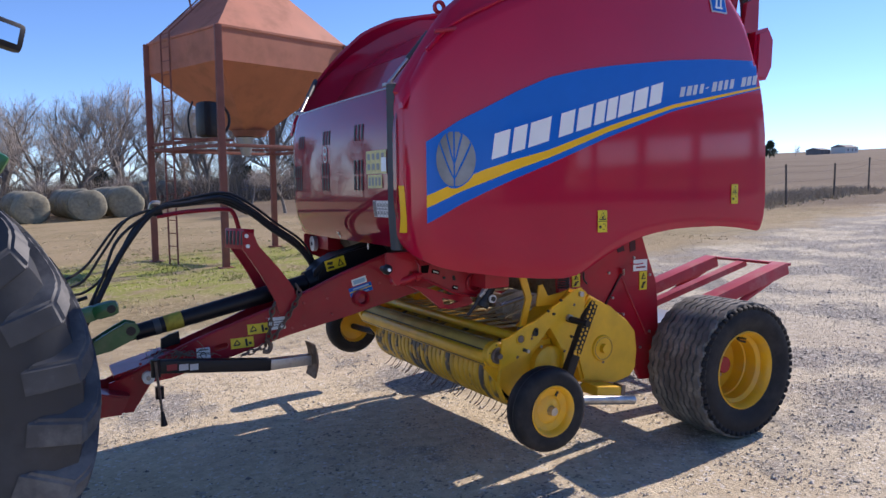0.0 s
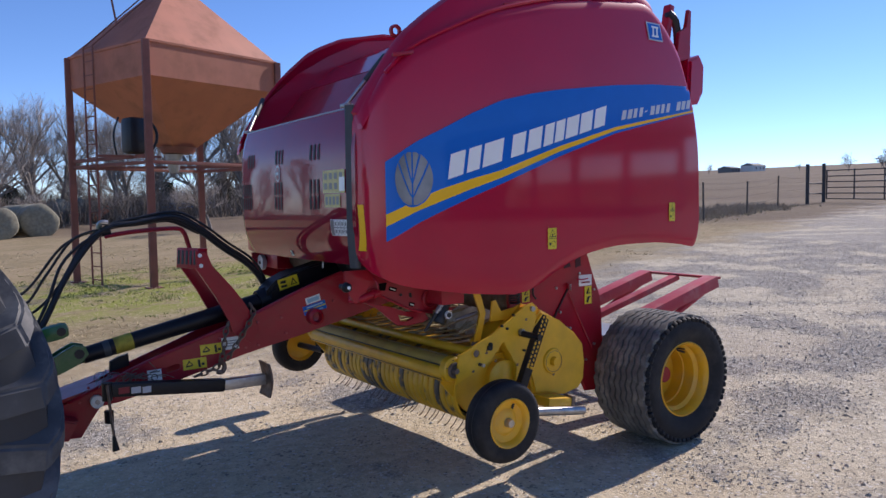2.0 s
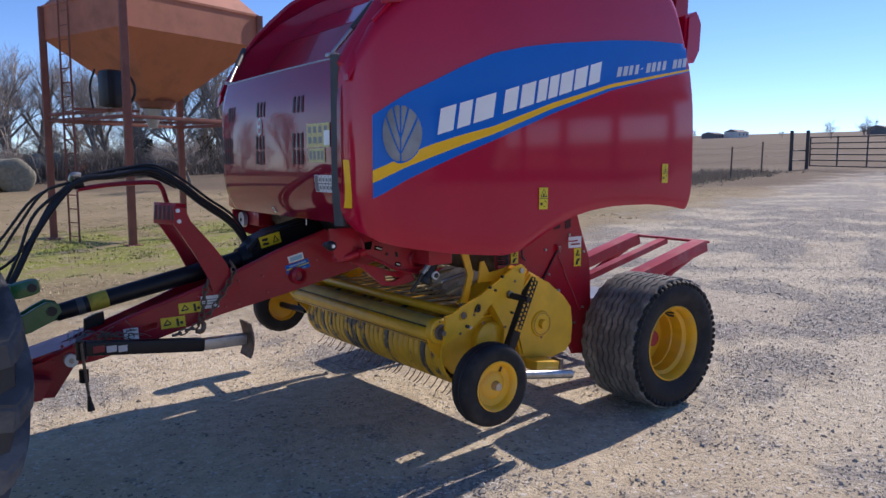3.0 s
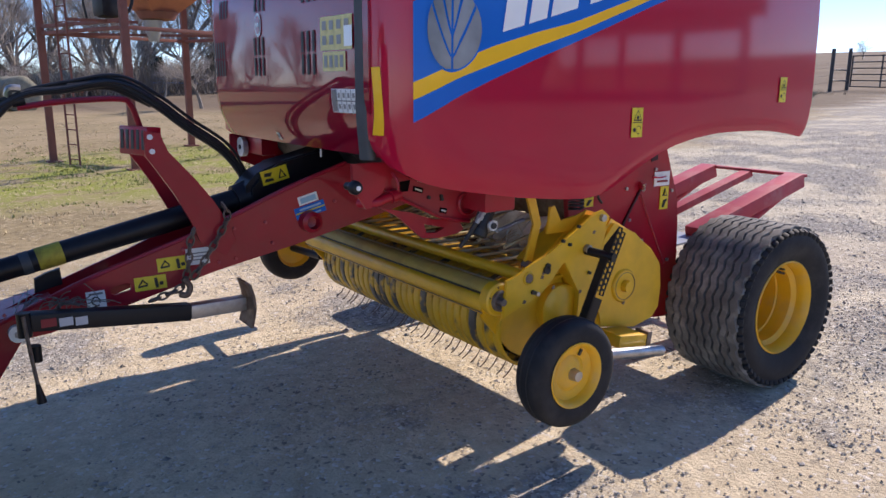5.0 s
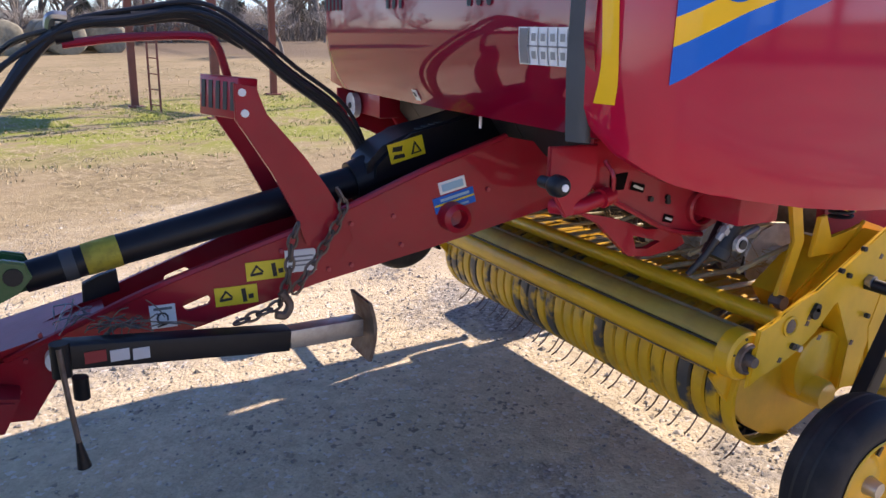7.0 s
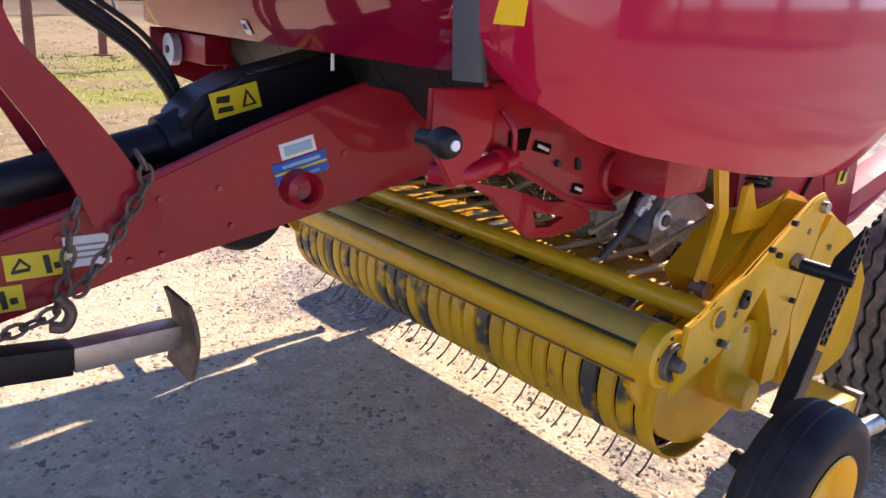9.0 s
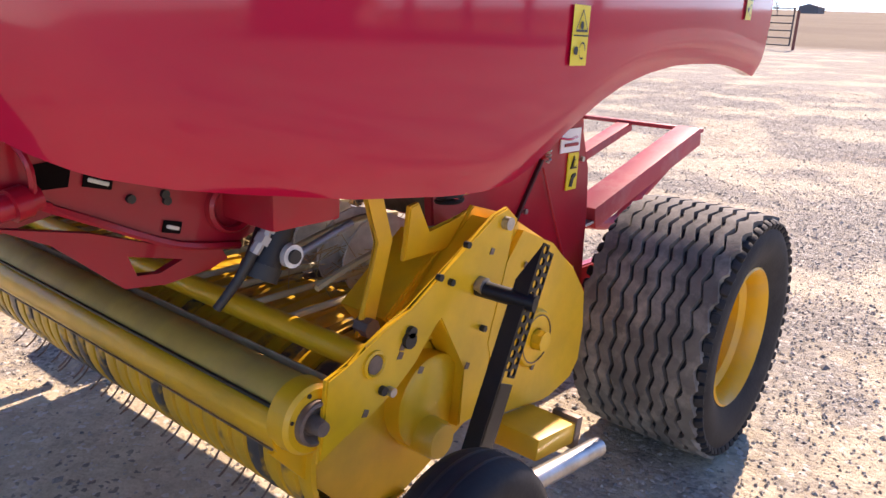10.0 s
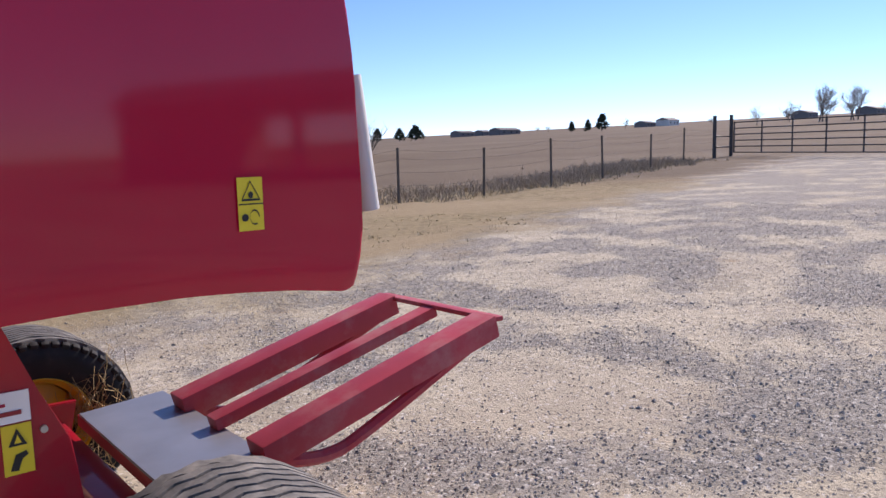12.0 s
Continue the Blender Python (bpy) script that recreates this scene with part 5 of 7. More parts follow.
low = part("lower_bracket", holed_plate([(1.97, 1.135), (2.126, 1.10), (2.24, 1.06), (2.37, 1.05), (2.40, 1.0), (2.36, 0.985), (2.26, 0.975), (2.18, 0.985), (2.14, 1.02), (2.06, 1.09)], [(2.19, 1.045), (2.30, 1.018), (2.25, 1.0), (2.205, 1.005)], 3.80, 3.82), RED_FRAME, baler, "red triangular lower bracket")
kn = part("knob", lathe(B(), [(0.001, -0.030), (0.014, -0.030), (0.021, -0.026), (0.026, -0.014), (0.027, 0.004), (0.022, 0.016), (0.016, 0.022), (0.015, 0.06)], (1.775, 3.635, 1.25), 24), BLACK, baler, "black round knob with a pale cap")
part("knob_cap", rod(B(), (1.775, 3.601, 1.25), (1.775, 3.607, 1.25), 0.009, seg=14), DECAL_W, kn)
PALE_METAL = material("pale_zinc_metal", (0.62, 0.62, 0.61), 0.45, metal=0.3, vary=0.1, scale=20)
cyl = part("lift_cylinder", rod(B(), (2.372, 3.655, 1.015), (2.480, 3.655, 1.23), 0.036, seg=24), BLACK, baler, "black hydraulic lift cylinder")
part("cylinder_gland", rod(B(), (2.365, 3.655, 1.001), (2.378, 3.655, 1.027), 0.039, seg=24), INK, cyl)
fit_ = part("cylinder_fitting", tube(B(), [(2.345, 3.635, 1.060), (2.360, 3.630, 1.085), (2.380, 3.630, 1.11), (2.400, 3.632, 1.135)], 0.011, 8), GALV, cyl, "frosted pale hose fitting")
for f in (0.2, 0.5, 0.8):
    part("fitting_nut", rod(B(), (2.347 + 0.05 * f, 3.632, 1.062 + 0.07 * f), (2.357 + 0.05 * f, 3.631, 1.076 + 0.07 * f), 0.016, seg=6), GALV, fit_)
part("cylinder_hose", tube(B(), [(2.347, 3.637, 1.064), (2.32, 3.65, 1.01), (2.285, 3.67, 0.955)], 0.011, 10, r_end=0.009), HOSE, cyl)
part("eye_pin", rod(B(), (2.414, 3.60, 1.045), (2.414, 3.66, 1.045), 0.014, seg=14), INK, cyl)
part("link_eye", lathe(B(), [(0.023, -0.016), (0.023, 0.016), (0.013, 0.016), (0.013, -0.016)], (2.414, 3.622, 1.045), 24, True), PALE_METAL, cyl, "pale worn bushing")
part("link_rod", rod(B(), (2.59, 3.80, 0.972), (2.80, 3.86, 0.995), 0.010, seg=10), GALV, baler)
# stub auger beside the feed opening
bm = B()
N = 60
vs = [[bm.verts.new((2.92 + r_ * math.cos(a_), 3.84 + 0.42 * k / N, 0.885 + r_ * math.sin(a_))) for r_ in (0.035, 0.115)] for k, a_ in ((k, 2 * math.pi * 4.2 * k / N) for k in range(N + 1))]
for p_, q_ in zip(vs, vs[1:]):
    bm.faces.new((p_[0], p_[1], q_[1], q_[0]))
thicken(bm, (0, 0.006, 0))
aug = part("stub_auger", bm, BRIGHT, baler, "worn bright steel auger flight", weld=False)
part("auger_shaft", rod(B(), (2.92, 3.80, 0.885), (2.92, 4.32, 0.885), 0.036, seg=16), BRIGHT, aug)
part("spring", tube(B(), [(2.975 + 0.034 * math.cos(k * 0.9), 3.69 + 0.034 * math.sin(k * 0.9), 1.05 + 0.0022 * k) for k in range(56)], 0.0055, 5, 2), HOSE, baler, "black coil spring")

# ---- pickup ----
PX, PZ, PR = 2.62, 0.585, 0.20         # reel centre and radius
CP = 4.44                              # middle of the pickup
Y0, Y1 = 3.56, 2 * CP - 3.56


def sag(y):
    """The pickup hangs slightly lower towards its far end."""
    return -0.010 * (y - Y0)


def across(bm, prof, thick):
    """A strip bent to a profile of x and z that runs the whole width of the pickup."""
    n = len(prof) - 1
    grid(bm, lambda u, v: (prof[round(v * n)][0], Y0 + (Y1 - Y0) * u, prof[round(v * n)][1] + sag(Y0 + (Y1 - Y0) * u)), 12, n)
    return thicken(bm, thick)


part("windguard_tube", rod(B(), (2.402, Y0 - 0.01, 0.748), (2.402, Y1 + 0.01, 0.748 + sag(Y1)), 0.058, seg=32), DUSTY_YELLOW, baler, "dusty yellow windguard roller tube")
part("front_shield", across(B(), [(2.342, 0.760), (2.332, 0.755), (2.324, 0.744), (2.319, 0.727), (2.322, 0.702), (2.332, 0.682), (2.350, 0.672)], (0.010, 0, 0.002)), YELLOW, baler, "yellow bent front guard strip")
part("guard_edge", beam(B(), (2.341, Y0, 0.766), (2.341, Y1, 0.766 + sag(Y1)), 0.007, 0.006), INK, baler)
part("guard_seam", beam(B(), (2.321, Y0, 0.692), (2.321, Y1, 0.692 + sag(Y1)), 0.004, 0.003), RUSTY, baler)
part("guard_lip", beam(B(), (2.464, Y0, 0.782), (2.464, Y1, 0.782 + sag(Y1)), 0.006, 0.022, 0.002), PALE_EDGE, baler)
part("rear_bar", rod(B(), (2.525, Y0 - 0.048, 0.826), (2.525, Y1 + 0.048, 0.826 + sag(Y1)), 0.028, seg=18), YELLOW, baler, "yellow cross bar")
for y, s in ((3.548, -1), (2 * CP - 3.548, 1)):
    zc = 0.745 + sag(y)
    e = part("bearing_collar", lathe(B(), [(0.034, s * 0.032), (0.064, s * 0.032), (0.072, s * 0.024), (0.074, -s * 0.02), (0.05, -s * 0.02)], (2.388, y, zc), 36), YELLOW, baler)
    part("bearing_washer", lathe(B(), [(0.001, s * 0.030), (0.026, s * 0.034), (0.038, s * 0.048), (0.044, s * 0.046), (0.046, s * 0.032)], (2.384, y, zc - 0.002), 28), RUSTY, e)
    part("bearing_bolt", rod(B(), (2.382, y + s * 0.026, zc - 0.003), (2.380, y + s * 0.066, zc - 0.003), 0.020, 0.015, seg=12), RUSTY, e)
    part("collar_hole", rod(B(), (2.374, y + s * 0.030, zc + 0.056), (2.374, y + s * 0.034, zc + 0.056), 0.005, seg=8), INK, e)
    part("collar_hole", rod(B(), (2.332, y + s * 0.030, zc + 0.016), (2.332, y + s * 0.034, zc + 0.016), 0.004, seg=8), INK, e)


def band_mesh():
    """One stripper band: a broad flat steel hoop round the reel, its edges turned in."""
    bm = B()
    w = 0.0500
    pts = []
    for k in range(24):
        a = radians(80 + 195 * k / 23)
        pts.append((PX + PR * math.cos(a), PZ + PR * math.sin(a)))
    pts = [(3.03, 0.735), (2.97, 0.768), (2.88, 0.785), (2.77, 0.790), (2.70, 0.786)] + pts + [(2.72, 0.40)]
    vs = [[bm.verts.new((x, dy, z)) for dy in (-w / 2, -w * 0.42, -w * 0.15, w * 0.15, w * 0.42, w / 2)] for x, z in pts]
    for row in vs:
        for v, dip in zip(row, (0.012, 0.002, 0, 0, 0.002, 0.012)):
            v.co += Vector((PX - v.co.x, 0, PZ - v.co.z)).normalized() * dip
    for a, b in zip(vs, vs[1:]):
        for j in range(5):
            bm.faces.new((a[j], a[j + 1], b[j + 1], b[j]))
    return bm


NB = 30
PITCH = 0.0582
first = None
for k in range(NB):
    y = Y0 + 0.030 + PITCH * k
    if first is None:
        first = part("stripper_band", band_mesh(), YELLOW_BAND, baler, "yellow steel stripper band")
        first.matrix_basis = Matrix.Translation((0, y, sag(y)))
    else:
        same_part("stripper_band", first, baler, Matrix.Translation((0, y, sag(y))))
WORN_ROD = material("worn_yellow_rod_paint", (0.52, 0.43, 0.22), 0.5, vary=0.2, scale=9, dirt=(0.5, 0.47, 0.4), dirt_amount=0.6, dirt_scale=6)
tine0 = None
rg_t = random.Random(8)
for k in range(NB - 1):
    y = Y0 + 0.030 + PITCH * (k + 0.5)
    m = Matrix.Translation((PX, y, PZ + sag(y))) @ Matrix.Rotation(radians(-(250 + rg_t.gauss(0, 2.5))), 4, "Y") @ Matrix.Rotation(radians(rg_t.gauss(0, 3)), 4, "X")
    if tine0 is None:
        tine0 = part("tine", tube(B(), [(0.10, 0, 0.0), (0.18, 0, 0.002), (0.22, 0, -0.005), (0.25, 0, -0.017), (0.272, 0, -0.034)], 0.0030, 5, 3), RUSTY, baler, "thin curved spring tine")
        tine0.matrix_basis = m
    else:
        same_part("tine", tine0, baler, m)
guard_rod = None
for k in range(13):
    y = 3.77 + 0.125 * k
    if guard_rod is None:
        guard_rod = part("guard_rod", rod(B(), (2.53, 0, 0.845), (2.93, 0, 0.848), 0.0085, seg=8), WORN_ROD, baler, "worn pale windguard rod")
        guard_rod.matrix_basis = Matrix.Translation((0, y, sag(y)))
    else:
        same_part("guard_rod", guard_rod, baler, Matrix.Translation((0, y, sag(y))))
# roll added to block sun through the chamber and darken the throat
roll = part("starter_roll", rod(B(), (3.08, 3.84, 1.22), (3.08, 2 * CY - 3.84, 1.22), 0.115, seg=24), INNER_SHADE, baler, "dark ribbed roll, added to block sun through the chamber")
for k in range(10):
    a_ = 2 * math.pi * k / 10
    part("roll_rib", beam(B(), (3.08 + 0.118 * math.cos(a_), 3.85, 1.22 + 0.118 * math.sin(a_)), (3.08 + 0.118 * math.cos(a_), 2 * CY - 3.85, 1.22 + 0.118 * math.sin(a_)), 0.016, 0.016), INNER_SHADE, roll)
# near-black core puts shade into the gaps between the bands
part("reel_core", rod(B(), (PX, Y0 + 0.03, PZ), (PX, Y1 - 0.03, PZ + sag(Y1)), 0.160, seg=24), INNER_SHADE, baler, "tine reel, coloured near black for shade between the bands")

PLATE = [(2.335, 0.665), (2.40, 0.59), (2.505, 0.475), (2.60, 0.42), (2.71, 0.385), (2.80, 0.42), (2.98, 0.50), (3.10, 0.48), (3.23, 0.465), (3.36, 0.49), (3.405, 0.54), (3.415, 0.66), (3.40, 0.78), (3.34, 0.86), (3.19, 0.96), (3.04, 1.04), (2.94, 1.07), (2.80, 0.93), (2.62, 0.80)]
ARM = [(2.40, 0.83), (2.46, 0.84), (2.50, 0.868), (2.57, 0.895), (2.63, 0.91), (2.905, 1.07), (2.955, 1.08), (3.0, 1.045), (2.97, 0.99), (2.71, 0.862), (2.65, 0.785), (2.59, 0.742), (2.52, 0.715), (2.44, 0.69), (2.38, 0.66)]
STRAP = [(2.725, 0.875), (2.80, 0.955), (2.93, 1.05), (2.99, 1.0), (2.95, 0.80), (2.90, 0.56), (2.82, 0.56), (2.835, 0.71)]


def pickup_side(s):
    f = (lambda y: y) if s < 0 else (lambda y: 2 * CP - y)
    side = part("pickup_side_plate", plate(B(), PLATE, f(3.600), f(3.585), 0.003), YELLOW, baler, "yellow pickup side plate")
    part("pickup_arm", plate(B(), ARM, f(3.510), f(3.495), 0.004), YELLOW, baler, "yellow pickup lift arm")
    part("drive_cover", plate(B(), [(2.97, 0.52), (3.23, 0.475), (3.35, 0.50), (3.395, 0.55), (3.405, 0.66), (3.39, 0.775), (3.32, 0.855), (3.18, 0.95), (3.03, 1.03), (2.96, 0.95), (2.90, 0.75)], f(3.585), f(3.50), 0.016), YELLOW, side)
    part("front_strap", plate(B(), STRAP, f(3.585), f(3.502), 0.004), YELLOW, side)
    part("round_cover", lathe(B(), [(0.001, s * 0.055), (0.105, s * 0.052), (0.115, s * 0.044), (0.115, s * 0.0)], (2.765, f(3.585), 0.635), 32), YELLOW, side)
    part("shaft_cap", lathe(B(), [(0.001, s * 0.105), (0.040, s * 0.105), (0.046, s * 0.095), (0.048, 0)], (2.735, f(3.585), 0.565), 20), YELLOW, side)
    part("hub_ring", lathe(B(), [(0.030, s * 0.012), (0.074, s * 0.012), (0.08, s * 0.004), (0.08, 0)], (3.118, f(3.50), 0.703), 28), YELLOW, side)
    part("hub_ring", lathe(B(), [(0.064, s * 0.012), (0.067, s * 0.0145), (0.064, s * 0.015)], (3.118, f(3.50), 0.703), 28), RUSTY, side)
    part("hub_bolt", rod(B(), (3.118, f(3.50), 0.703), (3.118, f(3.46), 0.703), 0.028, seg=8), YELLOW, side)
    for x, z, r, mt in ((2.62, 0.848, 0.018, INK), (2.625, 0.865, 0.013, INK), (2.86, 0.912, 0.021, STEEL), (2.75, 0.945, 0.008, INK), (2.545, 0.76, 0.010, INK), (2.945, 1.045, 0.016, STEEL), (2.80, 1.02, 0.008, INK), (2.71, 0.965, 0.008, INK), (2.565, 0.752, 0.010, STEEL), (2.88, 0.80, 0.008, INK)):
        part("bolt", rod(B(), (x, f(3.497), z), (x, f(3.484 if mt is INK else 3.478), z), r, seg=10), mt, side)
    part("arm_hole", lathe(B(), [(0.020, s * 0.002), (0.024, s * 0.008), (0.030, s * 0.006), (0.031, 0)], (2.522, f(3.496), 0.824), 20), YELLOW, side)
    part("arm_hole_back", rod(B(), (2.522, f(3.4965), 0.824), (2.522, f(3.490), 0.824), 0.020, seg=18), RUSTY, side)
    for x, z, a_ in ((2.604, 0.838, 20), (2.598, 0.82, -40), (2.665, 0.765, 30), (2.50, 0.725, 50), (2.83, 0.72, 10), (2.90, 0.985, 30), (3.05, 0.92, -30), (3.12, 0.62, 60)):
        part("paint_chip", plate(B(), [(x - 0.010, z - 0.006), (x + 0.004, z - 0.010), (x + 0.011, z + 0.003), (x - 0.002, z + 0.009)], f(3.4935), f(3.4955)), RUSTY, side)
    part("upper_tab", plate(B(), [(2.70, 0.98), (2.715, 1.10), (2.745, 1.105), (2.78, 1.03), (2.88, 1.045), (2.92, 1.06), (2.85, 0.98)], f(3.60), f(3.585), 0.003), YELLOW, baler)
    part("brace", plate(B(), [(2.58, 0.83), (2.625, 0.83), (2.68, 1.03), (2.635, 1.17), (2.58, 1.18), (2.638, 1.03)], f(3.615), f(3.60), 0.003), YELLOW, baler, "bent yellow flat brace")
    part("brace_bolt", rod(B(), (2.603, f(3.58), 0.85), (2.603, f(3.62), 0.85), 0.022, seg=8), RUSTY, baler)
    part("inner_cover", plate(B(), [(2.66, 0.85), (2.86, 1.0), (2.90, 0.90), (2.72, 0.78)], f(3.60), f(3.75), 0.006), YELLOW, baler)
    part("stand_bracket", box(B(), (3.06, f(3.44), 0.475), (0.19, 0.15, 0.06), pose(0, 0, 0, 0, 8, 0), 0.008), YELLOW, baler)
    part("stand_clip", box(B(), (3.16, f(3.40), 0.46), (0.03, 0.08, 0.09), pose(0, 0, 0, 0, 8, 0), 0.006), RUSTY, baler)
    part("stand_tube", rod(B(), (2.80, f(3.32), 0.478), (3.20, f(3.32), 0.418), 0.026, seg=16), STEEL, baler, "bare steel stand tube")
    # perforated adjusting bar
    bar_at = Matrix.Translation((2.958, f(3.375), 1.018)) @ Matrix.Rotation(radians(24.5), 4, "Y")
    bm = B()
    nrow, cw, ch = 11, 0.026, 0.027
    for c in range(2):
        for r in range(nrow):
            cx, cz = (c - 0.5) * cw, -0.018 - ch * r - (ch / 2 if c else 0)
            sq = [(-cw / 2, -ch / 2), (0, -ch / 2), (cw / 2, -ch / 2), (cw / 2, 0), (cw / 2, ch / 2), (0, ch / 2), (-cw / 2, ch / 2), (-cw / 2, 0)]
            an = [225, 270, 315, 0, 45, 90, 135, 180]
            o = [bm.verts.new(bar_at @ Vector((cx + x, 0, cz + z))) for x, z in sq]
            i_ = [bm.verts.new(bar_at @ Vector((cx + 0.0106 * math.cos(radians(q)), 0, cz + 0.0106 * math.sin(radians(q))))) for q in an]
            for k in range(8):
                bm.faces.new((o[k], o[(k + 1) % 8], i_[(k + 1) % 8], i_[k]))
    bmesh.ops.remove_doubles(bm, verts=bm.verts, dist=0.0005)
    thicken(bm, (0, -s * 0.006, 0))
    bar = part("perforated_bar", bm, BLACK, baler, "black perforated height-adjusting bar")
    bm = B()
    fl = [(0.0, -0.005), (0.0, -0.52), (0.042, -0.52), (0.042, -0.10)]
    lo_ = [bm.verts.new(bar_at @ Vector((-0.031, -s * y, z))) for y, z in fl]
    hi_ = [bm.verts.new(bar_at @ Vector((-0.023, -s * y, z))) for y, z in fl]
    bm.faces.new(lo_)
    bm.faces.new(hi_[::-1])
    for k in range(4):
        bm.faces.new((lo_[k], lo_[(k + 1) % 4], hi_[(k + 1) % 4], hi_[k]))
    part("bar_flange", bm, BLACK, bar)
    bm = B()
    bmesh.ops.create_cube(bm, size=1, matrix=bar_at @ Matrix.Translation((0.0, -s * 0.003, -0.425)) @ Matrix.Diagonal((0.056, 0.006, 0.19, 1)))
    part("bar_web", bm, BLACK, bar)
    part("wheel_arm", beam(B(), (2.74, f(3.375), 0.56), (2.56, f(3.33), 0.49), 0.05, 0.045, 0.008), BLACK, bar)
    part("pivot_pin", rod(B(), (2.86, f(3.50), 0.905), (2.89, f(3.36), 0.895), 0.020, seg=12), BLACK, bar)
    # gauge wheel
    g = (2.505, f(3.235), 0.498) if s < 0 else (2.515, 6.0, 0.505)
    prof = [(0.128, -0.058), (0.16, -0.066), (0.195, -0.066), (0.213, -0.058), (0.223, -0.038), (0.226, 0), (0.223, 0.038), (0.213, 0.058), (0.195, 0.066), (0.16, 0.066), (0.128, 0.058)]
    ty = part("gauge_tyre", lathe(B(), prof, g, 48), RUBBER, baler, "small black gauge wheel tyre")
    for dy in (-0.018, 0.018):
        part("tread_groove", lathe(B(), [(0.2262, dy - 0.004), (0.2272, dy), (0.2262, dy + 0.004)], g, 48), INK, ty)
    rm = part("gauge_rim", lathe(B(), [(0.132, s * 0.060), (0.137, s * 0.064), (0.133, s * 0.068), (0.122, s * 0.060), (0.112, s * 0.03), (0.075, s * 0.024), (0.05, s * 0.042), (0.001, s * 0.042)], g, 40), YELLOW_RIM, baler, "yellow pressed steel rim")
    part("hub_nut", rod(B(), (g[0], g[1] + s * 0.04, g[2]), (g[0], g[1] + s * 0.075, g[2]), 0.027, 0.021, seg=12), STEEL, rm)
    part("rim_back", lathe(B(), [(0.13, -s * 0.06), (0.11, -s * 0.03), (0.001, -s * 0.03)], g, 32), YELLOW_RIM, rm)
    part("axle_stub", rod(B(), (g[0], g[1] - s * 0.03, g[2]), (g[0] + 0.03, g[1] - s * (0.16 if s < 0 else 0.42), g[2] + 0.01), 0.024, seg=12), BLACK, rm)
    part("valve_hole", box(B(), (g[0] + 0.045, g[1] + s * 0.031, g[2] + 0.08), (0.012, 0.006, 0.028), pose(0, 0, 0, 0, 30, 0)), INK, rm)


pickup_side(-1)
pickup_side(1)

# feed area behind the reel: guide rods, rotor, floor
GUIDE = material("dusty_yellow_steel", (0.45, 0.38, 0.22), 0.55, metal=0.2, vary=0.2, scale=12, dirt=(0.30, 0.20, 0.10), dirt_amount=0.5)
for k in range(9):
    y = 3.74 + 0.20 * k
    part("guide_rod", tube(B(), [(2.585, y, 0.905), (2.70, y, 0.938), (2.90, y, 0.975), (3.05, y, 0.965)], 0.009, 6, 4), GUIDE, baler, "dusty tapered guide rod")
# rotor shaft takes the throat's shade as its colour
rotor = part("feed_rotor", rod(B(), (3.02, 3.78, 0.72), (3.02, 2 * CY - 3.78, 0.72), 0.075, seg=18), INNER_SHADE, baler, "feed rotor, near black for the shaded throat")
fin0 = None
for k in range(22):
    y = 3.86 + 0.077 * k
    m = Matrix.Translation((3.02, y, 0.72)) @ Matrix.Rotation(radians(37 * k), 4, "Y")
    if fin0 is None:
        fin0 = part("rotor_star", plate(B(), [(0.20 * math.cos(radians(a)) if i % 2 == 0 else 0.09 * math.cos(radians(a)), 0.20 * math.sin(radians(a)) if i % 2 == 0 else 0.09 * math.sin(radians(a))) for i, a in enumerate(range(0, 360, 45))], -0.004, 0.004), RUSTY, baler)
        fin0.matrix_basis = m
    else:
        same_part("rotor_star", fin0, baler, m)
# drum added here to bound the sunlit strip on the ground ahead
part("sun_stop_drum", rod(B(), (3.46, 3.80, 0.68), (3.46, 2 * CY - 3.80, 0.68), 0.13, seg=28), RUSTY, baler, "rusty drum, added to block sun under the chamber")
part("feed_floor", plate(B(), [(2.86, 0.50), (3.0, 0.46), (3.28, 0.46), (3.34, 0.52), (3.33, 0.54), (3.27, 0.485), (3.0, 0.485), (2.87, 0.52)], 3.80, 2 * CY - 3.80), RUSTY, baler)
part("starter_roll", rod(B(), (3.32, 3.80, 1.0), (3.32, 2 * CY - 3.80, 1.0), 0.11, seg=20), RUSTY, baler)
rng = random.Random(5)
bm = B()
for k in range(420):
    c = Vector((rng.uniform(2.72, 3.3), rng.uniform(3.8, 5.5), rng.uniform(0.80, 0.93)))
    d = Vector((rng.uniform(-1, 1), rng.uniform(-1, 1), rng.uniform(-0.5, 0.5))).normalized() * rng.uniform(0.03, 0.10)
    tube(bm, [c - d, c + d], 0.0014, 3, 1, False, caps=False)
tagged(part("straw_litter", bm, STRAW, baler), kind="stuff")

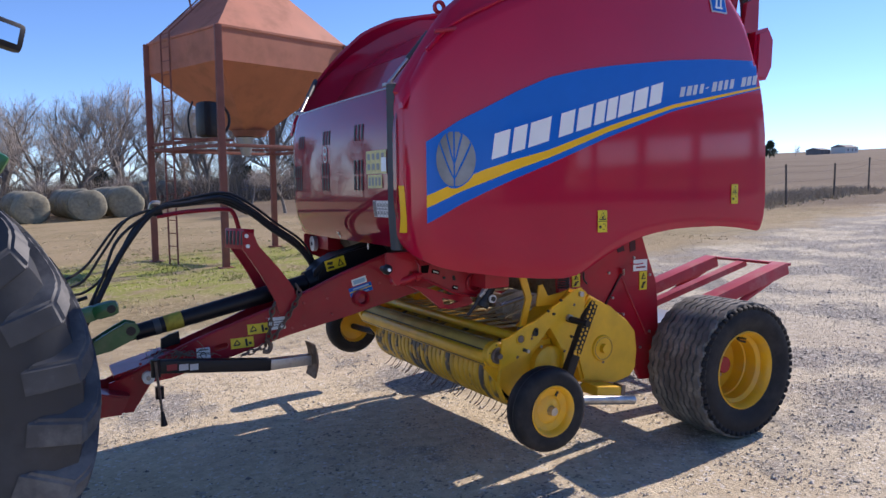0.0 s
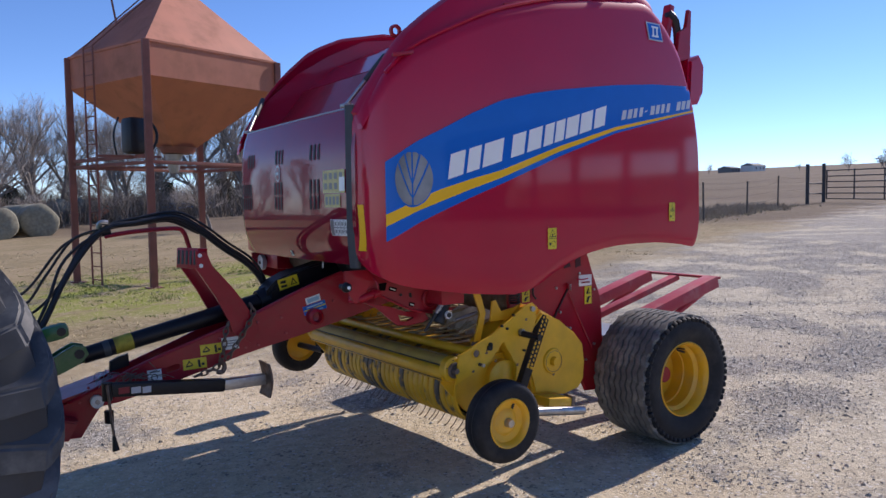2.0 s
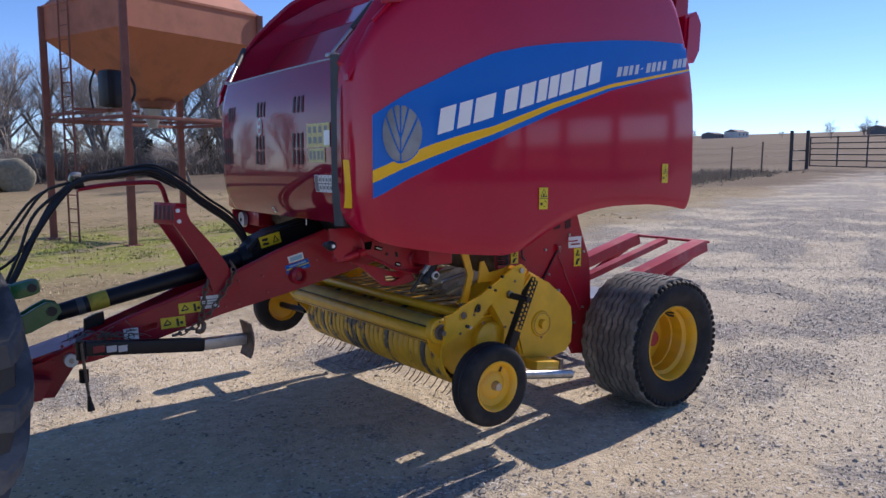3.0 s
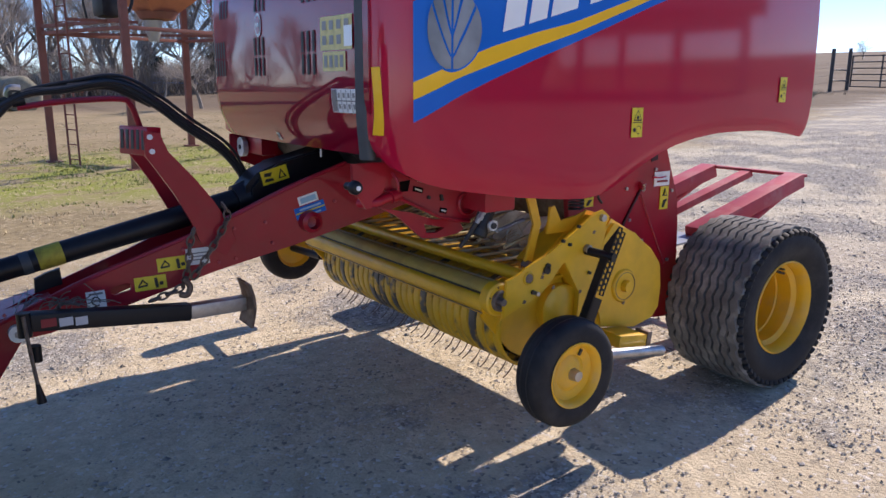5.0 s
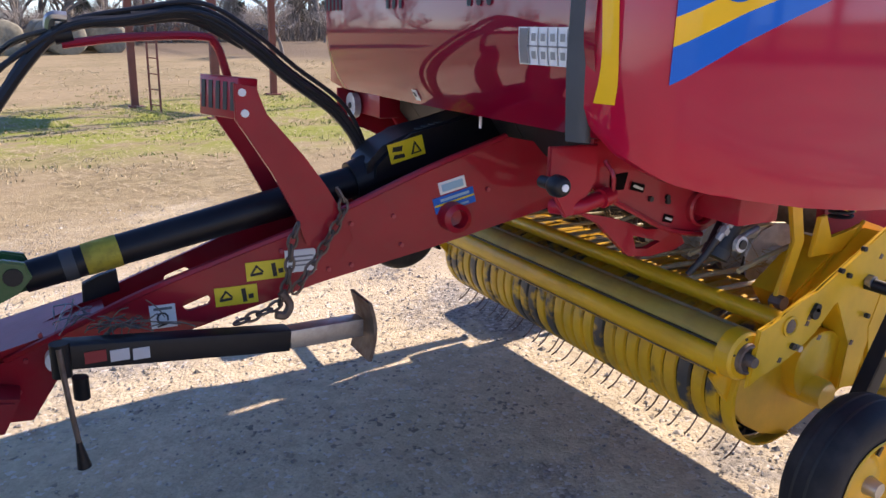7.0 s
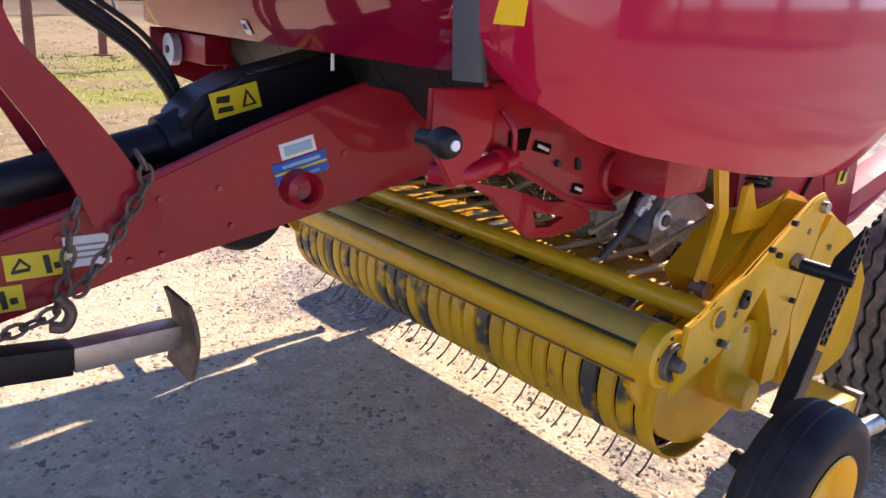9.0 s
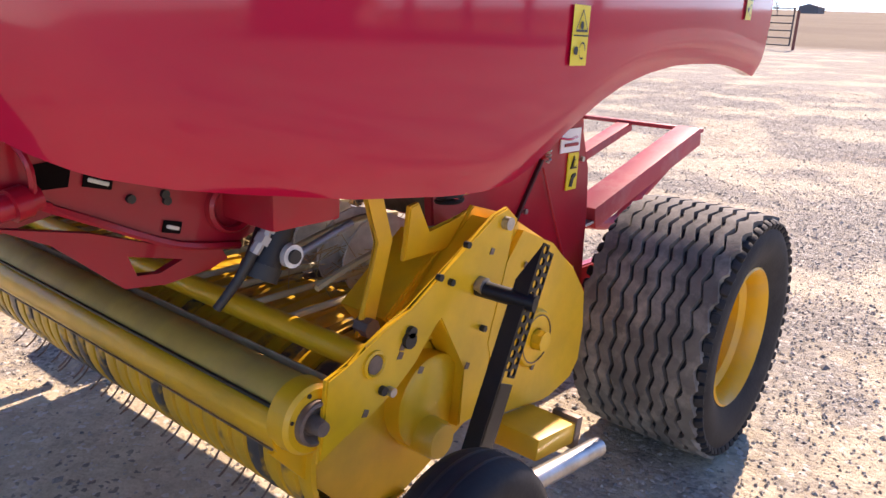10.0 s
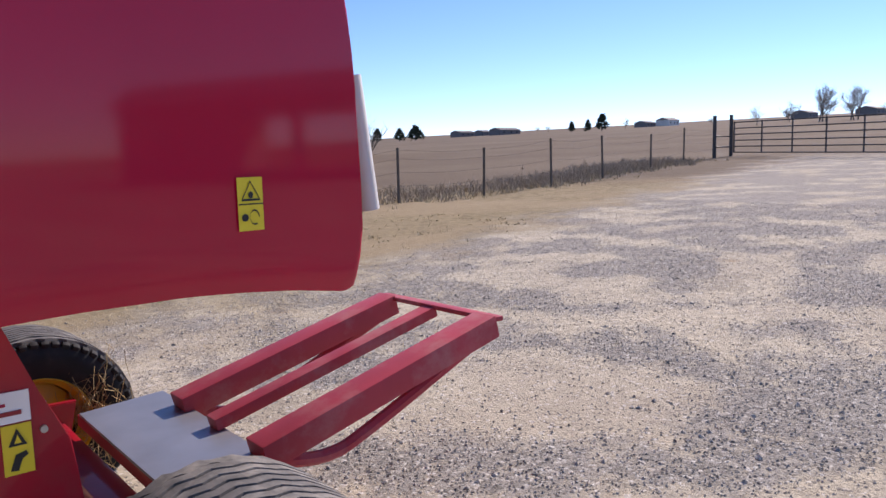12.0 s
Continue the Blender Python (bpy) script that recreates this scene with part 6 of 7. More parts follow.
# ---- tractor: the rear wheel and what shows beside it ----
def tractor():
    cx, cz, R = -0.63, 0.885, 1.005
    cy, hw = 3.42, 0.27
    t = thing("tractor", (cx, 4.66, land(cx, 4.66)), "green farm tractor with large lugged rear tyre, hitched to the baler", "tractor")
    Rc = R - 0.05
    prof = [(0.50, -hw * 0.72), (0.58, -hw * 0.95), (0.74, -hw * 1.04), (0.86, -hw * 0.98), (Rc - 0.02, -hw * 0.85), (Rc, -hw * 0.5), (Rc + 0.008, 0), (Rc, hw * 0.5), (Rc - 0.02, hw * 0.85), (0.86, hw * 0.98), (0.74, hw * 1.04), (0.58, hw * 0.95), (0.50, hw * 0.72)]
    tyre = part("tyre", lathe(B(), prof, (cx, cy, cz), 80), TRACTOR_TYRE, t, "huge black tractor tyre with deep lugs")
    n = 25
    src = {}
    for side in (-1, 1):
        for k in range(n):
            a = 2 * math.pi * (k + (0.5 if side > 0 else 0)) / n
            if side not in src:
                bm = B()
                rows = []
                for i in range(7):
                    v = i / 6
                    y = side * (hw * 1.07 * v - 0.02 * (1 - v))
                    ang = 0.30 * (1 - v) - 0.12
                    r_out = R - 0.012 * v * v - 0.055 * max(0, v - 0.8) / 0.2
                    r_in = Rc - 0.02 - 0.20 * max(0, v - 0.75) / 0.25
                    w0, w1 = 0.048 + 0.026 * v, 0.030 + 0.022 * v
                    ring = []
                    for r, w in ((r_in, -w0), (r_out, -w1), (r_out, w1), (r_in, w0)):
                        th = ang + w / R
                        ring.append(bm.verts.new((r * math.cos(th), y, r * math.sin(th))))
                    rows.append(ring)
                for p, q in zip(rows, rows[1:]):
                    for j in range(4):
                        bm.faces.new((p[j], p[(j + 1) % 4], q[(j + 1) % 4], q[j]))
                bm.faces.new(rows[0])
                bm.faces.new(rows[-1][::-1])
                bmesh.ops.bevel(bm, geom=[e for e in bm.edges], offset=0.012, segments=2, affect="EDGES")
                src[side] = part("lug", bm, TRACTOR_LUG, tyre)
                src[side].matrix_basis = Matrix.Translation((cx, cy, cz)) @ Matrix.Rotation(a, 4, "Y")
            else:
                same_part("lug", src[side], tyre, Matrix.Translation((cx, cy, cz)) @ Matrix.Rotation(a, 4, "Y"))
    part("rim", lathe(B(), [(0.50, -hw * 0.72), (0.53, -hw * 0.76), (0.50, -hw * 0.80), (0.46, -hw * 0.6), (0.44, 0.0), (0.2, 0.05), (0.16, -0.05), (0.001, -0.05)], (cx, cy, cz), 48), YELLOW_RIM, t, "yellow steel rim")
    part("axle_housing", rod(B(), (cx, 3.50, cz), (cx, 5.6, cz), 0.13, 0.13, 20), GREEN, t)
    part("rear_housing", box(B(), (cx + 0.1, 4.66, 0.88), (0.62, 0.55, 0.62), None, 0.06), GREEN, t)
    bm = B()
    def arc(u, v):
        a = radians(62 + 70 * u)
        return (cx + (R + 0.10) * math.cos(a), cy + 0.05 + 0.46 * v, cz + (R + 0.10) * math.sin(a))
    grid(bm, arc, 14, 3)
    thicken(bm, (0, 0, 0.03))
    part("fender", bm, GREEN, t, "green rear fender")
    part("lift_arm", beam(beam(B(), (-0.35, 4.33, 0.86), (0.43, 4.36, 1.045), 0.05, 0.08, 0.012), (0.41, 4.36, 1.04), (0.545, 4.36, 1.068), 0.07, 0.085, 0.035), GREEN, t, "green lift arm with an eye end")
    part("lift_arm_eye", rod(B(), (0.505, 4.32, 1.06), (0.505, 4.40, 1.06), 0.022, seg=12), INK, t)
    part("drawbar", beam(B(), (-0.5, 4.66, 0.42), (0.46, 4.66, 0.47), 0.09, 0.045, 0.008), GREEN, t)
    part("stub_guard", box(B(), (0.30, 4.66, 0.80), (0.24, 0.22, 0.24), None, 0.05), GREEN, t)
    mir = part("mirror", box(B(), (0.08, 4.0, 2.385), (0.20, 0.07, 0.135), pose(0, 0, 0, 0, 14, 20), 0.03), BLACK, t, "black framed tractor mirror")
    gl = B()
    bmesh.ops.create_cube(gl, size=1, matrix=Matrix.Translation((0.08, 4.0, 2.385)) @ pose(0, 0, 0, 0, 14, 20) @ Matrix.Translation((0, -0.037, 0)) @ Matrix.Diagonal((0.135, 0.004, 0.075, 1)))
    part("mirror_glass", gl, glass, mir)
    part("cab_step", box(B(), (0.0, 4.05, 1.83), (0.16, 0.08, 0.10), pose(0, 0, 0, 0, 30, 0), 0.02), GREEN, t)
    part("mirror_arm", tube(B(), [(0.0, 4.02, 2.40), (-0.3, 4.05, 2.42), (-0.7, 4.1, 2.45)], 0.018, 8), BLACK, t)
    part("cab_post", beam(B(), (-0.72, 4.12, 1.7), (-0.70, 4.12, 2.75), 0.09, 0.09, 0.02), GREEN, t)


TRACTOR_LUG = material("dusty_lug_rubber", (0.055, 0.057, 0.062), 0.6, vary=0.2, scale=8, dirt=(0.26, 0.255, 0.24), dirt_amount=0.55, dirt_scale=4, bump=0.15)
TRACTOR_TYRE = material("dark_tractor_rubber", (0.020, 0.023, 0.029), 0.55, vary=0.2, scale=5, dirt=(0.09, 0.09, 0.09), dirt_amount=0.45, dirt_scale=3, bump=0.12)
tractor()


# ---- overhead grain bin ----
def grain_bin():
    C = Vector((3.65, 15.78, 0))
    a, b = Vector((3.15, 1.07, 0)), Vector((-0.98, 2.86, 0))
    mid = C + (a + b) / 2
    t = thing("grain_bin", (mid.x, mid.y, land(mid.x, mid.y)), "faded rust-red overhead grain bin on four steel legs", "grain bin")
    corner = [C, C + a, C + a + b, C + b]
    top, low = 5.02, 4.33
    def sq(z, k, lift=0.0):
        return [mid + (c - mid) * k + Vector((0, 0, z)) for c in corner]
    def skin(bm, r0, r1):
        v0, v1 = [bm.verts.new(p) for p in r0], [bm.verts.new(p) for p in r1]
        for i in range(4):
            bm.faces.new((v0[i], v0[(i + 1) % 4], v1[(i + 1) % 4], v1[i]))
    bm = B()
    skin(bm, sq(low, 1.0), sq(top, 1.0))
    part("bin_wall", bm, BIN_RED, t, "faded red sheet steel wall")
    bm = B()
    skin(bm, sq(3.02, 0.17), sq(low, 1.0))
    part("hopper", bm, BIN_RED, t, "tapering hopper")
    bm = B()
    skin(bm, sq(top, 1.01), sq(6.62, 0.14))
    r = sq(6.62, 0.14)
    bm.faces.new([bm.verts.new(p) for p in r])
    part("roof", bm, BIN_RED, t, "sloping sheet roof")
    bm = B()
    bmesh.ops.create_cone(bm, cap_ends=True, segments=20, radius1=0.34, radius2=0.42, depth=0.14, matrix=Matrix.Translation((mid.x, mid.y, 2.98)))
    ch = part("discharge_ring", bm, BIN_LEG, t)
    bm = B()
    bmesh.ops.create_cone(bm, cap_ends=True, segments=14, radius1=0.10, radius2=0.20, depth=0.42, matrix=Matrix.Translation((mid.x - 0.1, mid.y, 2.68)))
    part("discharge_sock", bm, GALV, t, "pale hanging discharge spout")
    for c in corner:
        d = (c - mid).normalized() * 0.02
        g = land(c.x, c.y)
        part("leg", beam(B(), c + d + Vector((0, 0, g - 0.05)), c + d + Vector((0, 0, top)), 0.14, 0.14, 0.012), BIN_LEG, t, "square steel leg")
        part("base_plate", box(B(), (c.x, c.y, g + 0.01), (0.3, 0.3, 0.03)), BIN_LEG, t)
    for p, q in ((0, 1), (1, 2), (2, 3), (3, 0)):
        for z in (2.60, 2.73):
            if z == 2.73 and p in (0, 2):
                continue
            part("girt", beam(B(), corner[p] + Vector((0, 0, z)), corner[q] + Vector((0, 0, z)), 0.06, 0.07, 0.006), BIN_LEG, t)
    for k in range(4):
        p, q = corner[k], corner[(k + 1) % 4]
        part("rim_angle", beam(B(), p + Vector((0, 0, top)), q + Vector((0, 0, top)), 0.05, 0.05), BIN_RED, t)
    # ladder on the near left face
    lp = C + b * 0.62 + Vector((-0.16, -0.05, 0))
    u = b.normalized() * 0.19
    lad = part("ladder", beam(beam(B(), lp - u + Vector((0, 0, land(lp.x, lp.y))), lp - u + Vector((0, 0, 5.1)), 0.035, 0.035), lp + u + Vector((0, 0, land(lp.x, lp.y))), lp + u + Vector((0, 0, 5.1)), 0.035, 0.035), BIN_LEG, t, "thin steel ladder")
    for k in range(18):
        z = 0.15 + 0.29 * k
        part("rung", rod(B(), lp - u + Vector((0, 0, z)), lp + u + Vector((0, 0, z)), 0.012, seg=6), BIN_LEG, lad)
    top_l = lp + Vector((0, 0, 5.1))
    apex = mid + Vector((-0.2, -0.2, 6.75))
    part("ladder_top", beam(beam(B(), top_l - u, apex - u, 0.03, 0.03), top_l + u, apex + u, 0.03, 0.03), BIN_LEG, lad)
    tops = []
    for f in (0.30, 0.72):
        foot = top_l.lerp(apex, f) - u
        tops.append(foot + Vector((-0.10, 0, 0.62)))
        part("rail_post", beam(B(), foot, tops[-1], 0.035, 0.035), BIN_LEG, lad)
    part("hand_rail", beam(B(), tops[0] - (tops[1] - tops[0]) * 0.15, tops[1], 0.035, 0.035), BIN_LEG, lad)
    # round motor guard beside the front leg
    mc = C + b * 0.16 + a * 0.03 + Vector((0, 0, 3.15))
    ax = Vector((-0.30, -0.95, 0)) * 0.16
    m = part("motor_guard", box(B(), mc + Vector((-0.10, 0, 0)), (0.42, 0.40, 0.74), pose(0, 0, 0, 0, 0, 18), 0.11), BLACK, t, "black rounded motor guard on the hopper")
    part("guard_ring", tube(B(), [mc + Vector((0.34 * math.cos(q) * 0.95, -0.05, 0.36 * math.sin(q))) for q in (-1.35, -0.9, -0.4, 0, 0.4, 0.9, 1.35)], 0.03, 8), BLACK, m)
    part("motor_bracket", beam(B(), mc + Vector((-0.8, 0, -0.42)), mc + Vector((0.4, 0, -0.42)), 0.05, 0.05), BIN_LEG, m)
    part("guard_frame", tube(B(), [mc + Vector((-0.48, -0.1, -0.4)), mc + Vector((-0.52, -0.1, 0)), mc + Vector((-0.42, -0.1, 0.35))], 0.02, 6), BLACK, m)
    part("crossbar", beam(B(), corner[3] + Vector((0, 0, 2.60)), corner[1] + Vector((0, 0, 2.60)), 0.05, 0.05), BIN_LEG, t)


grain_bin()


# ---- round hay bales ----
def hay_bales():
    r, ln = 0.96, 1.5
    bm = B()
    n = 30
    rr = random.Random(3)
    prof = [(0.02, -ln / 2 + 0.02), (r * 0.5, -ln / 2 - 0.02), (r * 0.92, -ln / 2), (r, -ln / 2 + 0.08), (r * 1.01, 0), (r, ln / 2 - 0.08), (r * 0.92, ln / 2), (r * 0.5, ln / 2 + 0.02), (0.02, ln / 2 - 0.02)]
    lathe(bm, prof, (0, 0, 0), n)
    for v in bm.verts:
        v.co += Vector((rr.uniform(-1, 1), rr.uniform(-1, 1), rr.uniform(-1, 1))) * 0.022
        if v.co.z < -r * 0.86:
            v.co.z = -r * 0.86 + (v.co.z + r * 0.86) * 0.3
    me = bpy.data.meshes.new("hay_bale")
    bm.to_mesh(me)
    bm.free()
    me.materials.append(HAY)
    for p in me.polygons:
        p.use_smooth = True
    for row, (x0, y0, cnt) in enumerate(((-6.0, 48.6, 6), (-2.9, 48.2, 7), (0.15, 47.8, 7), (3.1, 47.4, 7), (5.3, 48.6, 6))):
        for k in range(cnt):
            x, y = x0 - 0.14 * k - (0.05 * row), y0 + 1.80 * k
            ob = new("hay_bale", me)
            ob.matrix_basis = Matrix.Translation((x, y, land(x, y) + r * 0.87)) @ pose(0, 0, 0, 0, 0, 4 + 7 * math.sin(k * 2.1 + row)) @ Matrix.Rotation(k * 0.9 + row, 4, 'Y') @ Matrix.Scale(1 + 0.05 * math.sin(3.3 * k + 2 * row), 4)
            tagged(ob, "weathered grey round hay bale lying in a row", "hay bale", "rows of hay bales")
    for x, y in ((-11, 55), (-14, 57), (-7.5, 60), (8.5, 66), (10.2, 68), (-16, 58)):
        ob = new("hay_bale", me)
        ob.matrix_basis = Matrix.Translation((x, y, land(x, y) + r * 0.87)) @ pose(0, 0, 0, 40, 0, 30)
        tagged(ob, "weathered grey round hay bale lying in a row", "hay bale", "rows of hay bales")


hay_bales()


# ---- bare trees ----
def tree_mesh(seed, height, spread=0.5, levels=5, upright=0.35):
    """A leafless tree: tapered trunk and limbs, and a haze of fine twigs."""
    rg = random.Random(seed)
    wood, fine = B(), B()

    def grow(p, d, length, r, level):
        pts = [p]
        dd = d.copy()
        for _ in range(3):
            dd = (dd + Vector((rg.gauss(0, 0.13), rg.gauss(0, 0.13), rg.gauss(0.03, 0.08)))).normalized()
            pts.append(pts[-1] + dd * length / 3)
        tube(wood if level < 3 else fine, pts, r, 7 if level == 0 else (5 if level < 2 else 3), 2 if level < 2 else 1, level < 2, r * 0.55, caps=False)
        if level >= levels:
            return
        kids = (5, 4, 4, 4, 3, 3)[level] + (1 if rg.random() < 0.4 else 0)
        for k in range(kids):
            f = rg.uniform(0.35, 1.0) if level else rg.uniform(0.42, 1.0)
            i = min(2, int(f * 3))
            base = pts[i] + (pts[i + 1] - pts[i]) * (f * 3 - i)
            az = rg.uniform(0, 2 * math.pi)
            side = Vector((math.cos(az), math.sin(az), 0))
            nd = (dd * (0.75 if level else 0.6) + side * spread * rg.uniform(0.7, 1.5) + Vector((0, 0, upright * rg.uniform(0.2, 1)))).normalized()
            grow(base, nd, length * rg.uniform(0.52, 0.78), max(0.004, r * 0.55 * rg.uniform(0.7, 1.0)), level + 1)

    grow(Vector((0, 0, -0.2)), Vector((rg.gauss(0, 0.06), rg.gauss(0, 0.06), 1)).normalized(), height * 0.36, height * 0.022, 0)
    return wood, fine


def make_tree(name, seed, height, label, spread=0.5, levels=5, upright=0.35):
    t = thing(name, (0, 0, 0), label, "tree", "bare trees")
    w, f = tree_mesh(seed, height, spread, levels, upright)
    part("trunk", w, BARK, t, weld=False)
    part("crown", f, TWIG, t, weld=False, smooth=0)
    return t


protos = [make_tree("bare_tree", 11, 9.5, "leafless grey winter tree with a wide crown", 0.62),
          make_tree("bare_tree", 23, 11.0, "tall leafless winter tree with fine twigs", 0.45),
          make_tree("bare_tree", 37, 7.5, "leafless winter tree with spreading limbs", 0.7, 5, 0.2),
          make_tree("bare_tree", 41, 6.5, "low leafless brushy tree", 0.75, 5, 0.15)]
rt = random.Random(9)
used = [False] * 4


def put_tree(i, x, y, s=1.0):
    m = Matrix.Translation((x, y, land(x, y))) @ Matrix.Rotation(rt.uniform(0, 6.28), 4, "Z") @ Matrix.Scale(s, 4)
    if not used[i]:
        used[i] = True
        protos[i].matrix_basis = m
        return
    c = copy_thing(protos[i], Matrix())
    c.matrix_basis = m


for k in range(54):
    az = radians(106 - 45 * k / 53 + rt.uniform(-0.7, 0.7))
    d = rt.uniform(66, 98)
    put_tree((0, 1, 2, 1, 3)[k % 5], d * math.cos(az), d * math.sin(az), rt.uniform(1.0, 1.5))
for k in range(10):
    az = radians(104 - 44 * k / 9 + rt.uniform(-1.2, 1.2))
    d = rt.uniform(56, 63)
    put_tree((3, 2)[k % 2], d * math.cos(az), d * math.sin(az), rt.uniform(0.5, 0.8))
put_tree(2, 11.7, 38.0, 0.58)
for k in range(22):
    az = radians(110 + 62 * k / 21 + rt.uniform(-1.5, 1.5))
    d = rt.uniform(62, 90)
    put_tree((0, 1, 2, 3)[k % 4], d * math.cos(az), d * math.sin(az), rt.uniform(0.8, 1.2))
def polar(az, d):
    return 3.4 + d * math.cos(radians(az)), 1.8 + d * math.sin(radians(az))


for az, d, k, i in ((27.0, 190, 0.85, 0), (24.9, 230, 1.15, 2), (22.9, 200, 1.55, 0), (21.0, 205, 1.6, 3), (19.2, 220, 1.15, 2), (17.2, 230, 1.0, 0), (30.0, 330, 0.8, 2), (36.0, 340, 0.9, 0), (42.5, 420, 1.0, 2), (41.6, 430, 1.0, 2)):
    put_tree(i, *polar(az, d), k * 0.68)
for az, d, k, i in ((24.7, 226, 1.1, 0), (23.1, 204, 1.5, 1), (22.7, 198, 1.4, 2), (21.2, 200, 1.5, 0), (20.8, 208, 1.4, 1), (25.1, 232, 1.0, 3)):
    put_tree(i, *polar(az, d), k * 0.68)


def brush():
    """Undergrowth along the tree line."""
    bm = B()
    rg = random.Random(77)
    for k in range(23000):
        az = radians(rg.uniform(54, 108) if k < 17000 else rg.uniform(108, 175))
        d = rg.uniform(60, 95)
        x, y = d * math.cos(az), d * math.sin(az)
        h = rg.uniform(0.6, 4.4) * (0.6 + 0.8 * abs(noise.noise(Vector((x * 0.12, y * 0.12, 1)))))
        lean = Vector((rg.gauss(0, 0.35), rg.gauss(0, 0.35), 1))
        p = Vector((x, y, land(x, y) - 0.1))
        w = rg.uniform(0.02, 0.05)
        q = p + lean * h
        s = Vector((rg.uniform(-1, 1), rg.uniform(-1, 1), 0)).normalized() * w
        bm.faces.new([bm.verts.new(v) for v in (p - s, p + s, q)])
        for _ in range(4):
            o = p + (q - p) * rg.uniform(0.3, 0.9)
            e = o + Vector((rg.gauss(0, 0.5), rg.gauss(0, 0.5), rg.uniform(0.2, 0.9)))
            bm.faces.new([bm.verts.new(v) for v in (o - s * 0.5, o + s * 0.5, e)])
    return bm


tagged(part("undergrowth", brush(), BRUSH, smooth=0, weld=False), "tangled leafless undergrowth below the trees", "undergrowth", kind="stuff")


def cedar(x, y, h, w):
    t = thing("evergreen_tree", (x, y, land(x, y)), "small dark evergreen on the horizon", "tree", "far evergreens")
    bm = B()
    rg = random.Random(int(x * 7 + y))
    for k in range(420):
        f = rg.random() ** 0.8
        r = w * (1 - f) ** 0.7 * (0.55 + 0.45 * rg.random()) * (0.5 + min(0.5, f * 4))
        a = rg.uniform(0, 6.28)
        c = Vector((x + r * math.cos(a), y + r * math.sin(a), land(x, y) + 0.15 * h + f * h * 0.85))
        q = 0.12 * w + 0.1
        bm.faces.new([bm.verts.new(c + Vector((rg.gauss(0, q), rg.gauss(0, q), rg.gauss(0, q)))) for _ in range(3)])
    part("crown", bm, CEDAR, t, smooth=0, weld=False)
    part("trunk", rod(B(), (x, y, land(x, y) - 0.1), (x, y, land(x, y) + 0.5 * h), 0.1 * w, seg=6), BARK, t)


for az, d, h, w in ((54.6, 330, 8, 3.6), (52.9, 320, 7, 4.2), (51.7, 320, 8, 6.0), (39.9, 300, 5.5, 2.2), (38.7, 300, 6.0, 2.4), (37.7, 290, 8.5, 4.0), (74, 72, 3.0, 1.6), (72, 74, 2.6, 1.5), (66, 80, 3.4, 1.7), (78, 74, 2.8, 1.4), (88, 76, 3.0, 1.8)):
    x, y = polar(az, d)
    cedar(round(x, 1), round(y, 1), h * (0.7 if d > 100 else 1), w * (0.7 if d > 100 else 1))


# ---- fence and gate ----
FENCE = [(12.7, 17.9), (15.3, 17.7), (17.85, 17.1), (20.7, 17.1), (24.0, 17.7), (28.4, 18.8), (32.0, 19.6)]
def fence():
    t = thing("wire_fence", (24, 19, land(24, 19)), "sagging wire fence on thin steel posts", "fence")
    tops = []
    for i, (x, y) in enumerate(FENCE):
        g = land(x, y)
        h = 1.42 + 0.08 * math.sin(i * 2.3)
        lean = Vector((0.02 * math.sin(i * 3.1), 0.03 * math.cos(i * 1.7), 1))
        part("post", beam(B(), (x, y, g - 0.2), Vector((x, y, g)) + lean * h, 0.055, 0.045), POST, t)
        tops.append((x, y, g, h))
    for (x0, y0, g0, h0), (x1, y1, g1, h1) in zip(tops, tops[1:] + [(36.0, 20.4, land(36, 20.4), 1.4)]):
        for f in (0.32, 0.56, 0.80, 0.96):
            mid = ((x0 + x1) / 2, (y0 + y1) / 2, (g0 + g1) / 2 + 1.4 * f - 0.04)
            part("wire", tube(B(), [(x0, y0, g0 + h0 * f), mid, (x1, y1, g1 + h1 * f)], 0.0035, 4, 3, caps=False), POST, t)
fence()


def gate():
    A_, B_ = Vector((35.8, 20.35, 0)), Vector((39.4, 21.2, 0))
    post0 = thing("gate_post", (A_.x, A_.y, land(A_.x, A_.y)), "tall dark round steel gate post", "post", "gate posts")
    z0 = land(36, 20)
    part("post", rod(B(), (A_.x, A_.y, z0 - 0.2), (A_.x, A_.y, z0 + 1.95), 0.085, seg=14), GATE, post0)
    copy_thing(post0, Matrix.Translation((37.4, 20.4, land(37.4, 20.4))))
    # the gate swings open along the yard's far side
    P, Q = Vector((37.5, 20.3, land(37.5, 20.3))), Vector((34.2, 11.8, land(34.2, 11.8)))
    t = thing("metal_gate", tuple(P), "long dark tubular steel farm gate, closed", "gate")
    for k in range(6):
        z = 0.18 + 1.42 * k / 5
        part("rail", rod(B(), P + Vector((0, 0, z)), Q + Vector((0, 0, z)), 0.028, seg=8), GATE, t)
    for k in range(6):
        f = k / 5
        c = P + (Q - P) * f
        part("upright", beam(B(), c + Vector((0, 0, 0.16)), c + Vector((0, 0, 1.64)), 0.06, 0.05), GATE, t)
    e = thing("gate_post", (Q.x, Q.y, Q.z), "rusty wooden gate end post", "post", "gate posts")
    part("post", rod(B(), (Q.x + 0.05, Q.y - 0.15, Q.z - 0.2), (Q.x + 0.05, Q.y - 0.15, Q.z + 1.5), 0.06, seg=10), BIN_LEG, e)
    t2 = thing("brace_panel", tuple(A_ + Vector((0.8, 0, z0))), "short dark pipe panel between two gate posts", "fence panel")
    for z in (0.5, 1.0):
        part("rail", rod(B(), (A_.x, A_.y, z0 + z), (37.4, 20.4, z0 + z), 0.03, seg=8), GATE, t2)


gate()


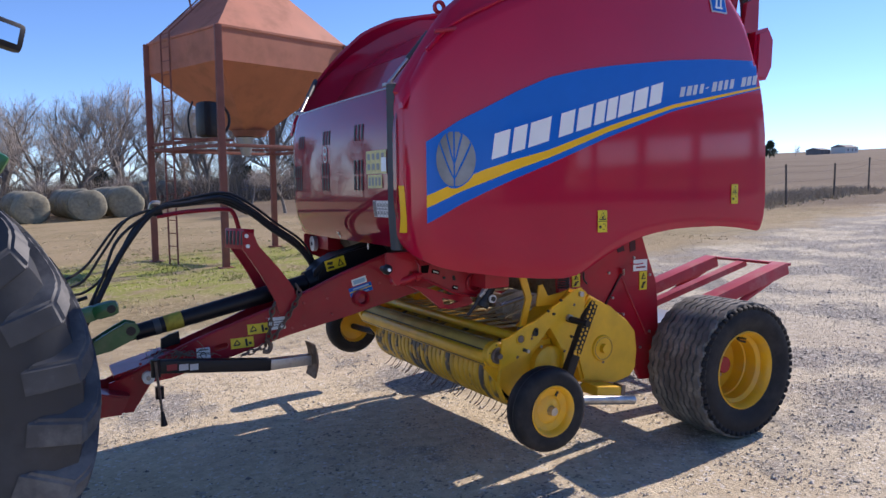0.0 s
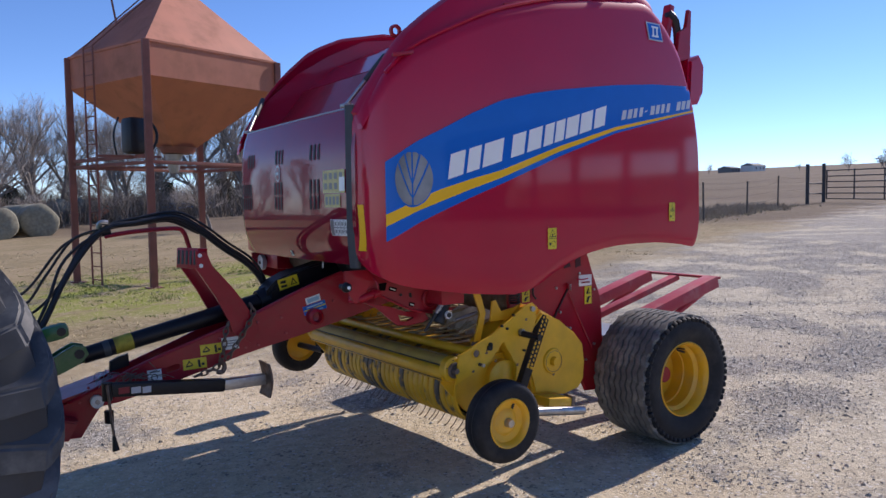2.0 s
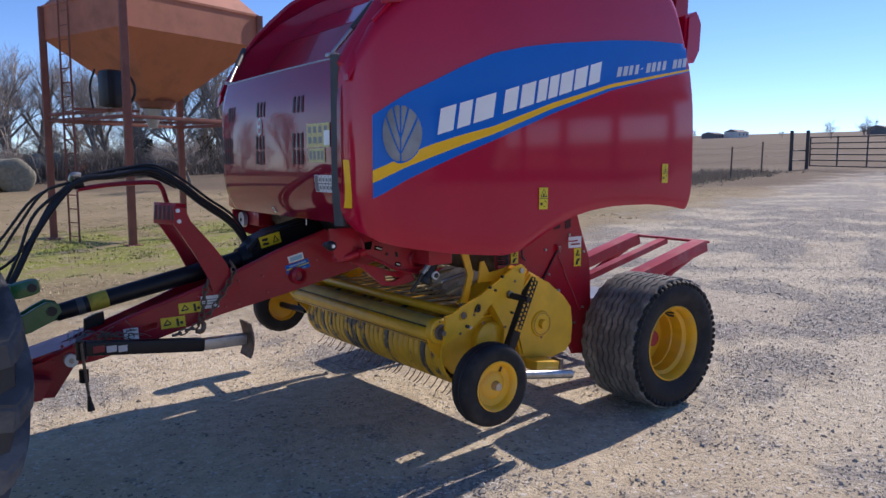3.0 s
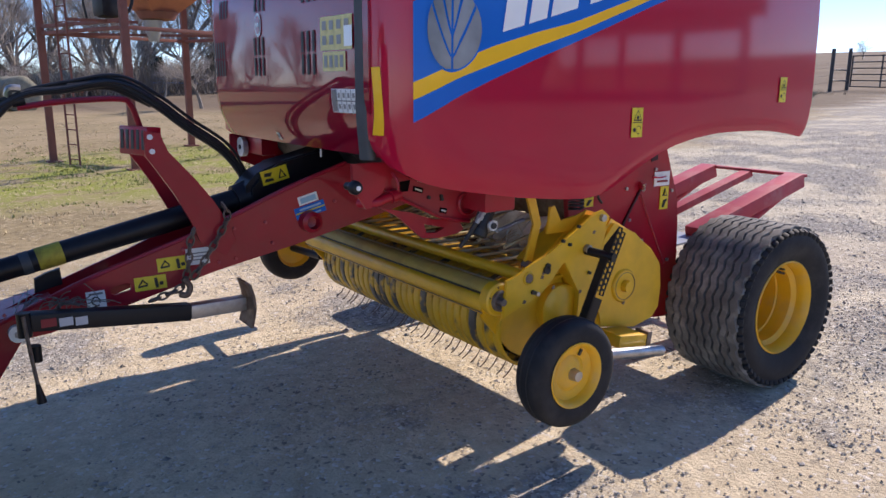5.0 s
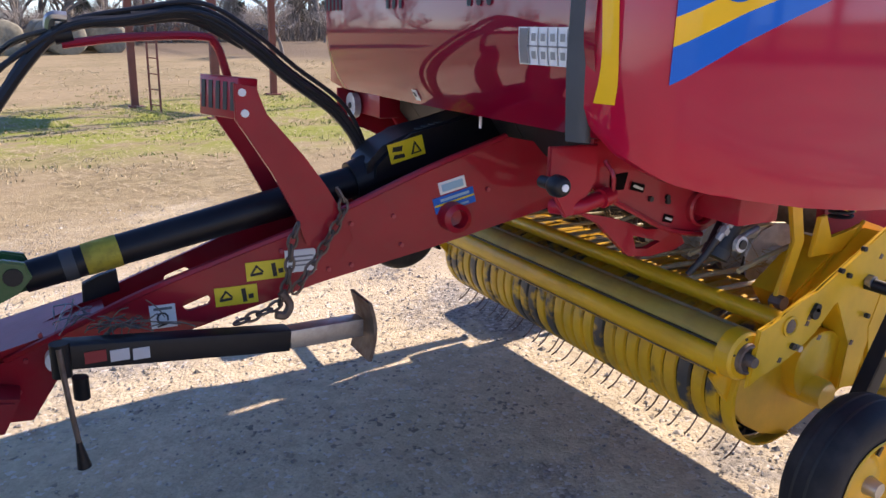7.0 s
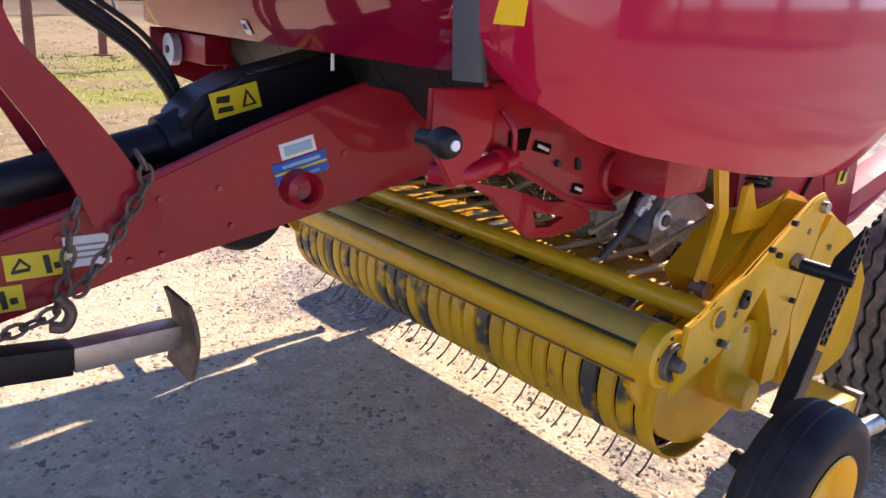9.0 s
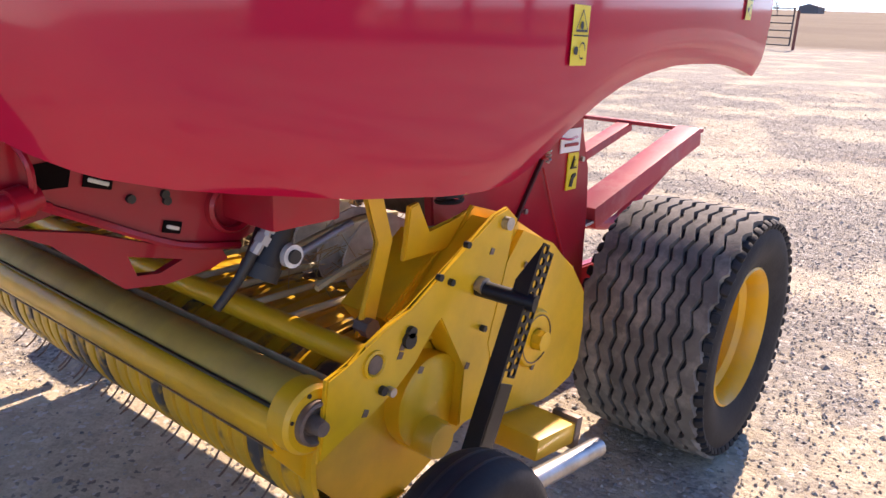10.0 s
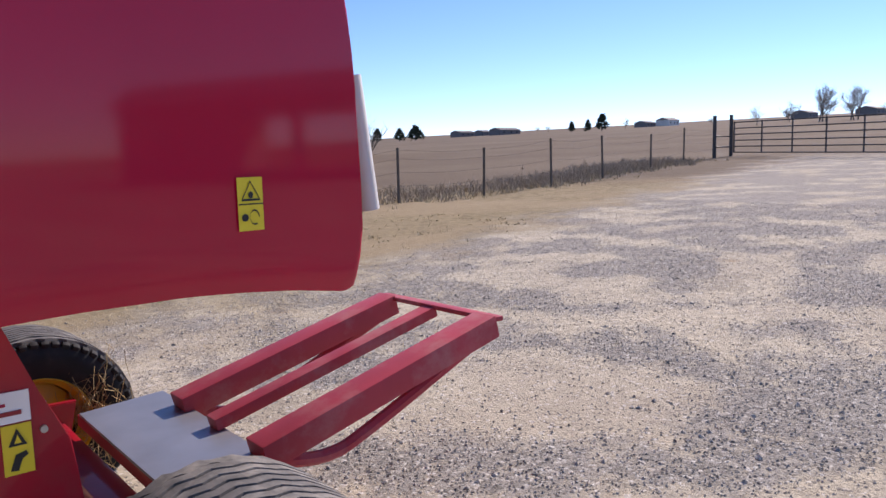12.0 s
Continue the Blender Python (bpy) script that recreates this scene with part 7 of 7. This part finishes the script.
# ---- parked truck ----
def truck():
    x0, y0 = 24.3, 6.0
    g = land(25, 5) 
    t = thing("pickup_truck", (26.4, y0 - 1.0, g), "black pickup truck parked on the gravel", "truck")
    prof = [(0.0, 0.62), (0.03, 1.10), (0.25, 1.16), (1.35, 1.22), (1.95, 1.80), (2.6, 1.86), (3.5, 1.80), (3.75, 1.25), (5.6, 1.22), (5.65, 0.6), (5.0, 0.45), (0.6, 0.45)]
    part("body", plate(B(), [(x0 + x, g + z) for x, z in prof], y0 - 1.95, y0, 0.06), TRUCK, t, "black truck body")
    part("windscreen", plate(B(), [(x0 + 1.42, g + 1.27), (x0 + 1.93, g + 1.74), (x0 + 1.90, g + 1.76), (x0 + 1.38, g + 1.29)], y0 - 1.75, y0 - 0.2), BLACK, t)
    part("grille", box(B(), (x0 - 0.01, y0 - 0.97, g + 0.93), (0.05, 1.3, 0.28), None, 0.02), BLACK, t)
    bmp = part("bumper", box(B(), (x0 - 0.06, y0 - 0.97, g + 0.52), (0.16, 1.95, 0.13), None, 0.04), WHITE, t, "pale bumper")
    for dy in (0.22, 1.72):
        part("headlight", box(B(), (x0 - 0.005, y0 - dy, g + 0.95), (0.06, 0.26, 0.18), None, 0.03), BLACK, t)
    for dx in (0.95, 4.5):
        for yy, s in ((y0 - 0.13, 1), (y0 - 1.82, -1)):
            w = part("wheel", lathe(B(), [(0.22, -0.12), (0.36, -0.125), (0.40, -0.09), (0.41, 0), (0.40, 0.09), (0.36, 0.125), (0.22, 0.12)], (x0 + dx, yy, g + 0.38), 32), RUBBER, t)
            part("wheel_disc", rod(B(), (x0 + dx, yy - 0.10, g + 0.38), (x0 + dx, yy + 0.10, g + 0.38), 0.225, seg=24), GALV, w)


truck()


# ---- far buildings, junk by the trees ----
def shed(x, y, lx, ly, h, label, mat=WHITE):
    g = land(x, y)
    t = thing("farm_building", (x, y, g), label, "building", "far buildings")
    part("wall", box(B(), (x, y, g + h / 2 - 0.2), (lx, ly, h + 0.4)), mat, t)
    r = h * 0.45
    bm = B()
    vs = [bm.verts.new((x + sx * (lx / 2 + 0.3), y + sy * (ly / 2 + 0.3), g + h - 0.05)) for sx, sy in ((-1, -1), (1, -1), (1, 1), (-1, 1))]
    a, b = bm.verts.new((x - lx / 2 - 0.3, y, g + h + r)), bm.verts.new((x + lx / 2 + 0.3, y, g + h + r))
    for f in ((vs[0], vs[1], b, a), (vs[2], vs[3], a, b), (vs[1], vs[2], b), (vs[3], vs[0], a), vs[::-1]):
        bm.faces.new(f)
    part("roof", bm, ROOF, t)
    for k in (-0.3, 0.05, 0.32):
        part("window", box(B(), (x + lx * k, y - ly / 2 - 0.02, g + h * 0.5), (lx * 0.08, 0.06, h * 0.35)), INK, t)


for az, d, lx, h, lab, mt in ((48.1, 420, 14, 3.2, "low farm building on the horizon", ROOF), (44.9, 400, 19, 3.4, "low farm building on the horizon", ROOF), (46.6, 440, 8, 3.0, "low farm building on the horizon", ROOF),
                              (33.0, 430, 13, 4.0, "pale house on the horizon", WHITE), (34.6, 420, 10, 3.0, "pale house on the horizon", ROOF), (24.0, 380, 12, 3.6, "low farm building on the horizon", ROOF), (20.0, 360, 16, 3.6, "low farm building on the horizon", ROOF), (15.0, 380, 14, 3.6, "low farm building on the horizon", ROOF)):
    x, y = polar(az, d)
    shed(round(x, 1), round(y, 1), lx * 0.8, 8, h * 0.75, lab, mt)


def machine_shed():
    """A long dark shed across the yard that the paint mirrors: four open bays with daylight behind them."""
    n_, along = Vector((0.940, -0.342, 0)), Vector((0.342, 0.940, 0))
    foot = Vector((3.4, 3.4, 0)) + n_ * 32
    turn = math.degrees(math.atan2(along.y, along.x))
    mid = foot - along * 19
    base = land(mid.x, mid.y) - 0.6
    t = thing("machine_shed", (mid.x, mid.y, base), "long dark farm shed with open bays across the yard", "building")

    def slab(name, s0, s1, z0, z1, out, deep, mat):
        c = foot + along * (s0 + s1) / 2 + n_ * out
        part(name, box(B(), (c.x, c.y, (z0 + z1) / 2), (abs(s1 - s0), deep, z1 - z0), pose(0, 0, 0, 0, 0, turn)), mat, t)

    slab("closed_bay", -34.0, -24.2, base, 5.0, 2.0, 4.0, SHED_WALL)
    slab("fascia", -24.2, -4.6, 4.0, 5.0, 0.0, 0.15, SHED_WALL)
    for s0 in (-24.0, -19.2, -14.5, -9.8, -4.9):
        slab("bay_post", s0 - 0.35, s0 + 0.35, base, 4.0, 0.1, 0.3, SHED_WALL)
    slab("kerb_wall", -24.2, -4.6, base, 1.45, 0.1, 0.2, SHED_WALL)
    bm = B()
    ends = [foot + along * s0 for s0 in (-34.6, -4.0)]
    rows = [[bm.verts.new((e + n_ * o).to_tuple()[:2] + (z,)) for e in ends] for o, z in ((-0.5, 4.95), (1.9, 6.3), (4.5, 4.95))]
    for p, q in zip(rows, rows[1:]):
        bm.faces.new((p[0], p[1], q[1], q[0]))
    thicken(bm, (0, 0, 0.12))
    part("roof", bm, SHED_ROOF, t)


SHED_ROOF = material("dull_metal_roofing", (0.34, 0.33, 0.33), 0.6, vary=0.12, scale=1.0)
SHED_WALL = material("weathered_tan_siding", (0.48, 0.41, 0.35), 0.8, vary=0.15, scale=1.5)
machine_shed()


def junk():
    t = thing("flatbed_trailer", (19.0, 66, land(19, 66)), "small pale blue flatbed trailer standing in the grass", "trailer")
    g = land(19, 66)
    part("bed", box(B(), (18.4, 66, g + 0.75), (4.2, 2.0, 0.18), pose(0, 0, 0, 0, 0, 8), 0.02), BLUE_RACK, t)
    for dx in (-1.5, 1.3):
        part("leg", box(B(), (18.4 + dx, 65.2, g + 0.35), (0.12, 0.12, 0.8)), BLUE_RACK, t)
    part("rail", box(B(), (18.4, 65.1, g + 1.05), (4.2, 0.06, 0.08), pose(0, 0, 0, 0, 0, 8)), BLUE_RACK, t)
    p = thing("marker_post", (20.6, 60, land(20.6, 60)), "dark tripod stand in the grass", "stand")
    gp = land(20.6, 60)
    for dx, dy in ((-0.5, 0.1), (0.5, 0.1), (0, -0.5)):
        part("leg", rod(B(), (20.6 + dx, 60 + dy, gp), (20.6, 60, gp + 1.3), 0.03, seg=6), POST, p)
    part("mast", rod(B(), (20.6, 60, gp + 1.2), (20.6, 60, gp + 2.2), 0.03, seg=6), POST, p)
    q = thing("old_implement", (11.2, 63, land(11.2, 63)), "rusty old farm implement lying in the weeds", "implement")
    gq = land(11.2, 63)
    part("frame", beam(beam(B(), (8.6, 63, gq + 0.6), (13.6, 63.4, gq + 0.75), 0.14, 0.2), (9.6, 62.5, gq + 0.4), (12.6, 64, gq + 0.9), 0.12, 0.16), BIN_LEG, q)
    part("beam", beam(B(), (10.2, 62.3, gq + 0.2), (11.6, 62.8, gq + 1.2), 0.3, 0.4), BIN_RED, q)
    for dx in (-1.6, 0, 1.8):
        part("disc", rod(B(), (11.2 + dx, 62.7, gq + 0.4), (11.3 + dx, 62.8, gq + 0.4), 0.4, seg=16), RUSTY, q)
    b = thing("rubble_heap", (6, 72, land(6, 72)), "pale heap of broken wood and rubble", "heap")
    rg = random.Random(4)
    bm = B()
    for k in range(60):
        c = Vector((rg.gauss(4, 5), rg.gauss(71, 1.2), 0))
        c.z = land(c.x, c.y) + rg.uniform(0.3, 1.5) * max(0.3, 1 - abs(c.x - 4) / 10)
        box(bm, c, (rg.uniform(0.3, 1.2), rg.uniform(0.3, 0.8), rg.uniform(0.15, 0.5)), pose(0, 0, 0, rg.uniform(-30, 30), rg.uniform(-30, 30), rg.uniform(0, 180)))
    part("rubble", bm, STONE, b)


junk()


# ---- loose stones and dry grass ----
def stones(name, count, mat, label, seed, size):
    bm = B()
    rg = random.Random(seed)
    tmpl = [Vector(v) for v in ((1, 0, 0), (-1, 0, 0), (0, 1, 0), (0, -1, 0), (0, 0, 0.7), (0, 0, -0.5))]
    fc = ((0, 2, 4), (2, 1, 4), (1, 3, 4), (3, 0, 4))
    verts, faces = [], []
    made = 0
    while made < count:
        x, y = rg.uniform(-1, 18), rg.uniform(0.5, 13)
        if rg.random() > 1.4 / (1 + 0.10 * ((x - 5) ** 2 + (y - 4) ** 2) ** 0.5 * 1.6):
            continue
        if drift(x, y) < 0.50 + rg.gauss(0, 0.12) and rg.random() > 0.26:
            continue
        if y > 9.3 + 0.19 * max(0, x - 3) + rg.uniform(-1.5, 0.5):
            continue
        s = size * rg.uniform(0.4, 1.0) * (2.2 if rg.random() < 0.04 else 1)
        m = Matrix.Translation((x, y, ground_z(x, y) + 0.003)) @ Matrix.Rotation(rg.uniform(0, 6.28), 4, "Z") @ Matrix.Diagonal((s * rg.uniform(0.7, 1.4), s, s * rg.uniform(0.6, 1.1), 1))
        o = len(verts)
        verts += [tuple(m @ (t + Vector((rg.uniform(-.2, .2), rg.uniform(-.2, .2), rg.uniform(-.15, .15))))) for t in tmpl]
        faces += [tuple(o + i for i in f) for f in fc]
        made += 1
    me = bpy.data.meshes.new(name)
    me.from_pydata(verts, [], faces)
    me.materials.append(mat)
    tagged(new(name, me), label, "gravel", kind="stuff")


stones("loose_gravel", 80000, STONE, "scattered pale crushed stones on the yard", 1, 0.0092)
stones("dark_gravel", 17000, CLOD, "scattered dark crushed stones on the yard", 2, 0.0098)


def grass(name, count, area, h, mat, label, seed):
    rg = random.Random(seed)
    verts, faces = [], []
    while len(faces) < count:
        x, y = area(rg)
        c = rg.randint(3, 9)
        for _ in range(c):
            px, py = x + rg.gauss(0, 0.06), y + rg.gauss(0, 0.06)
            g = land(px, py) - 0.01
            hh = h * rg.uniform(0.4, 1.2)
            lx, ly = rg.gauss(0, 0.45) * hh, rg.gauss(0, 0.45) * hh
            a = rg.uniform(0, 3.14)
            w = 0.006 * (1 + y / 20)
            o = len(verts)
            verts += [(px - w * math.cos(a), py - w * math.sin(a), g), (px + w * math.cos(a), py + w * math.sin(a), g), (px + lx, py + ly, g + hh)]
            faces.append((o, o + 1, o + 2))
    me = bpy.data.meshes.new(name)
    me.from_pydata(verts, [], faces)
    me.materials.append(mat)
    tagged(new(name, me), label, "grass", kind="stuff")


DRY = material("dry_grass_blades", (0.52, 0.42, 0.25), 0.9, vary=0.3, scale=3)
GREEN_G = material("winter_green_grass", (0.21, 0.25, 0.06), 0.8, vary=0.3, scale=2)
def strip(rg):
    x = rg.uniform(10, 34)
    base = interp(x, FENCE + [(36, 20.3)])
    return x, base + rg.gauss(0.4, 0.6)
grass("fence_row_grass", 3000, strip, 0.14, DRY, "tall dry grass along the wire fence", 4)
WEED = material("dead_weed_stalks", (0.34, 0.275, 0.195), 0.9, vary=0.3, scale=2)
grass("fence_row_weeds", 14000, lambda rg: (lambda p: (p[0], p[1] + abs(rg.gauss(0, 2.2)) * (0.5 + abs(noise.noise(Vector((p[0] * 0.3, 0, 3)))) * 2)))(strip(rg)), 0.27, WEED, "grey-brown dead weeds beyond the wire fence", 9)
grass("dry_grass", 12000, lambda rg: (rg.uniform(-8, 14), 10.5 + 22 * rg.random() ** 1.3 + rg.uniform(0, 1)), 0.05, DRY, "short dry winter grass", 5)
grass("green_grass", 9000, lambda rg: (rg.gauss(4.3, 2.4), rg.gauss(16.8, 2.2)), 0.045, GREEN_G, "patches of green winter grass under the bin", 6)


def straw_scatter(count, seed):
    """Loose straw lying flat over the dry edge of the yard."""
    rg = random.Random(seed)
    verts, faces = [], []
    while len(faces) < count:
        x, y = rg.uniform(-6, 9), 6.5 + 13 * rg.random() ** 0.9
        if noise.noise(Vector((x * 0.6, y * 0.9, 21))) < rg.uniform(-0.5, 0.4):
            continue
        a, ln, w = rg.uniform(0, 3.14), rg.uniform(0.03, 0.12), 0.0025 + 0.0003 * y
        dx, dy = math.cos(a) * ln, math.sin(a) * ln
        g = land(x, y) + rg.uniform(0.012, 0.035)
        o = len(verts)
        verts += [(x - dx - w * dy / ln, y - dy + w * dx / ln, g), (x - dx + w * dy / ln, y - dy - w * dx / ln, g), (x + dx, y + dy, g + rg.uniform(-0.01, 0.03))]
        faces.append((o, o + 1, o + 2))
    me = bpy.data.meshes.new("scattered_straw")
    me.from_pydata(verts, [], faces)
    me.materials.append(STRAW_PALE)
    tagged(new("scattered_straw", me), "loose pale straw lying on the dry ground", "straw", kind="stuff")


STRAW_PALE = material("pale_dry_straw", (0.44, 0.355, 0.21), 0.85, vary=0.3, scale=6)
straw_scatter(16000, 31)
